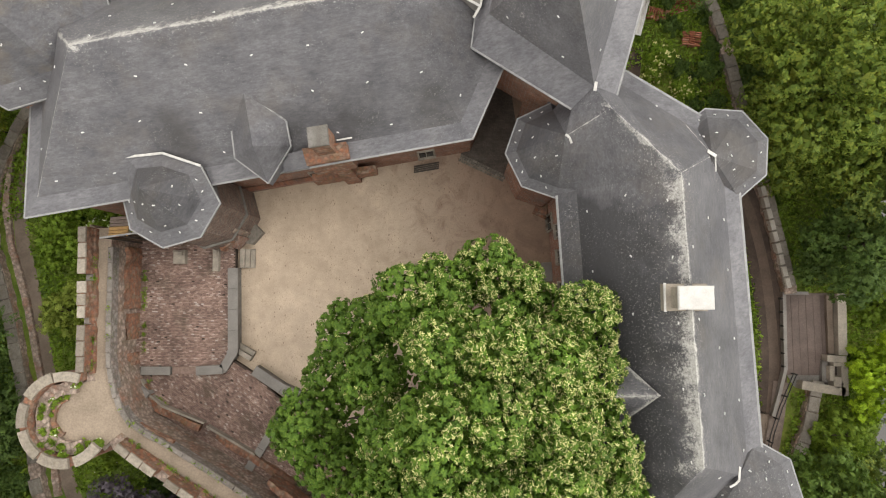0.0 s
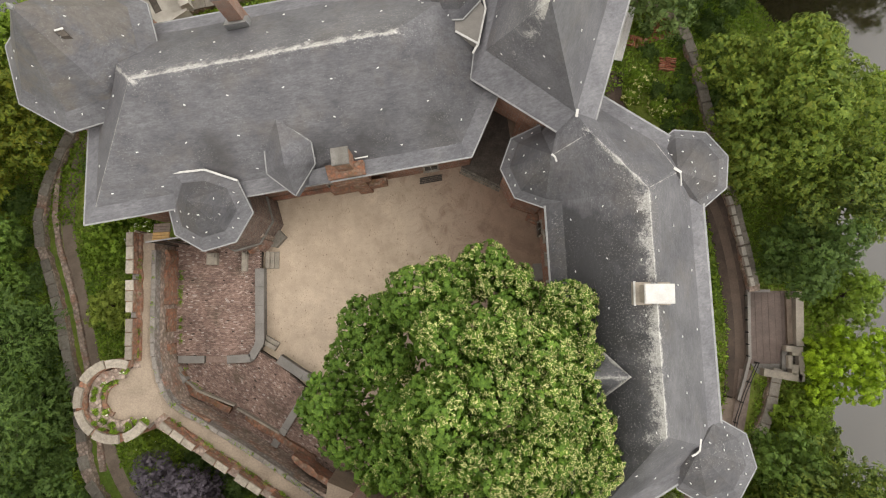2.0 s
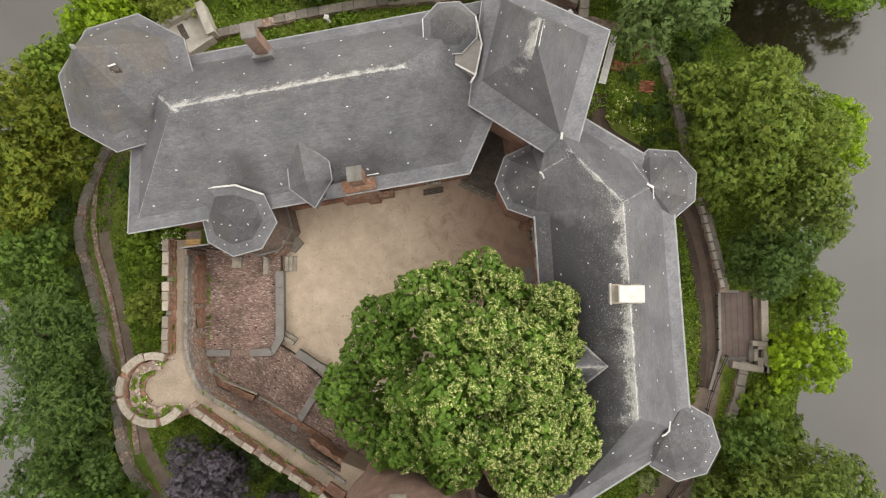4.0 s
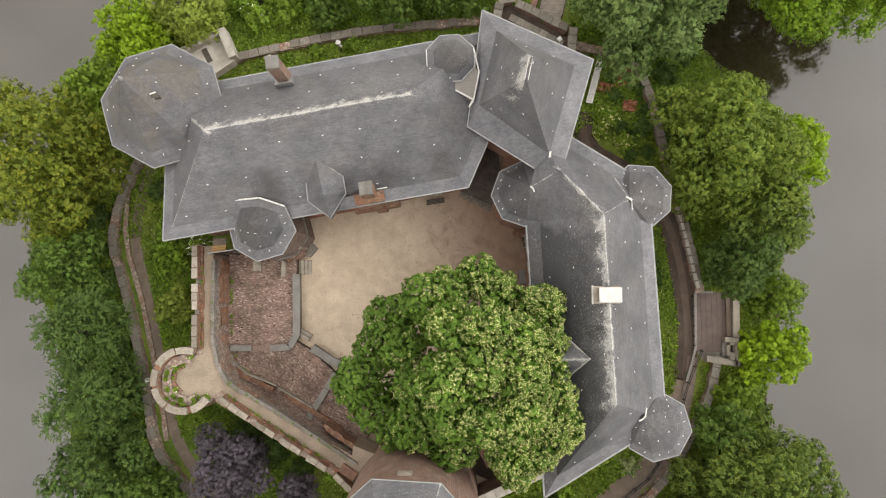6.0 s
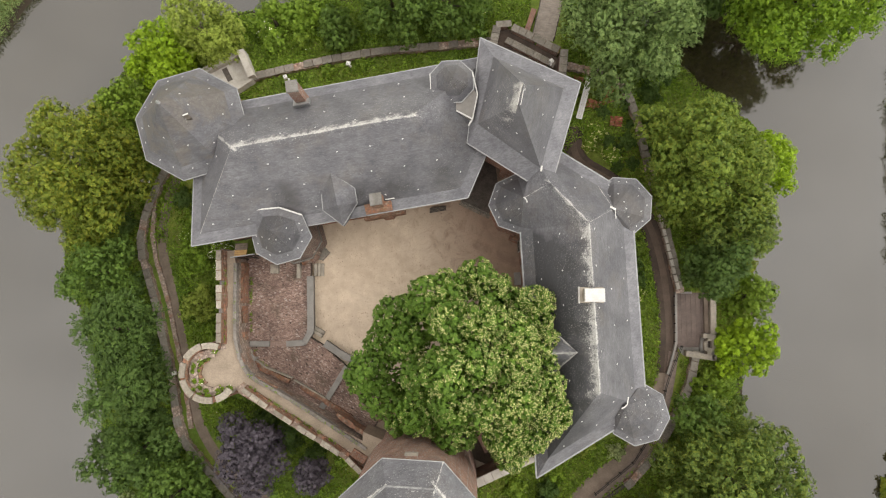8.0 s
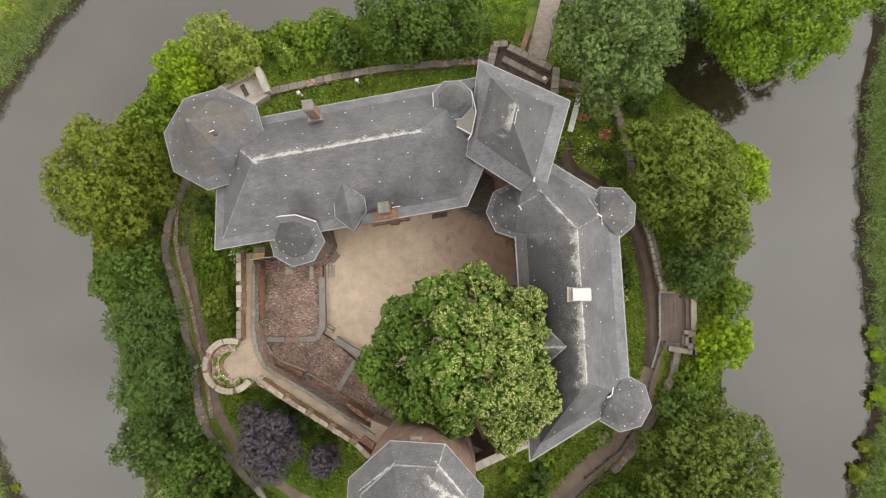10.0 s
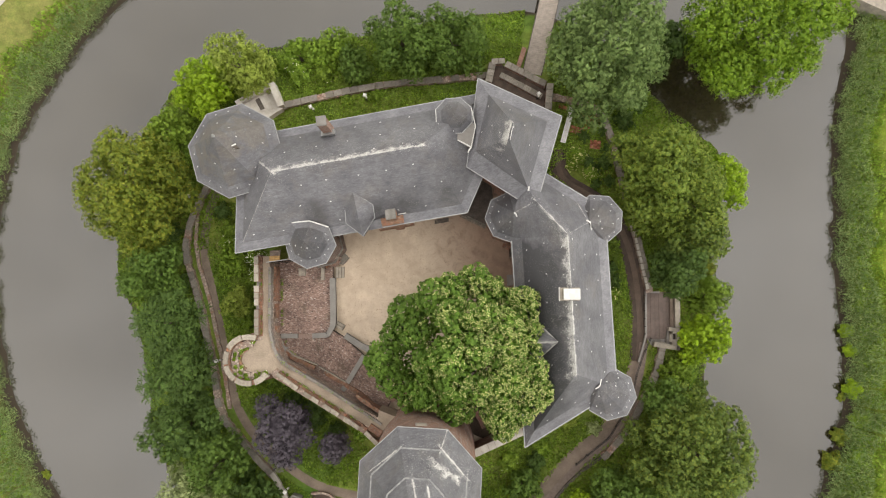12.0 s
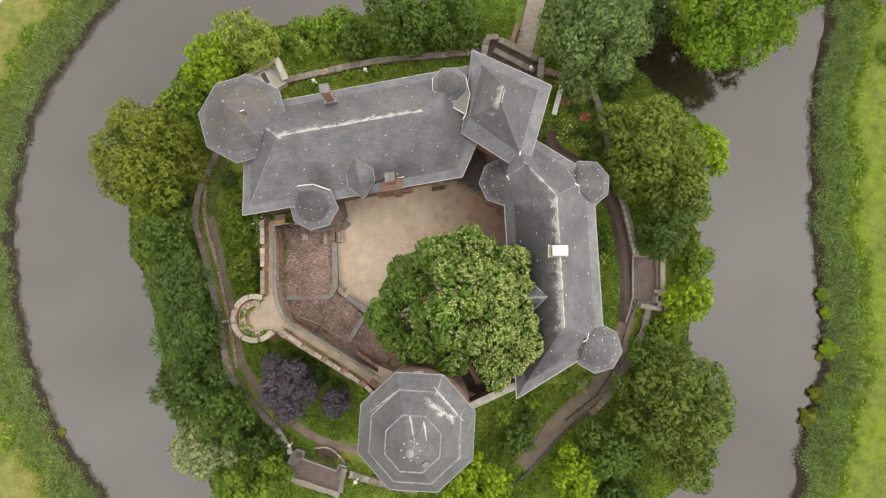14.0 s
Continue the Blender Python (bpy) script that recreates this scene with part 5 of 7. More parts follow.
for (x0, y0), (x1, y1) in (((-25.1, -11.3), (-22.2, -13.3)), ((-21.4, -13.8), (-19.3, -15.1)), ((-18.6, -15.5), (-16.5, -16.8)), ((-15.8, -17.2), (-13.7, -18.5)), ((-12.9, -19.0), (-11.2, -20.6))):
    merlon(curtain, (x0 + x1) / 2, (y0 + y1) / 2, math.hypot(x1 - x0, y1 - y0), math.atan2(y1 - y0, x1 - x0), 0.58)
for y in (1.05, -2.25):
    b = Shape()
    b.block(-28.2, y, 0.56, 0.5, WALK - 0.2, WALK + 0.35, radians(1.5))
    part("crenel_sill", b, M["parapet_slab"], curtain, "grey stone sill between two merlons")
s = Shape()
s.prism([(-12.6, -18.7), (-11.0, -19.7), (-10.6, -19.1), (-12.2, -18.1)], WALK, [5.2, 5.2, 4.6, 4.6])
part("brick_ramp", s, M["brick"], curtain)
s = Shape()
s.prism([(-11.2, -16.3), (-7.9, -17.6), (-9.4, -20.4), (-11.4, -18.9)], GROUND - 0.3, WALK + 0.01)
part("landing", s, M["walk"], curtain, "sandy landing at the keep")

# the round bastion
bastion = thing("round_bastion", "round bastion with a broken stone parapet and weeds", "bastion")
BX, BY = -29.1, -9.45


def bastion_arc(r, a0, a1, n=30):
    return [(BX + r * math.cos(radians(a0 + (a1 - a0) * i / n)), BY + r * math.sin(radians(a0 + (a1 - a0) * i / n))) for i in range(n + 1)]


def arc_wall(shape, r, half, z0, z1, a0, a1, n=24):
    shape.wall([(BX + r * math.cos(radians(a0 + (a1 - a0) * i / n)), BY + r * math.sin(radians(a0 + (a1 - a0) * i / n))) for i in range(n + 1)], half * 2, z0, z1)


s = Shape()
s.lathe(BX, BY, [(3.75, GROUND - 0.4), (3.55, 0), (3.45, WALK - 0.4)], 40)
part("wall", s, M["brick"], bastion)
s = Shape()
rough_wall(s, bastion_arc(3.15, 75, 310), 0.66, WALK - 0.4, 5.38, 0.08, 0.1)
part("parapet", s, M["red_rubble"], bastion)
s = Shape()
rough_wall(s, bastion_arc(2.25, 80, 300), 0.95, WALK - 0.4, 4.8, 0.12, 0.2)
part("ledge", s, M["rubble"], bastion, "weathered stone inner ledge")
s = Shape()
rough_wall(s, bastion_arc(1.5, 110, 245), 0.35, WALK - 0.4, 4.6, 0.2, 0.2)
part("kerb", s, M["red_rubble"], bastion)
s = Shape()
s.prism([(-31.2, -9.4), (-30.4, -11.2), (-27.0, -11.9), (-25.4, -10.6), (-26.4, -6.6), (-28.5, -6.9), (-30.4, -7.6)], WALK - 0.4, WALK + 0.02)
part("floor", s, M["walk"], bastion, "sandy bastion floor")
a = 72
rng = random.Random(4)
while a < 300:
    span = rng.uniform(34, 46)
    b = Shape()
    arc_wall(b, 3.2 + rng.uniform(-0.05, 0.05), rng.uniform(0.32, 0.4), 5.3, 5.55 + rng.uniform(-0.08, 0.06), a, a + span - rng.uniform(2, 5), 9)
    part("capstone", b, M["merlon_stone"], bastion)
    a += span + (5 if rng.random() < 0.3 else 0)

# ---- outer ring wall, paths, platforms ----
ring = thing("outer_wall", "low weathered stone wall round the castle island", "wall", kind="structure")
RING = [
    [(-36.64, 19.21), (-38.91, 15.76), (-41.07, 10.83), (-41.96, 5.91), (-39.70, -0.30), (-38.02, -6.89), (-36.74, -11.82), (-35.76, -18.12), (-33.59, -20.68), (-29.45, -25.22), (-27.6, -27.0)],
    [(-27.58, 28.47), (-18.91, 30.54), (-9.65, 32.01), (-3.45, 32.41), (4.53, 33.10)],
    [(13.69, 29.75), (19.31, 28.47), (21.57, 26.99), (22.85, 23.74), (23.84, 19.21), (25.41, 12.31), (26.89, 6.21), (28.07, -0.20)],
    [(29.75, -8.08), (28.86, -11.82), (27.48, -14.58), (26.30, -16.75), (24.92, -19.31), (21.87, -23.15), (20.7, -24.1)],
    [(-16.35, -33.49), (-12.31, -34.67), (-5.91, -35.95)],
]
for line in RING:
    line = smooth_line(line, 1)
    s = Shape()
    rough_wall(s, line, 1.0, GROUND - 0.5, -1.40, 0.1, 0.12)
    part("wall", s, M["rubble"], ring)
    for x, y, a in spaced(line, 1.3):
        if rng.random() < 0.85:
            b = Shape()
            b.block(x, y, rng.uniform(1.22, 1.31), rng.uniform(0.9, 1.04), -1.45, -1.28 + rng.uniform(-0.04, 0.04), a + rng.uniform(-0.03, 0.03))
            part("wall_slab", b, M["slab_stone"], ring)
for line in ([(-40.19, 12.31), (-40.38, 5.91), (-38.12, -0.49), (-36.45, -7.39), (-35.26, -12.31), (-34.38, -17.53)], ):
    s = Shape()
    rough_wall(s, smooth_line(line, 1), 0.55, GROUND - 0.3, -1.75, 0.1, 0.08)
    part("kerb", s, M["rubble"], ring)

# lower brown kerb of the wall walk further south
s = Shape()
rough_wall(s, smooth_line([(20.7, -24.1), (16.65, -26.9), (13.0, -31.0), (9.6, -34.6), (5.91, -36.45)], 1), 0.4, GROUND - 0.5, -1.75, 0.08, 0.08)
part("kerb", s, M["timber"], ring, "weathered timber edge")

path = thing("footpath", "brown trodden earth path along the outer wall", "path", kind="structure")
for line, w, mat in (
    ([(-36.64, 16.75), (-38.81, 11.82), (-39.30, 5.91), (-37.63, 0.00), (-35.95, -6.89), (-34.87, -11.82), (-33.69, -16.75), (-31.13, -20.98), (-27.78, -24.23), (-23.6, -27.3), (-20.4, -29.0), (-14.8, -30.2), (-8.87, -31.03)], 1.3, "path"),
    ([(15.27, 21.67), (14.78, 18.71), (15.96, 16.55), (18.71, 14.97), (22.46, 12.61), (24.92, 7.88), (26.10, 2.96), (26.59, -1.97), (26.69, -6.40), (26.20, -10.34)], 2.4, "earth"),
    ([(26.20, -10.34), (24.9, -14.28), (23.2, -18.12), (20.49, -21.28), (16.75, -24.03), (13.30, -27.78), (9.85, -32.01)], 2.2, "path"),
):
    s = Shape()
    s.ribbon(smooth_line(line, 2), w, GROUND, 0.03)
    part("path_strip", s, M[mat], path)
    s = Shape()
    s.ribbon(smooth_line([(x + 0.1, y) for x, y in line], 2), w * 0.35, GROUND, 0.036)
    part("path_rut", s, M["path" if mat == "path" else "worn_earth"], path)

# the plank-floored wall walk outside the east path
s = Shape()
s.ribbon(smooth_line([(27.2, -7.6), (26.75, -10.6), (25.9, -14.4), (24.7, -17.9), (21.9, -21.9), (17.3, -25.5), (13.4, -29.6), (10.9, -33.0)], 2), 1.25, GROUND, 0.12)
part("walk", s, M["deck"], ring, "brown boarded wall walk")
# rail beside the east path
s = Shape()
rail = [(28.07, -6.89), (26.79, -9.65), (26.00, -11.82), (24.82, -16.55), (21.67, -21.28), (16.75, -25.22)]
fence = thing("path_railing", "thin iron railing beside the east path", "railing")
for z in (-1.20, -1.65):
    for (x0, y0), (x1, y1) in zip(rail, rail[1:]):
        b = Shape()
        b.bar((x0, y0, z), (x1, y1, z), 0.06, 0.06)
        part("rail", b, M["iron"], fence)
for x, y, a in spaced(rail, 2.0):
    b = Shape()
    b.block(x, y, 0.09, 0.09, GROUND, -1.10)
    part("post", b, M["iron"], fence)

pale = thing("coping_row", "short run of white weathered coping stones on the outer wall", "coping", kind="structure")
for x, y in [(-27.35, -27.1), (-26.75, -28.0), (-26.2, -29.0), (-25.65, -29.95)]:
    b = Shape()
    b.block(x, y, 1.12, 0.78, -1.60, -1.12, radians(-60) + rng.uniform(-0.1, 0.1))
    part("coping_block", b, M["concrete"], pale)

# pale coping blocks north of the east platform
blocks = thing("coping_row", "row of pale stone coping blocks along the east wall", "coping", kind="structure")
for x, y, a in spaced([(25.75, 9.5), (26.44, 6.4), (27.13, 3.1), (27.8, 0.1)], 1.0):
    b = Shape()
    b.block(x, y, 0.84, 0.42, -1.60, -1.05 + rng.uniform(-0.02, 0.02), a + rng.uniform(-0.04, 0.04))
    part("coping_block", b, M["concrete"], blocks)

east = thing("east_platform", "walled gun platform with a stained brown floor and iron-posted edge", "platform")
PLAT = [(27.6, -0.2), (27.45, -6.5), (28.3, -8.0), (32.1, -8.5), (32.5, -0.2)]
DECK = -1.98
s = Shape()
s.prism(PLAT, GROUND - 2.6, DECK - 0.05)
part("base", s, M["stone_grey"], east)
for i in range(6):
    b = Shape()
    b.block(27.98 + 0.62 * i, -3.6, 0.612, 6.9, DECK - 0.06, DECK + 0.008 * (i % 2))
    part("floor_board", b, M["wood_floor"], east)
for line, w, z, mat in (
    ([(27.6, -0.1), (27.45, -6.5), (26.9, -8.4), (26.25, -10.4)], 0.28, -1.6, "coping"),
    ([(27.5, -0.15), (29.6, -0.15)], 0.26, -1.6, "coping"),
    ([(32.1, -0.2), (31.95, -5.3)], 0.72, -1.2, "stone"),
    ([(31.35, -0.3), (31.3, -5.2)], 0.5, -1.65, "path"),
    ([(30.65, -5.55), (32.2, -5.65)], 0.55, -1.2, "stone"),
    ([(30.75, -5.8), (30.6, -7.5)], 0.45, -1.65, "stone_grey"),
    ([(32.05, -5.9), (31.95, -8.6)], 0.55, -1.2, "stone"),
    ([(31.0, -6.2), (30.95, -7.4)], 0.4, -1.2, "stone"),
    ([(31.15, -6.05), (31.85, -6.05)], 0.3, -1.2, "stone"),
    ([(28.5, -7.75), (30.6, -8.1), (32.0, -8.3)], 0.7, -1.2, "stone"),
    ([(31.1, -7.5), (31.8, -7.5)], 0.9, -1.2, "stone"),
):
    b = Shape()
    b.wall(line, w, GROUND - 1.5, z)
    part("parapet", b, M[mat], east)
b = Shape()
b.block(31.5, -6.7, 0.62, 0.75, GROUND - 1, -1.8)
part("pit", b, M["timber"], east, "dark square recess in the parapet")
for y in (-0.6, -1.75, -2.9, -4.05, -5.2, -6.3):
    b = Shape()
    b.block(27.38, y, 0.16, 0.16, GROUND - 1.2, -1.6)
    part("post", b, M["iron"], east)

southp = thing("south_platform", "walled gun platform with a worn timber deck south of the keep", "platform")
SP = [(-27.0, -33.9), (-17.75, -36.75), (-16.7, -32.25), (-18.0, -31.9), (-18.4, -32.8), (-23.45, -31.15), (-23.2, -30.05), (-24.5, -29.65), (-25.3, -30.9), (-25.9, -31.9)]
s = Shape()
s.prism(SP, GROUND - 2.2, -1.80)
part("base", s, M["stone_grey"], southp)
# boards of the deck, laid along its long side
for k in range(10):
    x0, y0 = -23.75 - 0.1 * k, -31.3 - 0.31 * k
    for q0, q1 in ((0.0, 0.47), (0.475, 1.0)):
        b = Shape()
        b.bar((x0 - 0.22 * k + (5.9 + 0.22 * k) * q0, y0 + 0.02 * k - 1.92 * q0, -1.77 + rng.uniform(-0.006, 0.006)), (x0 - 0.22 * k + (5.9 + 0.22 * k) * q1 - 0.02, y0 + 0.02 * k - 1.92 * q1, -1.77), 0.318, 0.06)
        part("deck_board", b, M["wood_floor"], southp)
b = Shape()
b.prism([(-24.6, -30.4), (-23.7, -30.3), (-23.85, -31.15), (-25.0, -31.2)], -1.85, -1.74)
part("deck_step", b, M["wood_floor"], southp)
# thin pale coping on the inner side, broad rubble parapets outside
for line, w in (([(-24.95, -30.3), (-24.5, -29.8), (-23.35, -30.15), (-23.6, -31.2), (-18.3, -32.95), (-17.9, -32.0), (-16.75, -32.35)], 0.26), ([(-25.05, -30.35), (-25.85, -31.9)], 0.3)):
    b = Shape()
    b.wall(line, w, GROUND - 1.5, -1.15)
    part("coping", b, M["coping"], southp, "thin pale coping")
for line, w in (([(-26.9, -33.75), (-17.9, -36.6)], 0.85), ([(-17.75, -36.1), (-16.95, -32.6)], 0.7), ([(-25.95, -32.1), (-26.75, -33.5)], 0.6)):
    b = Shape()
    rough_wall(b, smooth_line(line, 1), w, GROUND - 1.5, -1.2, 0.08, 0.1)
    part("parapet", b, M["slab_stone"], southp)
# Flat sheet at ground level; its dark colour stands for the sunken pit's shade.
b = Shape()
b.prism([(-22.1, -31.3), (-21.7, -29.9), (-19.6, -29.75), (-18.2, -31.0), (-18.7, -32.3)], GROUND - 0.1, GROUND + 0.05)
part("pit_floor", b, M["earth"], southp, "flat dark sheet in place of a sunken floor beside the deck")
b = Shape()
rough_wall(b, smooth_line([(-21.9, -29.65), (-19.6, -29.5), (-18.0, -30.75), (-17.1, -31.9)], 1), 0.32, GROUND - 0.3, -1.55, 0.05, 0.08)
part("pit_wall", b, M["rubble"], southp)
for (x0, y0), (x1, y1) in (((-21.9, -29.8), (-22.3, -31.4)), ((-18.35, -31.0), (-18.9, -32.5))):
    b = Shape()
    b.bar((x0, y0, -1.35), (x1, y1, -1.35), 0.1, 0.1)
    part("beam", b, M["timber"], southp)

# ---- north side: shelter, gate yard, bridge ----
hut = thing("roofless_shelter", "small roofless pale concrete shelter beside the corner tower", "shelter")
HUT = [(-34.38, 28.57), (-29.75, 26.20), (-27.19, 27.97), (-28.86, 31.72)]
s = Shape()
s.prism(HUT, GROUND - 0.6, -1.20)
part("floor", s, M["concrete"], hut)
for line, w, z in (([(-34.18, 28.66), (-28.86, 31.62)], 0.8, -0.40), ([(-28.76, 31.72), (-27.19, 28.17)], 0.9, -0.20), ([(-27.28, 28.07), (-29.75, 26.40)], 0.4, -0.80)):
    b = Shape()
    b.wall(line, w, GROUND - 0.5, z)
    part("wall", b, M["concrete"], hut)
b = Shape()
b.block(-30.73, 28.76, 0.7, 1.9, -1.20, -1.14, radians(28))
part("hatch", b, M["timber"], hut, "dark rusted hatch")

yard_n = thing("gate_yard", "mossy walled gate yard before the gate tower", "forecourt", kind="structure")
s = Shape()
s.prism([(4.6, 33.6), (3.6, 26.0), (12.0, 23.0), (14.2, 29.4), (6.2, 34.5)], GROUND - 0.4, -0.6)
part("floor", s, M["earth"], yard_n)
for line, w, z in (([(5.0, 34.3), (4.4, 31.5)], 1.0, 0.3), ([(4.9, 34.5), (6.4, 34.6)], 0.8, 0.35), ([(7.0, 34.2), (10.0, 32.6)], 0.9, 0.25), ([(10.3, 32.4), (13.0, 31.0)], 0.9, 0.25), ([(13.6, 31.0), (13.3, 27.8)], 0.95, 0.4), ([(6.2, 32.6), (11.6, 29.6)], 0.8, 0.0)):
    b = Shape()
    b.wall(line, w, GROUND - 0.4, z - 0.15)
    w1 = part("wall", b, M["brick_dark"], yard_n)
    for x, y, a in spaced(line, 1.02):
        c = Shape()
        c.block(x + 0.45 * math.cos(a), y + 0.45 * math.sin(a), 0.98, w + 0.06, z - 0.15, z + rng.uniform(-0.03, 0.04), a)
        part("capstone", c, M["slab_stone"], w1)

bridge = thing("footbridge", "narrow footbridge of pale weathered planks over the moat", "bridge")
plank = Shape()
plank.block(0, 0, 2.9, 0.27, -0.07, 0.0)
plank = plank.mesh("plank")
plank.materials.append(M["bridge_board"])
for x, y, a in spaced([(11.2, 33.6), (13.4, 42.6), (17.2, 60.5)], 0.29):
    placed("plank", plank, bridge, pose(x, y, -1.98, 0, 0, math.degrees(a) - 90))
for sgn in (-1, 1):
    b = Shape()
    for (x0, y0), (x1, y1) in (((11.2, 33.6), (13.4, 42.6)), ((13.4, 42.6), (17.2, 60.5))):
        b.bar((x0 + 1.42 * sgn, y0 - 0.3 * sgn, -1.1), (x1 + 1.42 * sgn, y1 - 0.3 * sgn, -1.1), 0.1, 0.1)
        b.bar((x0 + 1.3 * sgn, y0 - 0.3 * sgn, -2.2), (x1 + 1.3 * sgn, y1 - 0.3 * sgn, -2.2), 0.25, 0.3)
    part("rail", b, M["timber"], bridge)
    for x, y, a in spaced([(11.2, 33.6), (13.4, 42.6), (17.2, 60.5)], 2.4):
        b = Shape()
        b.block(x + 1.42 * sgn, y - 0.3 * sgn, 0.14, 0.14, -6.6, -1.05, a)
        part("post", b, M["timber"], bridge)
s = Shape()
s.wall([(8.9, 33.9), (10.0, 37.2)], 0.7, GROUND - 0.5, -1.0)
part("abutment", s, M["brick_dark"], bridge)

# ---- garden east of the gate tower ----
shelter = thing("plank_bench", "long white-topped plank bench beside bricks in the garden", "bench")
d = Vector((16.0 - 17.2, 22.45 - 27.9, 0)).normalized()
for k in range(3):
    o = Vector((-d.y, d.x, 0)) * (k - 1) * 0.27
    b = Shape()
    b.bar(Vector((17.15, 27.9, -1.35)) + o, Vector((15.65, 22.45, -1.35)) + o, 0.25, 0.07)
    part("plank", b, M["white"], shelter)
for q in (0.08, 0.5, 0.92):
    p = Vector((17.15, 27.9, 0)).lerp(Vector((15.65, 22.45, 0)), q)
    b = Shape()
    b.block(p.x, p.y, 0.4, 0.2, GROUND - 0.05, -1.38, 0.25)
    part("leg", b, M["stone_grey"], shelter)
BR = Shape()
BR.block(0, 0, 0.5, 0.13, 0, 0.16)
BR = BR.mesh("brick")
BR.materials.append(M["stack_brick"])
for cx, cy, nx, ny, nz, turn, label in ((20.6, 22.2, 3, 7, 3, -8, "tidy stack of orange-red bricks on the grass"), (20.2, 26.0, 6, 12, 1, 18, "spread layer of dark red roof tiles"), (17.5, 24.6, 2, 13, 2, 75, "long loose heap of bricks and pale rubble"), (16.3, 27.9, 1, 12, 2, 70, "narrow stack of red bricks by the tower")):
    stack = thing("brick_stack", label, "bricks", "brick stacks")
    base = Matrix.Translation((cx, cy, GROUND + 0.02)) @ pose(0, 0, 0, 0, 0, turn)
    for k in range(nz):
        for i in range(nx):
            for j in range(ny):
                if rng.random() < 0.93 - 0.12 * k:
                    placed("brick", BR, stack, base @ pose((i - nx / 2 + 0.5) * 0.54 + rng.uniform(-0.04, 0.04), (j - ny / 2 + 0.5) * 0.19, k * 0.165, 0, 0, rng.uniform(-5, 5)))

# Dark sheet laid over the sand in place of the corner's shade.
s = Shape()
s.prism([(-3.0, -15.4), (2.0, -14.0), (8.3, -12.0), (8.7, -19.6), (4.0, -21.4), (0.5, -20.0), (-1.0, -17.2)], 0.002, 0.03)
tagged(part("bare_earth", s, M["earth"]), "dark sheet for the shade in the corner behind the keep", "earth", kind="structure")

# ---- lamps, bench ----
lamp = thing("lamp_post", "slim dark lamp post with a white lantern", "street lamp", "lamps along the wall", at=(-35.75, -10.25, GROUND))
b = Shape()
b.lathe(0, 0, [(0.12, -0.1), (0.1, 0.3), (0.05, 0.5), (0.045, 2.1)], 8)
part("post", b, M["iron"], lamp)
b = Shape()
b.block(0, 0, 0.46, 0.46, 2.1, 2.55, 0.3, -0.05)
head = part("lantern", b, M["white"], lamp, "white boxy lantern")
b = Shape()
b.lathe(0, 0, [(0.16, 2.55), (0.06, 2.66), (0.04, 2.75)], 8)
part("cap", b, M["hook"], head)
b = Shape()
b.block(0.12, 0.05, 0.26, 0.26, 1.0, 1.35)
part("spotlight", b, M["white"], lamp, "small white spotlight")
for x, y, z, a in ((-40.7, 14.3, GROUND, 30), (-22.5, 27.8, GROUND, 10), (-14.3, 29.5, GROUND, 60), (11.7, 29.0, -0.75, 20), (-15.1, -34.1, GROUND, 5), (-25.2, -28.8, GROUND, 40)):
    copy_thing(lamp, pose(x, y, z, 0, 0, a))

bench = thing("garden_bench", "dark slatted wooden bench against the hall wall", "bench")
for k in range(4):
    b = Shape()
    b.bar((-3.7, 9.95 + k * 0.16, 0.45), (-1.6, 10.3 + k * 0.16, 0.45), 0.13, 0.05)
    part("slat", b, M["timber"], bench)
for x, y in ((-3.4, 10.1), (-1.9, 10.35), (-3.45, 10.5), (-1.95, 10.75)):
    b = Shape()
    b.block(x, y, 0.09, 0.09, 0, 0.43)
    part("leg", b, M["iron"], bench)
s = Shape()
s.block(6.95, 6.75, 1.2, 1.1, 0, 0.18, radians(-25))
s.block(7.15, 6.8, 0.7, 0.9, 0.18, 0.34, radians(-25))
tagged(part("doorstep", s, M["red_rubble"]), "worn brick doorstep at the wing", "doorstep")
s = Shape()
s.block(7.35, 1.6, 0.9, 1.6, 0, 0.3, radians(3))
tagged(part("doorstep", s, M["coping"]), "grey stone doorstep by the wing wall", "doorstep")
# the stone bridge and road at the far corner of the moat
road = thing("approach_bridge", "pale stone approach bridge beyond the moat", "bridge")
s = Shape()
s.prism([(60, 46.0), (65.5, 43.2), (72, 41.0), (90, 38), (92, 46), (72, 48), (62, 51)], WATER - 1, -3.0)
part("deck", s, M["stone"], road)
s = Shape()
s.wall([(60, 45.8), (65.5, 43.0), (71.5, 40.8)], 0.6, WATER - 1, -2.2)
part("parapet", s, M["stone"], road)
s = Shape()
s.ribbon(smooth_line([(-95, 30), (-84, 40), (-76, 48), (-66, 62)], 2), 5.0, -3.58, 0.06)
tagged(part("gravel_path", s, M["concrete"]), "pale gravel path on the far meadow", "path", kind="structure")

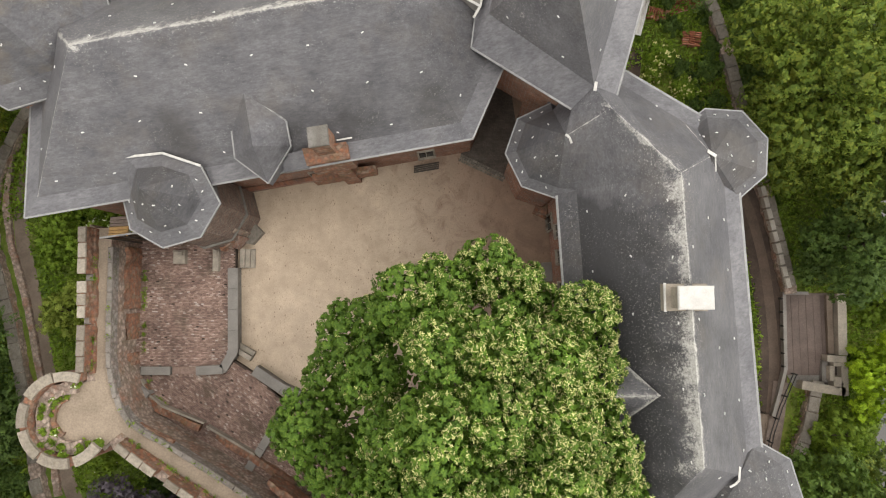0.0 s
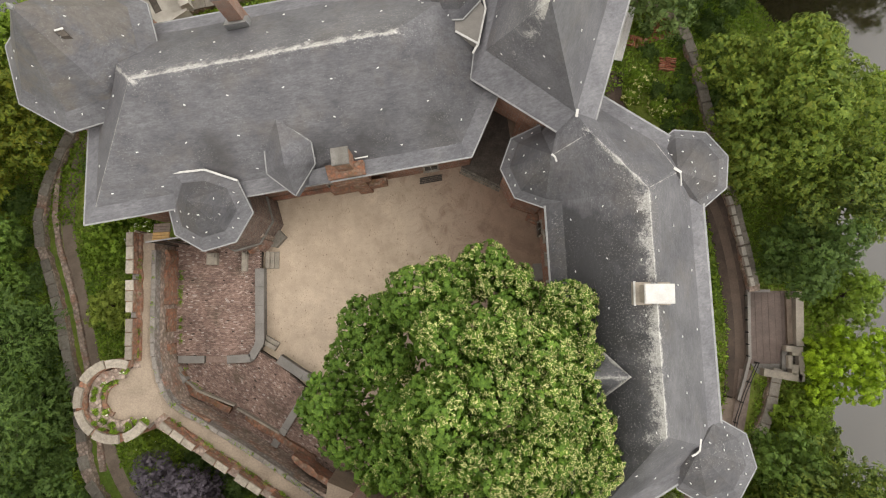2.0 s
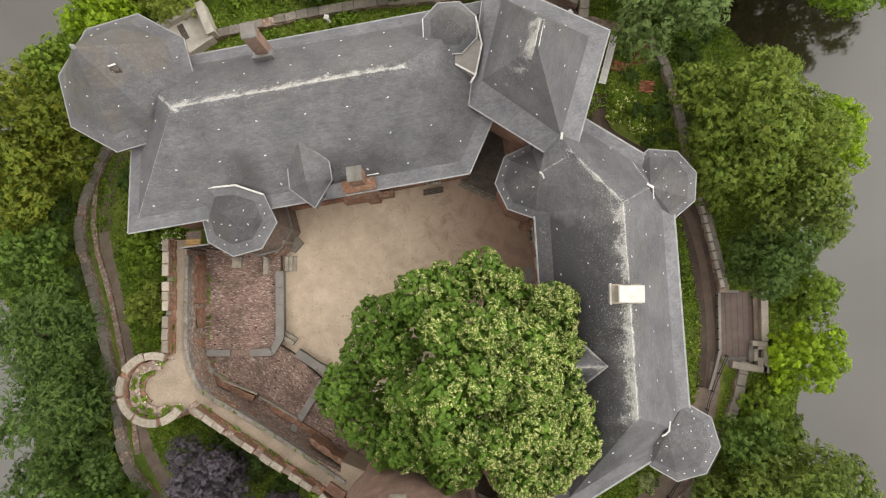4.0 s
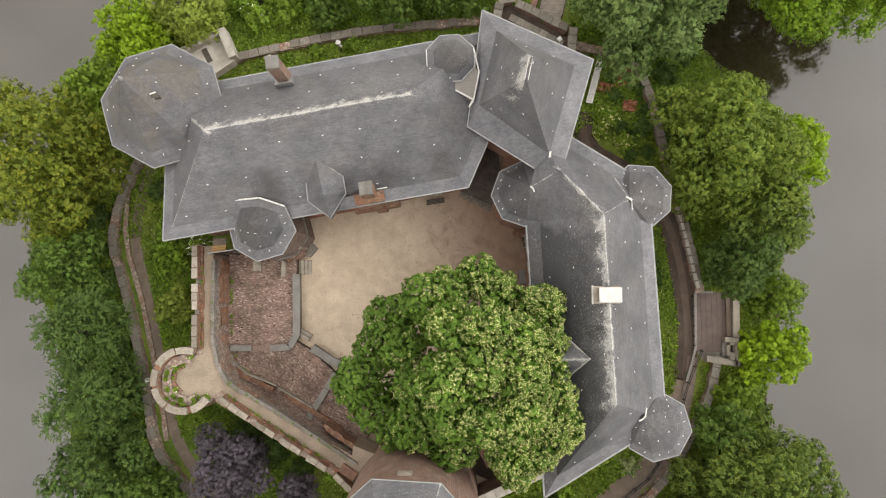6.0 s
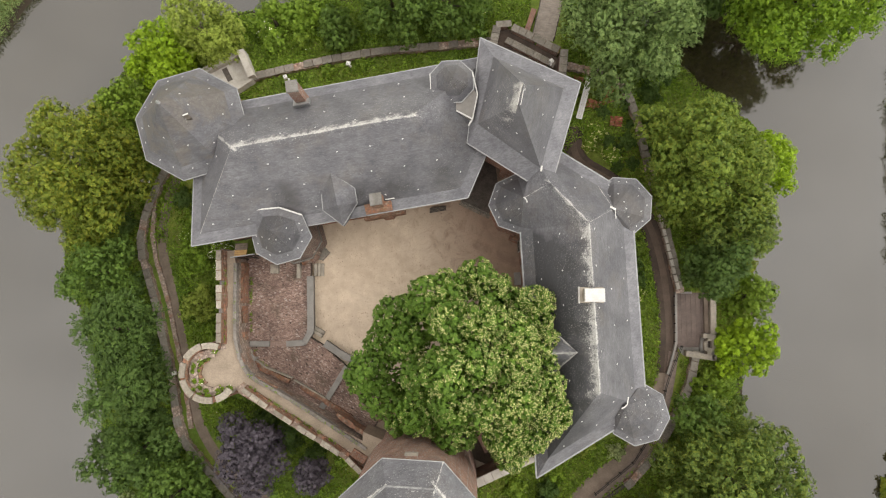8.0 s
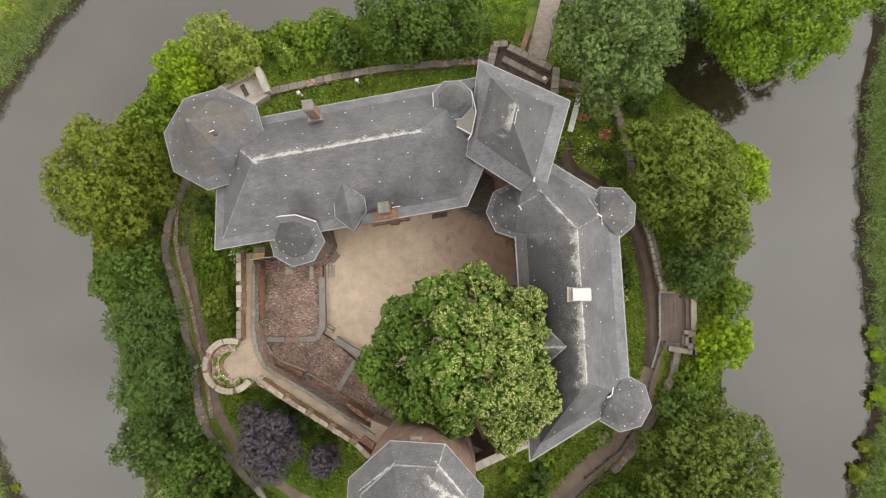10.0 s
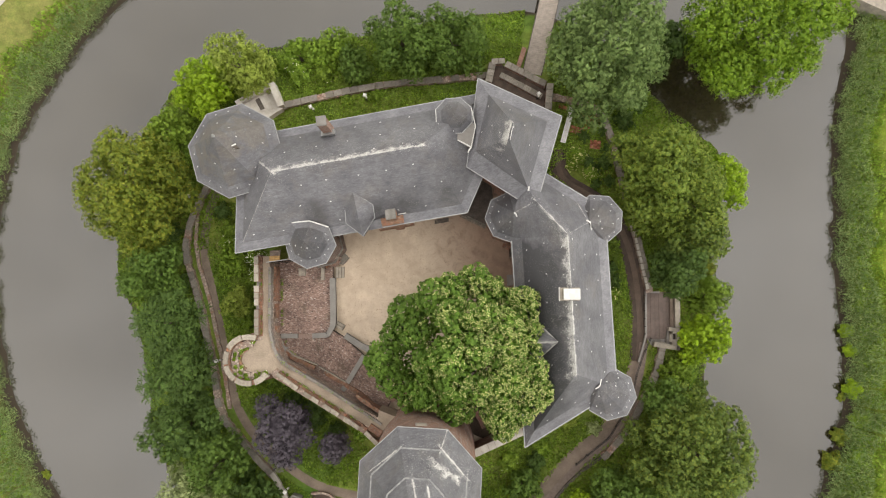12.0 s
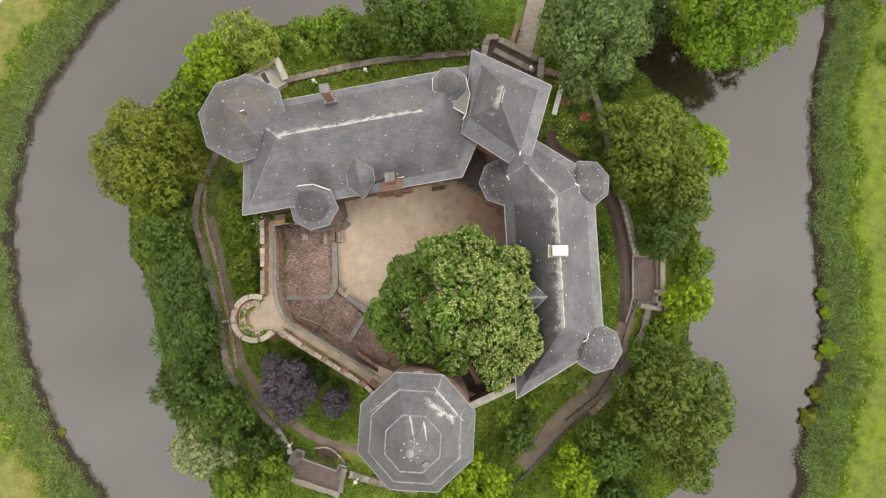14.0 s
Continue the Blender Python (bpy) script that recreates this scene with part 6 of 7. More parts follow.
# ---- trees and plants ----
def quads_mesh(name, centres, normals, sizes, rng_np, long=1.0, wide=0.36, along=None):
    """Many small leaf blades: a slightly folded rhomb for each centre."""
    k = len(centres)
    n = normals / np.linalg.norm(normals, axis=1, keepdims=True)
    ref = rng_np.normal(size=(k, 3))
    if along is not None:
        ref = np.cross(n, along) + ref * 0.25
    u = np.cross(n, ref)
    u /= np.linalg.norm(u, axis=1, keepdims=True) + 1e-9
    w = np.cross(n, u)
    sz = sizes[:, None]
    v = np.empty((k, 4, 3))
    v[:, 0] = centres - u * sz * 0.5 * long
    v[:, 1] = centres + w * sz * wide - n * sz * 0.1
    v[:, 2] = centres + u * sz * 0.5 * long
    v[:, 3] = centres - w * sz * wide - n * sz * 0.1
    m = bpy.data.meshes.new(name)
    m.vertices.add(k * 4)
    m.vertices.foreach_set("co", v.reshape(-1).astype(np.float32))
    m.loops.add(k * 4)
    m.loops.foreach_set("vertex_index", np.arange(k * 4, dtype=np.int32))
    m.polygons.add(k)
    m.polygons.foreach_set("loop_start", np.arange(0, k * 4, 4, dtype=np.int32))
    m.polygons.foreach_set("loop_total", np.full(k, 4, np.int32))
    m.update(calc_edges=True)
    return m


def limb(shape, a, b, r0, r1, sides=7):
    """A tapered branch."""
    a, b = Vector(a), Vector(b)
    q = (b - a).to_track_quat("Z", "Y")
    n = len(shape.v)
    for p, r in ((a, r0), (b, r1)):
        for i in range(sides):
            t = 2 * math.pi * i / sides
            shape.v.append(tuple(p + q @ Vector((r * math.cos(t), r * math.sin(t), 0))))
    for i in range(sides):
        j = (i + 1) % sides
        shape.f.append((n + i, n + j, n + sides + j, n + sides + i))


def tree(name, x, y, radius, top, foot, leaf, label, seed, count, size=0.4, lobes=26, squash=0.8, tight=0.34, blossom=0, pointed=0.0, heads=None, group="island trees", frond=0.0):
    """A broadleaf tree: tapered trunk, limbs, and a crown of lobes clothed in single leaves."""
    r = np.random.RandomState(seed)
    t = thing(name, label, "tree", group, at=(x, y, foot))
    height = top - foot
    ry = min(radius * squash, height * 0.5)
    mid = height - ry
    wood = Shape()
    limb(wood, (0, 0, -0.4), (0.1, 0.05, mid * 0.55), radius * 0.06 + 0.06, radius * 0.045 + 0.04, 9)
    limb(wood, (0.1, 0.05, mid * 0.55), (0.0, 0.1, mid + ry * 0.4), radius * 0.045 + 0.04, 0.05, 9)
    # lobes spread over the crown
    k = np.arange(lobes) + 0.5
    up = 1 - 1.45 * k / lobes
    ang = k * 2.39996 + r.uniform(0, 6.28)
    flat = np.sqrt(np.clip(1 - up ** 2, 0, 1))
    reach = r.uniform(0.62, 0.98, lobes)
    rim = 1 + 0.16 * np.sin(ang * 2 + r.uniform(0, 6)) + r.uniform(-0.1, 0.1, lobes)
    lc = np.stack([flat * np.cos(ang) * radius * reach * rim, flat * np.sin(ang) * radius * reach * rim, mid + up * ry * reach * (1 + pointed * np.clip(up, 0, 1))], 1)
    lc[:, :2] *= (1 - pointed * 0.5 * np.clip(up, 0, 1))[:, None]
    lr = radius * tight * r.uniform(0.75, 1.2, lobes)
    if heads:
        lc = np.array(heads) * (0.94, 0.94, 1) - (0, 0, foot)
        lobes = len(lc)
        lr = radius * tight * r.uniform(0.82, 1.18, lobes)
    girth = np.percentile(np.hypot(lc[:, 0], lc[:, 1]) + lr, 85) / radius
    if not heads:
        lc[:, :2] /= girth
        lr /= girth
        lc[:, 2] += height - np.max(lc[:, 2] + lr)
    for i in range(0, lobes, 3):
        limb(wood, (0.05, 0.05, mid * r.uniform(0.5, 0.8)), tuple(lc[i] * (0.9, 0.9, 1)), radius * 0.022 + 0.02, 0.02, 6)
    part("trunk", wood, M["bark"], t)
    # small domed clumps packed over the heads
    dome = 0.8 if heads else min(1.05, 0.36 + 0.07 * radius) * (1.15 if frond else 1.0)
    drawn = 1.0 if heads else 1 - 0.75 * dome / radius
    heads_at, girths = lc * (drawn, drawn, 1), lr * (0.88 if heads else 0.88)
    tries = int((girths ** 2).sum() * 12.6 / dome ** 2 * 2.5)
    which = r.choice(lobes, tries, p=girths ** 2 / (girths ** 2).sum())
    d = r.normal(size=(tries, 3))
    d[:, 2] += 0.5
    d /= np.linalg.norm(d, axis=1, keepdims=True)
    at = heads_at[which] + d * (girths[which] * r.uniform(0.84, 1.0, tries))[:, None]
    depth = np.linalg.norm(at[:, None] - heads_at[None], axis=2) / girths[None]
    depth[np.arange(tries), which] = 9
    at = at[(depth.min(1) > 1.14) & (d[:, 2] > -0.3)]
    _, first = np.unique(np.floor(at / (dome * 1.2) + r.rand(3)).astype(int), axis=0, return_index=True)
    at = at[first]
    lr = np.r_[girths * 0.76, dome * r.uniform(0.62, 1.12, len(at))]
    lc = np.vstack([heads_at, at])
    lobes = len(lc)
    fill = 14 * lobes
    tuft = 0.3 if heads else (0.33 + 0.011 * radius) * r.uniform(0.9, 1.15)
    tries = int((lr ** 2).sum() * 12.6 / tuft ** 2)
    which = r.choice(lobes, tries, p=lr ** 2 / (lr ** 2).sum())
    d = r.normal(size=(tries, 3))
    d[:, 2] += 0.6
    d /= np.linalg.norm(d, axis=1, keepdims=True)
    sc = lc[which] + d * (lr[which] * r.uniform(0.8, 1.08, tries))[:, None] * (1, 1, 0.95)
    # only tufts on the crown's outside are kept, not too close together
    _, first = np.unique(np.floor(sc / (tuft * 1.25)).astype(int), axis=0, return_index=True)
    sc, d, which, tries = sc[first], d[first], which[first], len(first)
    depth = np.linalg.norm(sc[:, None] - lc[None], axis=2) / lr[None]
    depth[np.arange(tries), which] = 9
    shown = depth.min(1) > 0.93
    sc, d, which = sc[shown], d[shown], which[shown]
    sprigs = len(sc)
    leaves = count - fill // 2
    own = r.choice(sprigs, leaves)
    e = r.normal(size=(leaves, 3)) + d[own] * 0.7
    e[:, 2] += 0.5
    e /= np.linalg.norm(e, axis=1, keepdims=True)
    rs = tuft * r.uniform(0.45, 0.85, sprigs)
    c = sc[own] + e * (rs[own] * r.uniform(0.5, 1.0, leaves))[:, None]
    nrm = e * 0.15 + d[own] + r.normal(0, 0.28, e.shape) + (0, 0, 0.15)
    if frond:
        # feathery sprays that reach outwards and droop at the tips
        ray = d[own] * (1, 1, 0.35) + (0, 0, 0.25) + r.normal(0, 0.25, e.shape)[own % len(own)]
        ray /= np.linalg.norm(ray, axis=1, keepdims=True)
        q = r.rand(leaves)
        side = np.cross(ray, (0, 0, 1.0))
        side /= np.linalg.norm(side, axis=1, keepdims=True) + 1e-9
        c = sc[own] + ray * (q * frond)[:, None] + side * (r.uniform(-1, 1, leaves) * (1.05 - q) * 0.26 * frond)[:, None] - (0, 0, 1) * (q ** 2 * 0.25 * frond)[:, None]
        e = ray + side * r.uniform(-0.6, 0.6, (leaves, 1))
        nrm = d[own] * 0.5 + r.normal(0, 0.3, e.shape) + (0, 0, 0.7)
    # inner leaves, which fill each clump and keep the light out of its heart
    inner = np.repeat(np.arange(lobes), 14)
    g = r.normal(size=(fill, 3))
    g /= np.linalg.norm(g, axis=1, keepdims=True)
    c, nrm = np.vstack([c, lc[inner] + g * (lr[inner] * r.uniform(0.15, 0.6, fill))[:, None]]), np.vstack([nrm, g + r.normal(0, 0.3, g.shape)])
    # lower boughs between the heads
    under = int(radius ** 2 * (26 if heads else 16))
    i, j, q = r.choice(len(heads_at), under), r.choice(len(heads_at), under), r.rand(under, 1)
    low = heads_at[i] * q + heads_at[j] * (1 - q) + r.normal(0, 0.3, (under, 3))
    low[:, 2] = np.minimum(heads_at[i, 2], heads_at[j, 2]) * 0.5 + low[:, 2] * 0.5 - girths[i] * r.uniform(0.5, 1.1, under)
    c, nrm = np.vstack([c, low]), np.vstack([nrm, r.normal(0, 0.45, (under, 3)) + (0, 0, 1)])
    out = r.normal(size=c.shape)
    out[:leaves] = e
    sizes = np.r_[size * r.uniform(0.65, 1.3, leaves), lr[inner] * r.uniform(0.45, 0.75, fill), r.uniform(0.45, 0.8, under)]
    okay = c[:, 2] > 0.25
    part("crown", quads_mesh("crown", c[okay], nrm[okay], sizes[okay], r, 1.25, 0.26 if frond else 0.3, out[okay]), LEAF[leaf], t)
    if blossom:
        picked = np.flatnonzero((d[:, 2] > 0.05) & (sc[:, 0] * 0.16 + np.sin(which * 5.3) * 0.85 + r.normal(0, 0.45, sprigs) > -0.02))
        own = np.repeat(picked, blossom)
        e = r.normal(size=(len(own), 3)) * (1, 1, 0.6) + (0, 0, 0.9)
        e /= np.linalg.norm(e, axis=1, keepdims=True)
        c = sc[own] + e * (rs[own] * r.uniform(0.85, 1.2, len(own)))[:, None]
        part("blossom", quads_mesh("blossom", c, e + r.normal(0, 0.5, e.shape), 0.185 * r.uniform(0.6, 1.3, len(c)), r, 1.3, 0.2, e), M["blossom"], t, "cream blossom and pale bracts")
    return t


# the heads of the linden's limbs, out from its trunk
HEADS = [(-1.3, 8.5, 11), (-3.6, 7.4, 12), (1.9, 9.6, 10), (4.4, 7.9, 10), (-7.4, 5.2, 9), (-9.1, 1.9, 8), (-6.0, 2.5, 11), (-1.0, 4.8, 15), (2.6, 5.1, 16), (8.2, 6.6, 11), (5.0, 3.6, 15), (8.6, 3.4, 11), (-10.9, -1.2, 9), (-9.1, -4.1, 8), (-4.5, -1.1, 13), (-1.5, 0.0, 16.3), (1.6, 0.9, 16), (5.5, 0.3, 15), (8.8, 0.4, 11), (-6.9, -6.5, 8), (-4.4, -5.2, 11), (-0.8, -3.1, 15), (2.1, -4.0, 15), (5.4, -3.0, 15), (8.8, -2.4, 12), (9.6, -5.0, 11), (-0.8, -7.5, 10), (4.7, -7.6, 12), (7.8, -7.5, 11), (5.5, -10.3, 9)]
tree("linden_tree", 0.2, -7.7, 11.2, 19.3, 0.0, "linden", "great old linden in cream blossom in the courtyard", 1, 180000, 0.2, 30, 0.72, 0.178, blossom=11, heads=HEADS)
TREES = [
    # x, y, radius, top, leaf, label, count, size, lobes, squash, pointed
    (-46.8, 14.6, 9.5, 11.0, "gold", "broad golden-green maple at the water's edge", 26000, 0.42, 40, 0.8, 0),
    (-44.0, 2.4, 5.3, 6.5, "moss", "olive-green tree beside the outer wall", 9000, 0.36, 20, 0.9, 0),
    (-41.5, -4.6, 5.3, 7.5, "deep", "dark yew tree above the moat", 11000, 0.36, 22, 0.9, 0),
    (-40.2, -11.6, 5.4, 9.0, "deep", "dense dark yew-like tree by the wall", 13000, 0.34, 26, 1.0, 0.3),
    (-39.8, -19.6, 5.4, 7.0, "deep", "dark green tree at the water", 11000, 0.36, 22, 0.9, 0),
    (-38.6, -29.4, 5.6, 4.0, "pale", "pale silvery willow hanging over the moat", 9000, 0.4, 22, 0.8, 0),
    (-34.6, -24.7, 5.2, 5.5, "moss", "mid green tree inside the bend of the wall", 9000, 0.34, 20, 0.9, 0),
    (-30.2, -34.7, 6.3, 5.5, "fresh", "fresh green tree beside the south platform", 13000, 0.38, 26, 0.85, 0),
    (-29.3, -28.9, 3.6, 3.6, "deep", "dark green tree beside the south platform", 6000, 0.34, 18, 0.9, 0),
    (-25.0, -19.9, 5.5, 6.0, "purple", "purple-leaved plum tree on the lawn", 13000, 0.3, 26, 0.85, 0),
]
TREES += [
    (-17.8, -22.2, 2.6, 3.6, "purple", "small purple-leaved tree near the curtain wall", 4500, 0.28, 14, 0.9, 0),
    (-33.0, 33.8, 6.0, 4.2, "willow", "light yellowish-green tree on the north bank", 11000, 0.36, 24, 0.8, 0),
    (-38.6, 30.6, 5.0, 4.0, "bright", "bright round tree beside the shelter", 11000, 0.36, 24, 0.85, 0),
    (-44.0, 24.2, 4.2, 3.0, "fresh", "bright green bushy tree on the bank", 8000, 0.36, 20, 0.85, 0),
    (-24.8, 36.2, 4.4, 0.2, "herb", "fresh green scrubby tree on the north slope", 7000, 0.34, 18, 0.7, 0),
    (-15.9, 34.4, 3.3, 1.6, "moss", "small mid-green tree behind the north wall", 6500, 0.34, 18, 0.8, 0),
    (-19.4, 37.4, 4.2, -0.3, "herb", "low spreading yellow-green scrub tree on the north slope", 7500, 0.34, 18, 0.75, 0),
    (-8.6, 37.2, 6.2, 5.5, "moss", "dark green tree above the north wall", 11000, 0.36, 24, 0.85, 0),
    (-1.3, 37.2, 5.9, 5.0, "moss", "dark rounded tree above the north wall", 11000, 0.36, 24, 0.85, 0),
    (21.3, 34.6, 10.2, 13.0, "grey", "large grey-green sycamore by the footbridge", 27000, 0.42, 44, 0.8, 0),
    (41.6, 36.4, 11.4, 13.5, "lime", "large lime-green tree leaning over the moat", 29000, 0.42, 46, 0.8, 0),
]
TREES += [
    # the next tree is added: it fills a gap of dark reflecting water
    (31.0, 37.5, 4.4, 3.0, "deep", "dark green tree added in the dark gap between two large ones", 10000, 0.38, 22, 0.9, 0),
    (29.1, 15.2, 9.3, 12.5, "sage", "big yellowish-green cypress east of the garden", 34000, 0.42, 42, 0.85, 0),
    (37.8, 15.8, 5.0, 5.5, "bright", "bright green tree at the east bank", 10000, 0.36, 22, 0.9, 0),
    (33.2, 7.4, 5.0, 8.5, "olive", "olive-green conifer on the east bank", 10000, 0.36, 22, 0.95, 0.2),
    (30.9, 3.4, 4.6, 8.5, "deep", "dark conifer beside the east wall", 11000, 0.34, 24, 1.1, 0.5),
    (35.3, -6.7, 4.3, 3.6, "bright", "vivid yellow-green tree by the east platform", 11500, 0.34, 24, 0.85, 0),
    (36.8, -0.6, 3.6, 1.5, "fresh", "green bushy tree behind the platform", 7000, 0.32, 18, 0.8, 0),
    (31.6, -11.8, 2.9, 0.8, "fresh", "small green tree beside the platform wall", 5000, 0.3, 16, 0.85, 0),
    (31.0, -21.6, 9.2, 11.0, "olive", "large spreading oak on the south-east bank", 25000, 0.42, 42, 0.8, 0),
    (28.6, -15.6, 3.9, 4.5, "moss", "mid-green tree against the outer wall", 6000, 0.34, 16, 0.9, 0),
]
TREES += [
    (22.4, -28.4, 5.5, 6.0, "moss", "mid-green tree by the lower path", 11000, 0.36, 24, 0.85, 0),
    (17.6, -32.0, 4.6, 5.0, "bright", "bright green tree by the lower path", 11500, 0.36, 24, 0.85, 0),
    (8.9, -27.9, 2.9, 1.5, "moss", "small round green tree on the south lawn", 5500, 0.3, 16, 0.9, 0),
    (3.4, -35.0, 5.8, 5.0, "bright", "yellow-green tree below the keep", 13000, 0.36, 26, 0.85, 0),
    (33.6, -29.4, 5.6, 7.0, "olive", "olive-green tree on the south-east bank", 11000, 0.38, 24, 0.85, 0),
    (24.0, -37.0, 5.0, 4.0, "deep", "dark green tree at the south bank", 9000, 0.38, 22, 0.85, 0),
    (-33.4, -1.8, 2.7, 1.2, "willow", "small yellowish-green tree on the grass strip", 4500, 0.28, 16, 0.9, 0),
    (-34.0, 4.6, 3.0, 0.8, "herb", "dense green bush beside the curtain wall", 5000, 0.28, 16, 0.8, 0),
]
for n, (x, y, rad, top, leaf, label, count, size, lobes, squash, pointed) in enumerate(TREES):
    foot = float(land_height(np.array([[x, y]]))[0])
    feathery = "yew" in label
    tree("tree", x, y, rad, top, foot - 0.1, leaf, label, 20 + n, int(count * 1.65), size * 0.5, max(9, int(lobes * 0.42)), squash, 0.43 if leaf == "purple" else 0.335, 0, pointed, frond=0.9 if feathery else 0.0)


def bush(x, y, r, h, leaf, label, seed, foot=GROUND, flowers=0, count=None):
    rn = np.random.RandomState(seed)
    ob = thing("bush", label, "bush", "bushes along the walls", at=(x, y, foot))
    k = count or int(1300 * r)
    d = rn.normal(size=(k, 3))
    d[:, 2] = np.abs(d[:, 2])
    d /= np.linalg.norm(d, axis=1, keepdims=True)
    lump = 0.8 + 0.3 * np.sin(d[:, 0] * 6 + seed) * np.cos(d[:, 1] * 5 + seed * 2)
    c = d * lump[:, None] * (r, r, h) * (rn.rand(k, 1) ** 0.3)
    part("leaves", quads_mesh("leaves", c, d + rn.normal(0, 0.5, (k, 3)), 0.27 * rn.uniform(0.6, 1.3, k), rn), LEAF[leaf], ob)
    if flowers:
        c = d[:flowers] * lump[:flowers, None] * (r, r, h) * 1.04
        cream = "cream" in label or "flowering" in label
        if cream:
            c = np.repeat(c[: flowers // 5], 5, 0) + rn.normal(0, 0.1, (flowers // 5 * 5, 3))
        part("flowers", quads_mesh("flowers", c, rn.normal(size=c.shape) + (0, 0, 2), (0.2 if cream else 0.15) * rn.uniform(0.6, 1.4, len(c)), rn), M["blossom" if cream else "white_flower"], ob, "cream flower heads" if cream else "small white flower heads")["kind"] = "stuff"


BUSHES = [
    (-24.7, -16.5, 1.9, 2.6, "deep", "dark green shrub in the shade of the curtain wall", 0),
    (-21.8, -18.4, 2.3, 2.6, "deep", "dark green shrub in the shade of the curtain wall", 0),
    (-18.4, -20.9, 1.9, 2.6, "deep", "dark green shrub in the shade of the curtain wall", 0),
    (-20.5, -16.5, 1.7, 2.6, "deep", "dark green shrub in the shade of the curtain wall", 0),
    (-31.0, 5.2, 1.6, 2.6, "herb", "elder bush in white flower below the hall", 220),
    (-30.6, 2.6, 1.4, 2.2, "herb", "green shrub in white flower by the wall", 160),
    (-32.2, 8.0, 1.8, 2.2, "herb", "green shrub below the hall corner", 0),
    (-31.6, -2.5, 1.3, 1.6, "fresh", "green shrub at the wall foot", 0),
    (-34.8, 9.4, 1.8, 2.0, "fresh", "green shrub on the grass strip below the hall", 0),
    (-36.2, 12.2, 1.7, 2.0, "deep", "dark green shrub on the grass strip below the hall", 0),
    (-35.6, 7.4, 1.4, 1.6, "herb", "leafy shrub with a few white flowers", 40),
    (-31.9, -4.8, 1.2, 1.6, "herb", "green shrub at the wall foot", 0),
    (-30.6, -14.3, 1.7, 1.6, "fresh", "green shrub below the bastion", 10),
    (-33.5, -8.8, 1.3, 1.8, "bright", "bright green shrub beside the bastion", 12),
    (-25.0, 34.0, 2.0, 2.4, "herb", "shrub with white flowers on the north slope", 40),
    (-21.0, 33.4, 1.8, 2.0, "fresh", "green shrub behind the north wall", 10),
]
BUSHES += [
    (2.5, 36.4, 1.8, 2.0, "herb", "shrub with white flowers behind the gate yard", 40),
    (-13.0, 30.2, 1.3, 1.2, "herb", "low shrub on the north lawn", 0),
    (-17.5, 29.5, 1.2, 1.3, "fresh", "low shrub on the north lawn", 0),
    (18.0, 20.6, 1.5, 1.4, "herb", "cream-flowered shrub in the garden", 170),
    (20.0, 17.8, 1.5, 1.4, "herb", "cream-flowered shrub by the garden path", 170),
    (17.0, 19.0, 1.0, 1.0, "fresh", "small flowering shrub in the garden", 90),
    (22.0, 19.5, 1.6, 1.6, "deep", "dark green shrub in the garden", 0),
    (22.6, -0.5, 1.3, 1.3, "herb", "cream-flowered shrub at the wing's foot", 90),
    (22.4, 3.6, 1.4, 1.5, "deep", "dark green shrub at the wing's foot", 0),
    (22.8, 1.5, 1.4, 1.4, "deep", "dark green shrub below the wing", 0),
    (11.8, -22.6, 1.7, 1.6, "herb", "green shrub below the south wall", 0),
    (7.0, -24.8, 1.8, 1.6, "fresh", "overgrown shrub below the south wall", 5),
]
BUSHES += [
    (11.0, -24.8, 1.9, 1.9, "deep", "dark green shrub on the south lawn", 0),
    (15.8, -18.6, 2.2, 1.5, "willow", "yellowish-green shrub at the turret's foot", 0),
    (19.6, -20.0, 1.4, 1.0, "pale", "pale grassy clump by the path", 0),
    (-14.6, -20.6, 1.7, 2.4, "herb", "green shrub at the foot of the curtain wall", 8),
    (-12.6, -24.6, 1.6, 1.5, "herb", "green shrub below the keep", 0),
    (36.2, -14.6, 1.6, 1.6, "olive", "twiggy shrub on the bank", 0),
    (38.2, 3.4, 1.7, 1.8, "gold", "yellowing shrub on the bank", 0),
    (-47.5, -1.0, 2.2, 2.4, "fresh", "bright shrub at the bank", 0),
    (-44.5, -25.0, 1.7, 2.0, "fresh", "bright shrub with white flowers at the water", 12),
]
for n, (x, y, r, h, leaf, label, fl) in enumerate(BUSHES):
    bush(x, y, r, h, leaf, label, 300 + n, float(land_height(np.array([[x, y]]))[0]) - 0.05, fl)
# Dark shrubs added to stand for the trees' shade on this strip of ground.
for n, (x, y, r) in enumerate(((25.8, 18.6, 1.9), (25.3, 22.4, 2.0), (25.0, 26.0, 2.0), (27.0, 10.4, 1.5), (27.6, 13.2, 1.7), (27.0, 28.6, 2.2), (23.6, 29.6, 2.0), (20.4, 31.0, 1.8))):
    bush(x, y, r, 1.6, "deep", "dark green shrub added to deepen the shade under the great trees", 400 + n, float(land_height(np.array([[x, y]]))[0]) - 0.05)
for n, (x, y, r) in enumerate(((18.9, 23.6, 1.2), (22.2, 24.4, 1.2), (19.6, 19.6, 1.3), (22.6, 21.6, 1.3), (22.6, 16.6, 1.2), (20.6, 16.2, 1.0), (18.6, 25.8, 0.9), (20.4, 18.2, 1.1))):
    bush(x, y, r, 0.9, "deep", "dark green low shrub in the walled garden", 450 + n, GROUND - 0.05)
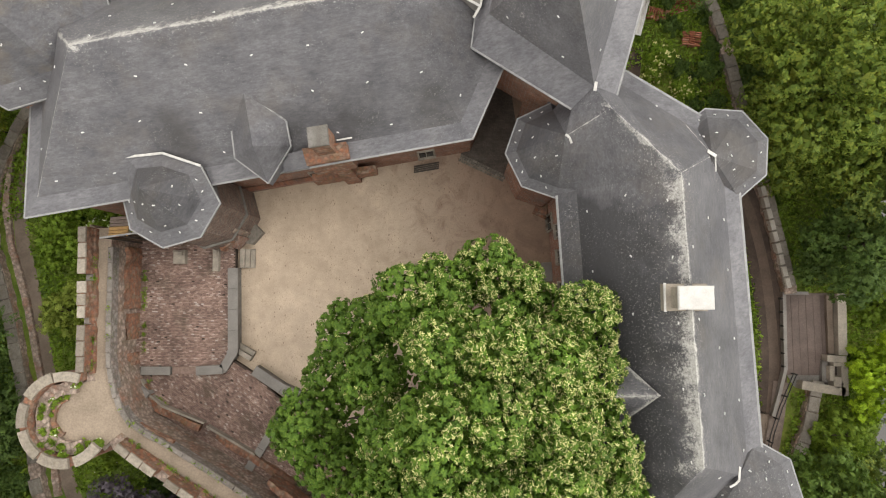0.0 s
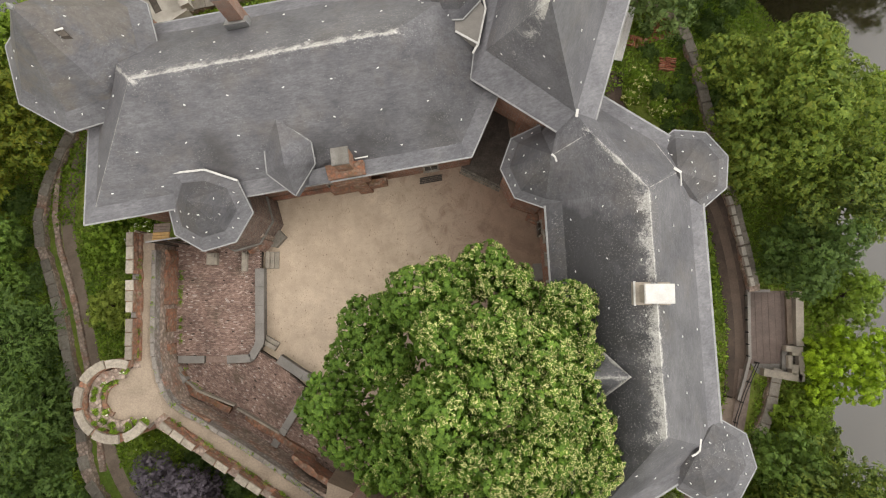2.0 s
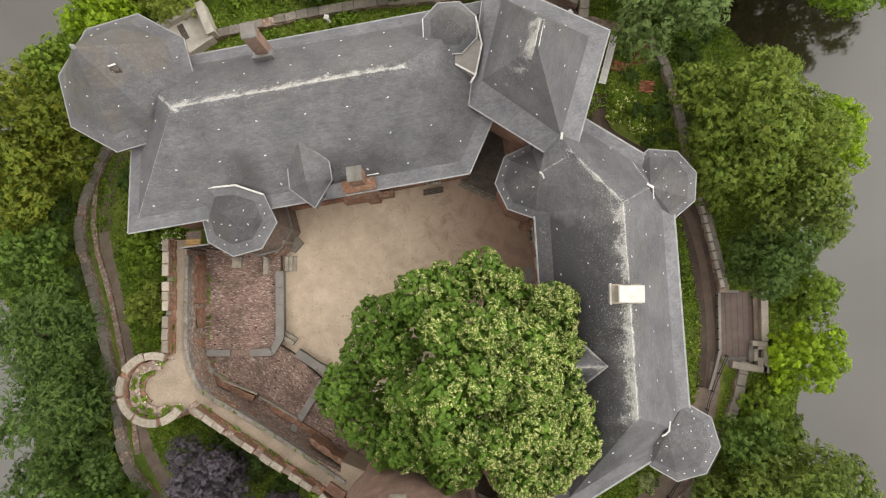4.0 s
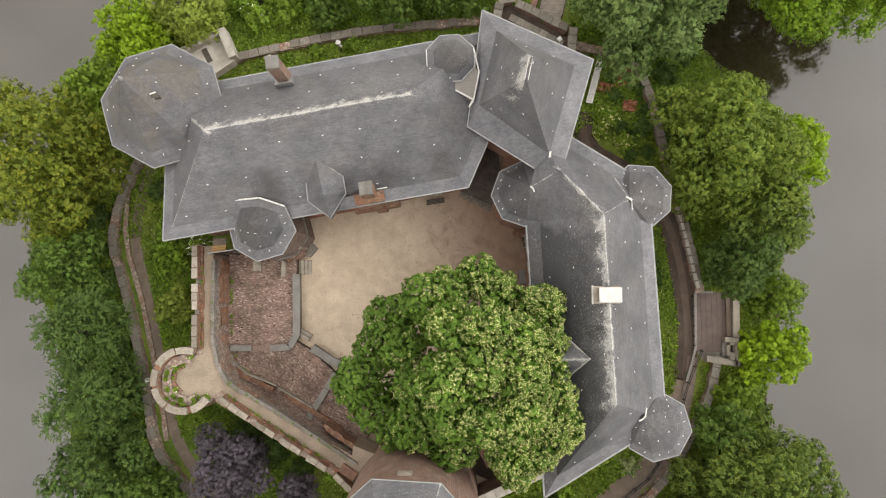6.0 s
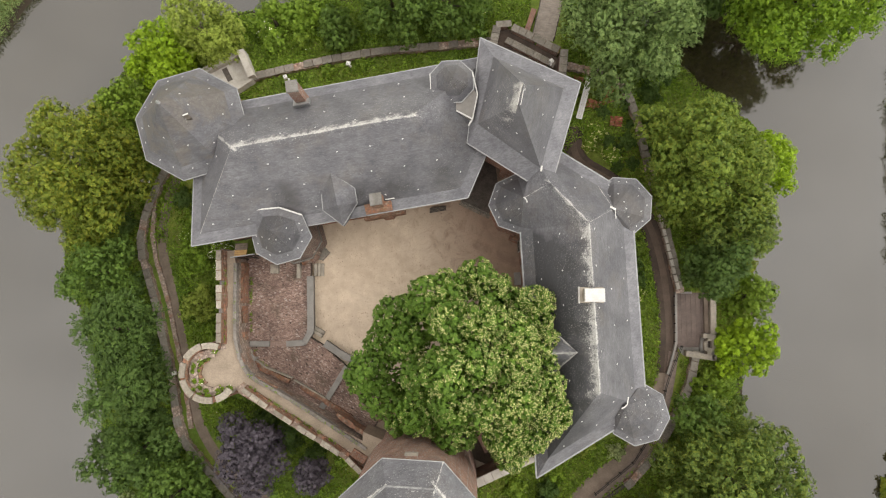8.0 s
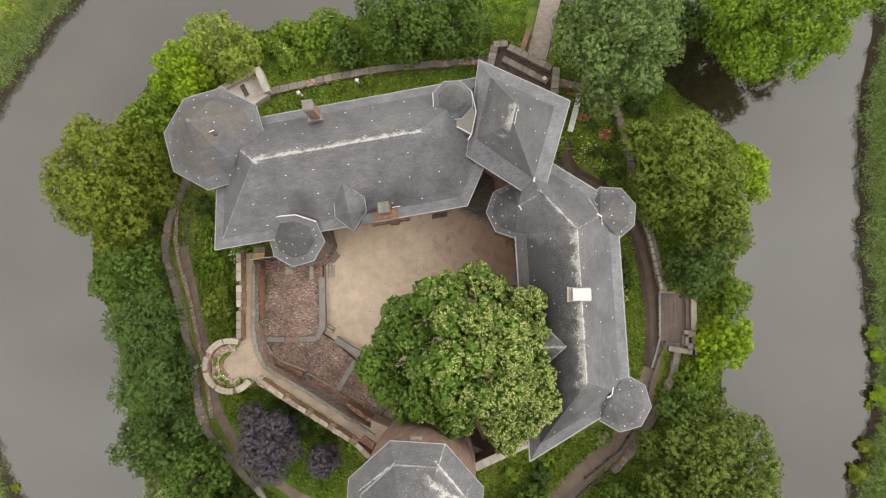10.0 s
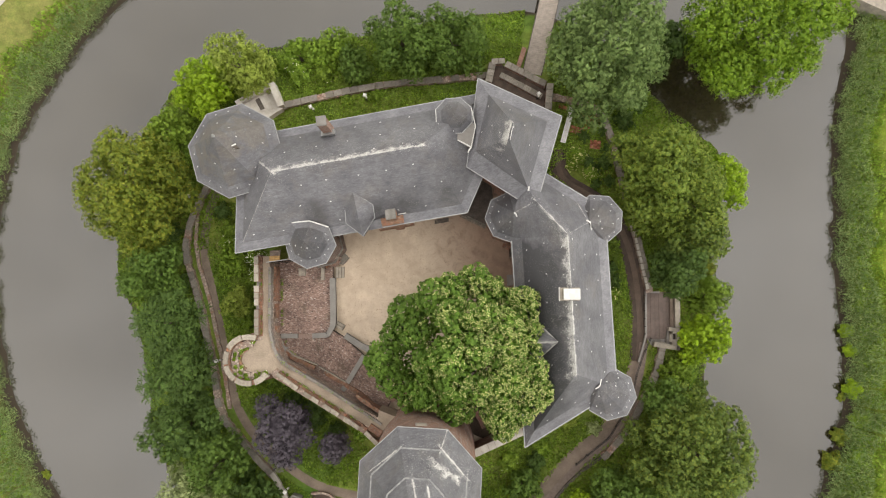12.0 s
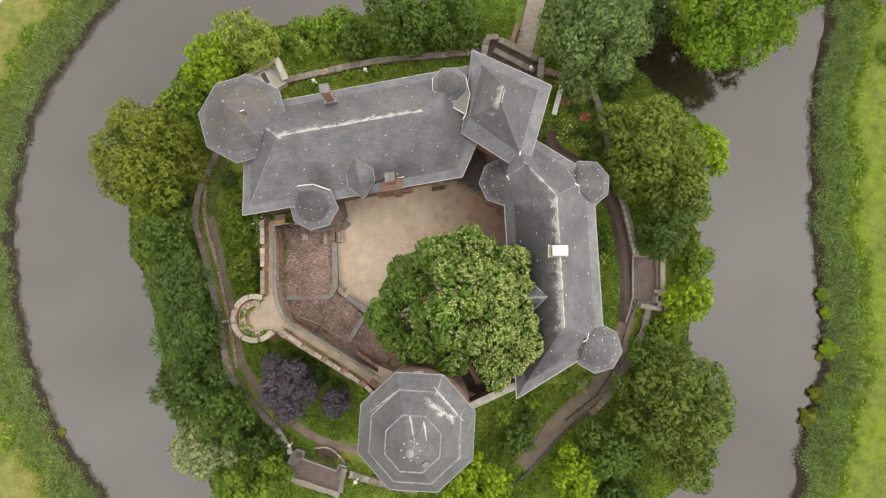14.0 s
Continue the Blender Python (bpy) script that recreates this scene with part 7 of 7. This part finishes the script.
for n, (x, y, r) in enumerate(((-44.0, 8.6, 2.0), (-43.9, 5.0, 2.0), (-42.6, 1.0, 2.1), (-41.6, -2.6, 2.0), (-40.6, -6.2, 2.1), (-39.7, -9.6, 2.0), (-38.9, -13.0, 2.0), (-38.3, -16.4, 2.0), (-37.0, -20.2, 2.0), (-34.4, -23.4, 1.9), (-31.4, -26.6, 1.7))):
    bush(x, y, r, 2.6, "deep", "dark green shrub leaning over the outer wall", 480 + n, float(land_height(np.array([[x, y]]))[0]) - 0.05)
# weeds growing on the bastion
for n, (x, y, r) in enumerate(((-30.6, -8.2, 0.45), (-30.4, -10.6, 0.5), (-29.6, -11.7, 0.55), (-28.2, -11.6, 0.6), (-27.0, -11.4, 0.5), (-28.9, -7.1, 0.4), (-32.6, -11.6, 0.7))):
    bush(x, y, r, 0.5, "fresh", "tuft of weeds growing on the bastion", 500 + n, WALK + 0.1 if x > -32 else 0.5, 8, 260)


def scatter(name, label, leaf, count, seed, where, size, tall, lean=0.6, kind_name="grass", wide=0.36):
    """Uncountable low growth over a stretch of ground."""
    r = np.random.RandomState(seed)
    pts = where(r, count)
    z = land_height(pts)
    n = r.normal(size=(len(pts), 3)) * (1, 1, 0.5) + (0, 0, lean)
    c = np.column_stack([pts, z + r.rand(len(pts)) * tall])
    tagged(part(name, quads_mesh(name, c, n, size * r.uniform(0.5, 1.4, len(pts)), r, 1.5, wide), LEAF[leaf]), label, kind_name, kind="stuff")


FOOT = [(-29.5, 5), (-29.2, 13), (-36, 14), (-36, 25), (-24.5, 24), (2.5, 28.5), (14, 23), (11.5, 16), (17, 13.5), (22.5, 12), (21, 6), (21.2, -10), (23.8, -13), (21.5, -17.5), (9, -21), (3, -23), (-4, -30), (-12, -24), (-25.5, -13), (-30, -13.6), (-33, -9.5), (-29, -5.5)]


def island_growth(r, count):
    p = r.uniform((-55, -48), (42, 46), (count, 2))
    inn = outside(ISLAND, p)
    free = np.min([outside(q, p) for q in (FOOT, PLAT, SP, HUT, [(3, 26), (14.5, 26), (14.5, 31), (6, 35.2), (4, 34.5)], [(9, 33), (13, 32), (16, 46), (11, 46)])], 0)
    p = p[(inn < 0.3) & (free > 0.2)]
    paths = np.min([outside(np.array(rails(l, 1.1)[0] + rails(l, 1.1)[1][::-1]), p) for l in ([(-39.9, 6.0), (-36.5, -7.0), (-34.2, -17.0), (-28.2, -24.6), (-20.0, -29.6), (-9.0, -31.5)], [(15.0, 19.0), (19.0, 15.2), (25.3, 8.0), (27.0, -2.0), (26.6, -10.5), (24.0, -18.4), (17.0, -24.4), (10.0, -32.5)])], 0)
    patch = wobble(p, 5, 9) + 0.55 * r.normal(size=len(p))
    return p[(paths > 0.2) & (patch > -0.6)]


def bank_growth(near, far_edge):
    """Places in a strip beyond the far bank."""
    def pick(r, count):
        a = np.asarray(OUTER)
        q = np.roll(a, -1, 0)
        size = np.hypot(*(q - a).T)
        k = r.choice(len(a), count, p=size / size.sum())
        d = (q - a)[k] / size[k][:, None]
        p = a[k] + (q - a)[k] * r.rand(count, 1) + np.stack([d[:, 1], -d[:, 0]], 1) * r.uniform(near - 1.5, far_edge + 2.5, count)[:, None]
        out = outside(OUTER, p) + wobble(p, 6, 2) * 0.8
        return p[(out > near + wobble(p, 4, 7) * 0.9 + r.normal(0, 0.25, len(p))) & (out < far_edge + wobble(p, 9, 5) * 1.5)]
    return pick


scatter("undergrowth", "rank grass and herbs on the castle island", "herb", 290000, 1, island_growth, 0.26, 0.4)
scatter("undergrowth", "paler meadow herbs on the castle island", "fresh", 150000, 2, island_growth, 0.24, 0.45)
scatter("reed_bed", "grey-green reeds along the far bank of the moat", "reed", 340000, 3, bank_growth(0.4, 4.6), 0.36, 1.4, 0.55, "reeds", 0.1)
scatter("bank_scrub", "green scrub along the far bank", "herb", 85000, 4, bank_growth(2.2, 6.7), 0.36, 1.0, 0.6, "scrub")
for n, (x, y, r, leaf) in enumerate(((-80, 24, 3.5, "deep"), (-82, 12, 2.5, "fresh"), (-64.5, -28.5, 0.9, "gold"), (59.2, -14.7, 2.0, "bright"), (57.9, -16.0, 0.9, "gold"), (57.0, -21.7, 1.7, "gold"), (55.8, -25.4, 1.9, "gold"), (59.8, -19.4, 1.8, "fresh"), (58.8, -6.0, 1.3, "bright"), (59.2, -9.0, 1.4, "bright"), (60.6, -2.0, 1.2, "fresh"), (58.8, -24.6, 1.5, "fresh"), (70, 33, 2.5, "fresh"), (60.5, 12, 1.0, "fresh"))):
    bush(x, y, r, r * 0.8, leaf, "bank shrub standing among the reeds", 600 + n, float(land_height(np.array([[x, y]]))[0]) - 0.1)


def wall_weeds(lines, count, seed, spread):
    """Weeds rooted in the joints of the old walls, in clumps."""
    r = np.random.RandomState(seed)
    out = []
    for line, z, share in lines:
        at = np.array([(x, y) for x, y, _ in spaced(line, 0.15)])
        k = int(count * share)
        clumps = at[r.choice(len(at), max(3, len(at) // 4))]
        p = clumps[r.choice(len(clumps), k)] + r.normal(0, spread, (k, 2))
        out.append(np.column_stack([p, z + np.abs(r.normal(0, 0.14, k))]))
    c = np.vstack(out)
    n = r.normal(size=c.shape) * (1, 1, 0.5) + (0, 0, 0.7)
    tagged(part("wall_weeds", quads_mesh("wall_weeds", c, n, 0.15 * r.uniform(0.5, 1.5, len(c)), r, 1.3, 0.22), LEAF["fresh"]), "weeds and moss tufts rooted in the old walls", "weeds", kind="stuff")


wall_weeds([(bastion_arc(2.2, 85, 295), WALK + 0.4, 0.42), (bastion_arc(1.6, 110, 240), WALK + 0.1, 0.16), (bastion_arc(2.7, 225, 300), WALK + 0.7, 0.16), ([(-27.9, 3.0), (-27.7, -6.2)], WALK + 0.2, 0.1), (inner_line, WALK + 0.2, 0.1), ([(-26.2, 2.0), (-26.0, -5.5), (-25.0, -8.6), (-21.0, -10.9)], 0.5, 0.12), ([(-24.8, -11.0), (-11.5, -19.4)], WALK + 0.2, 0.1)], 5200, 77, 0.1)
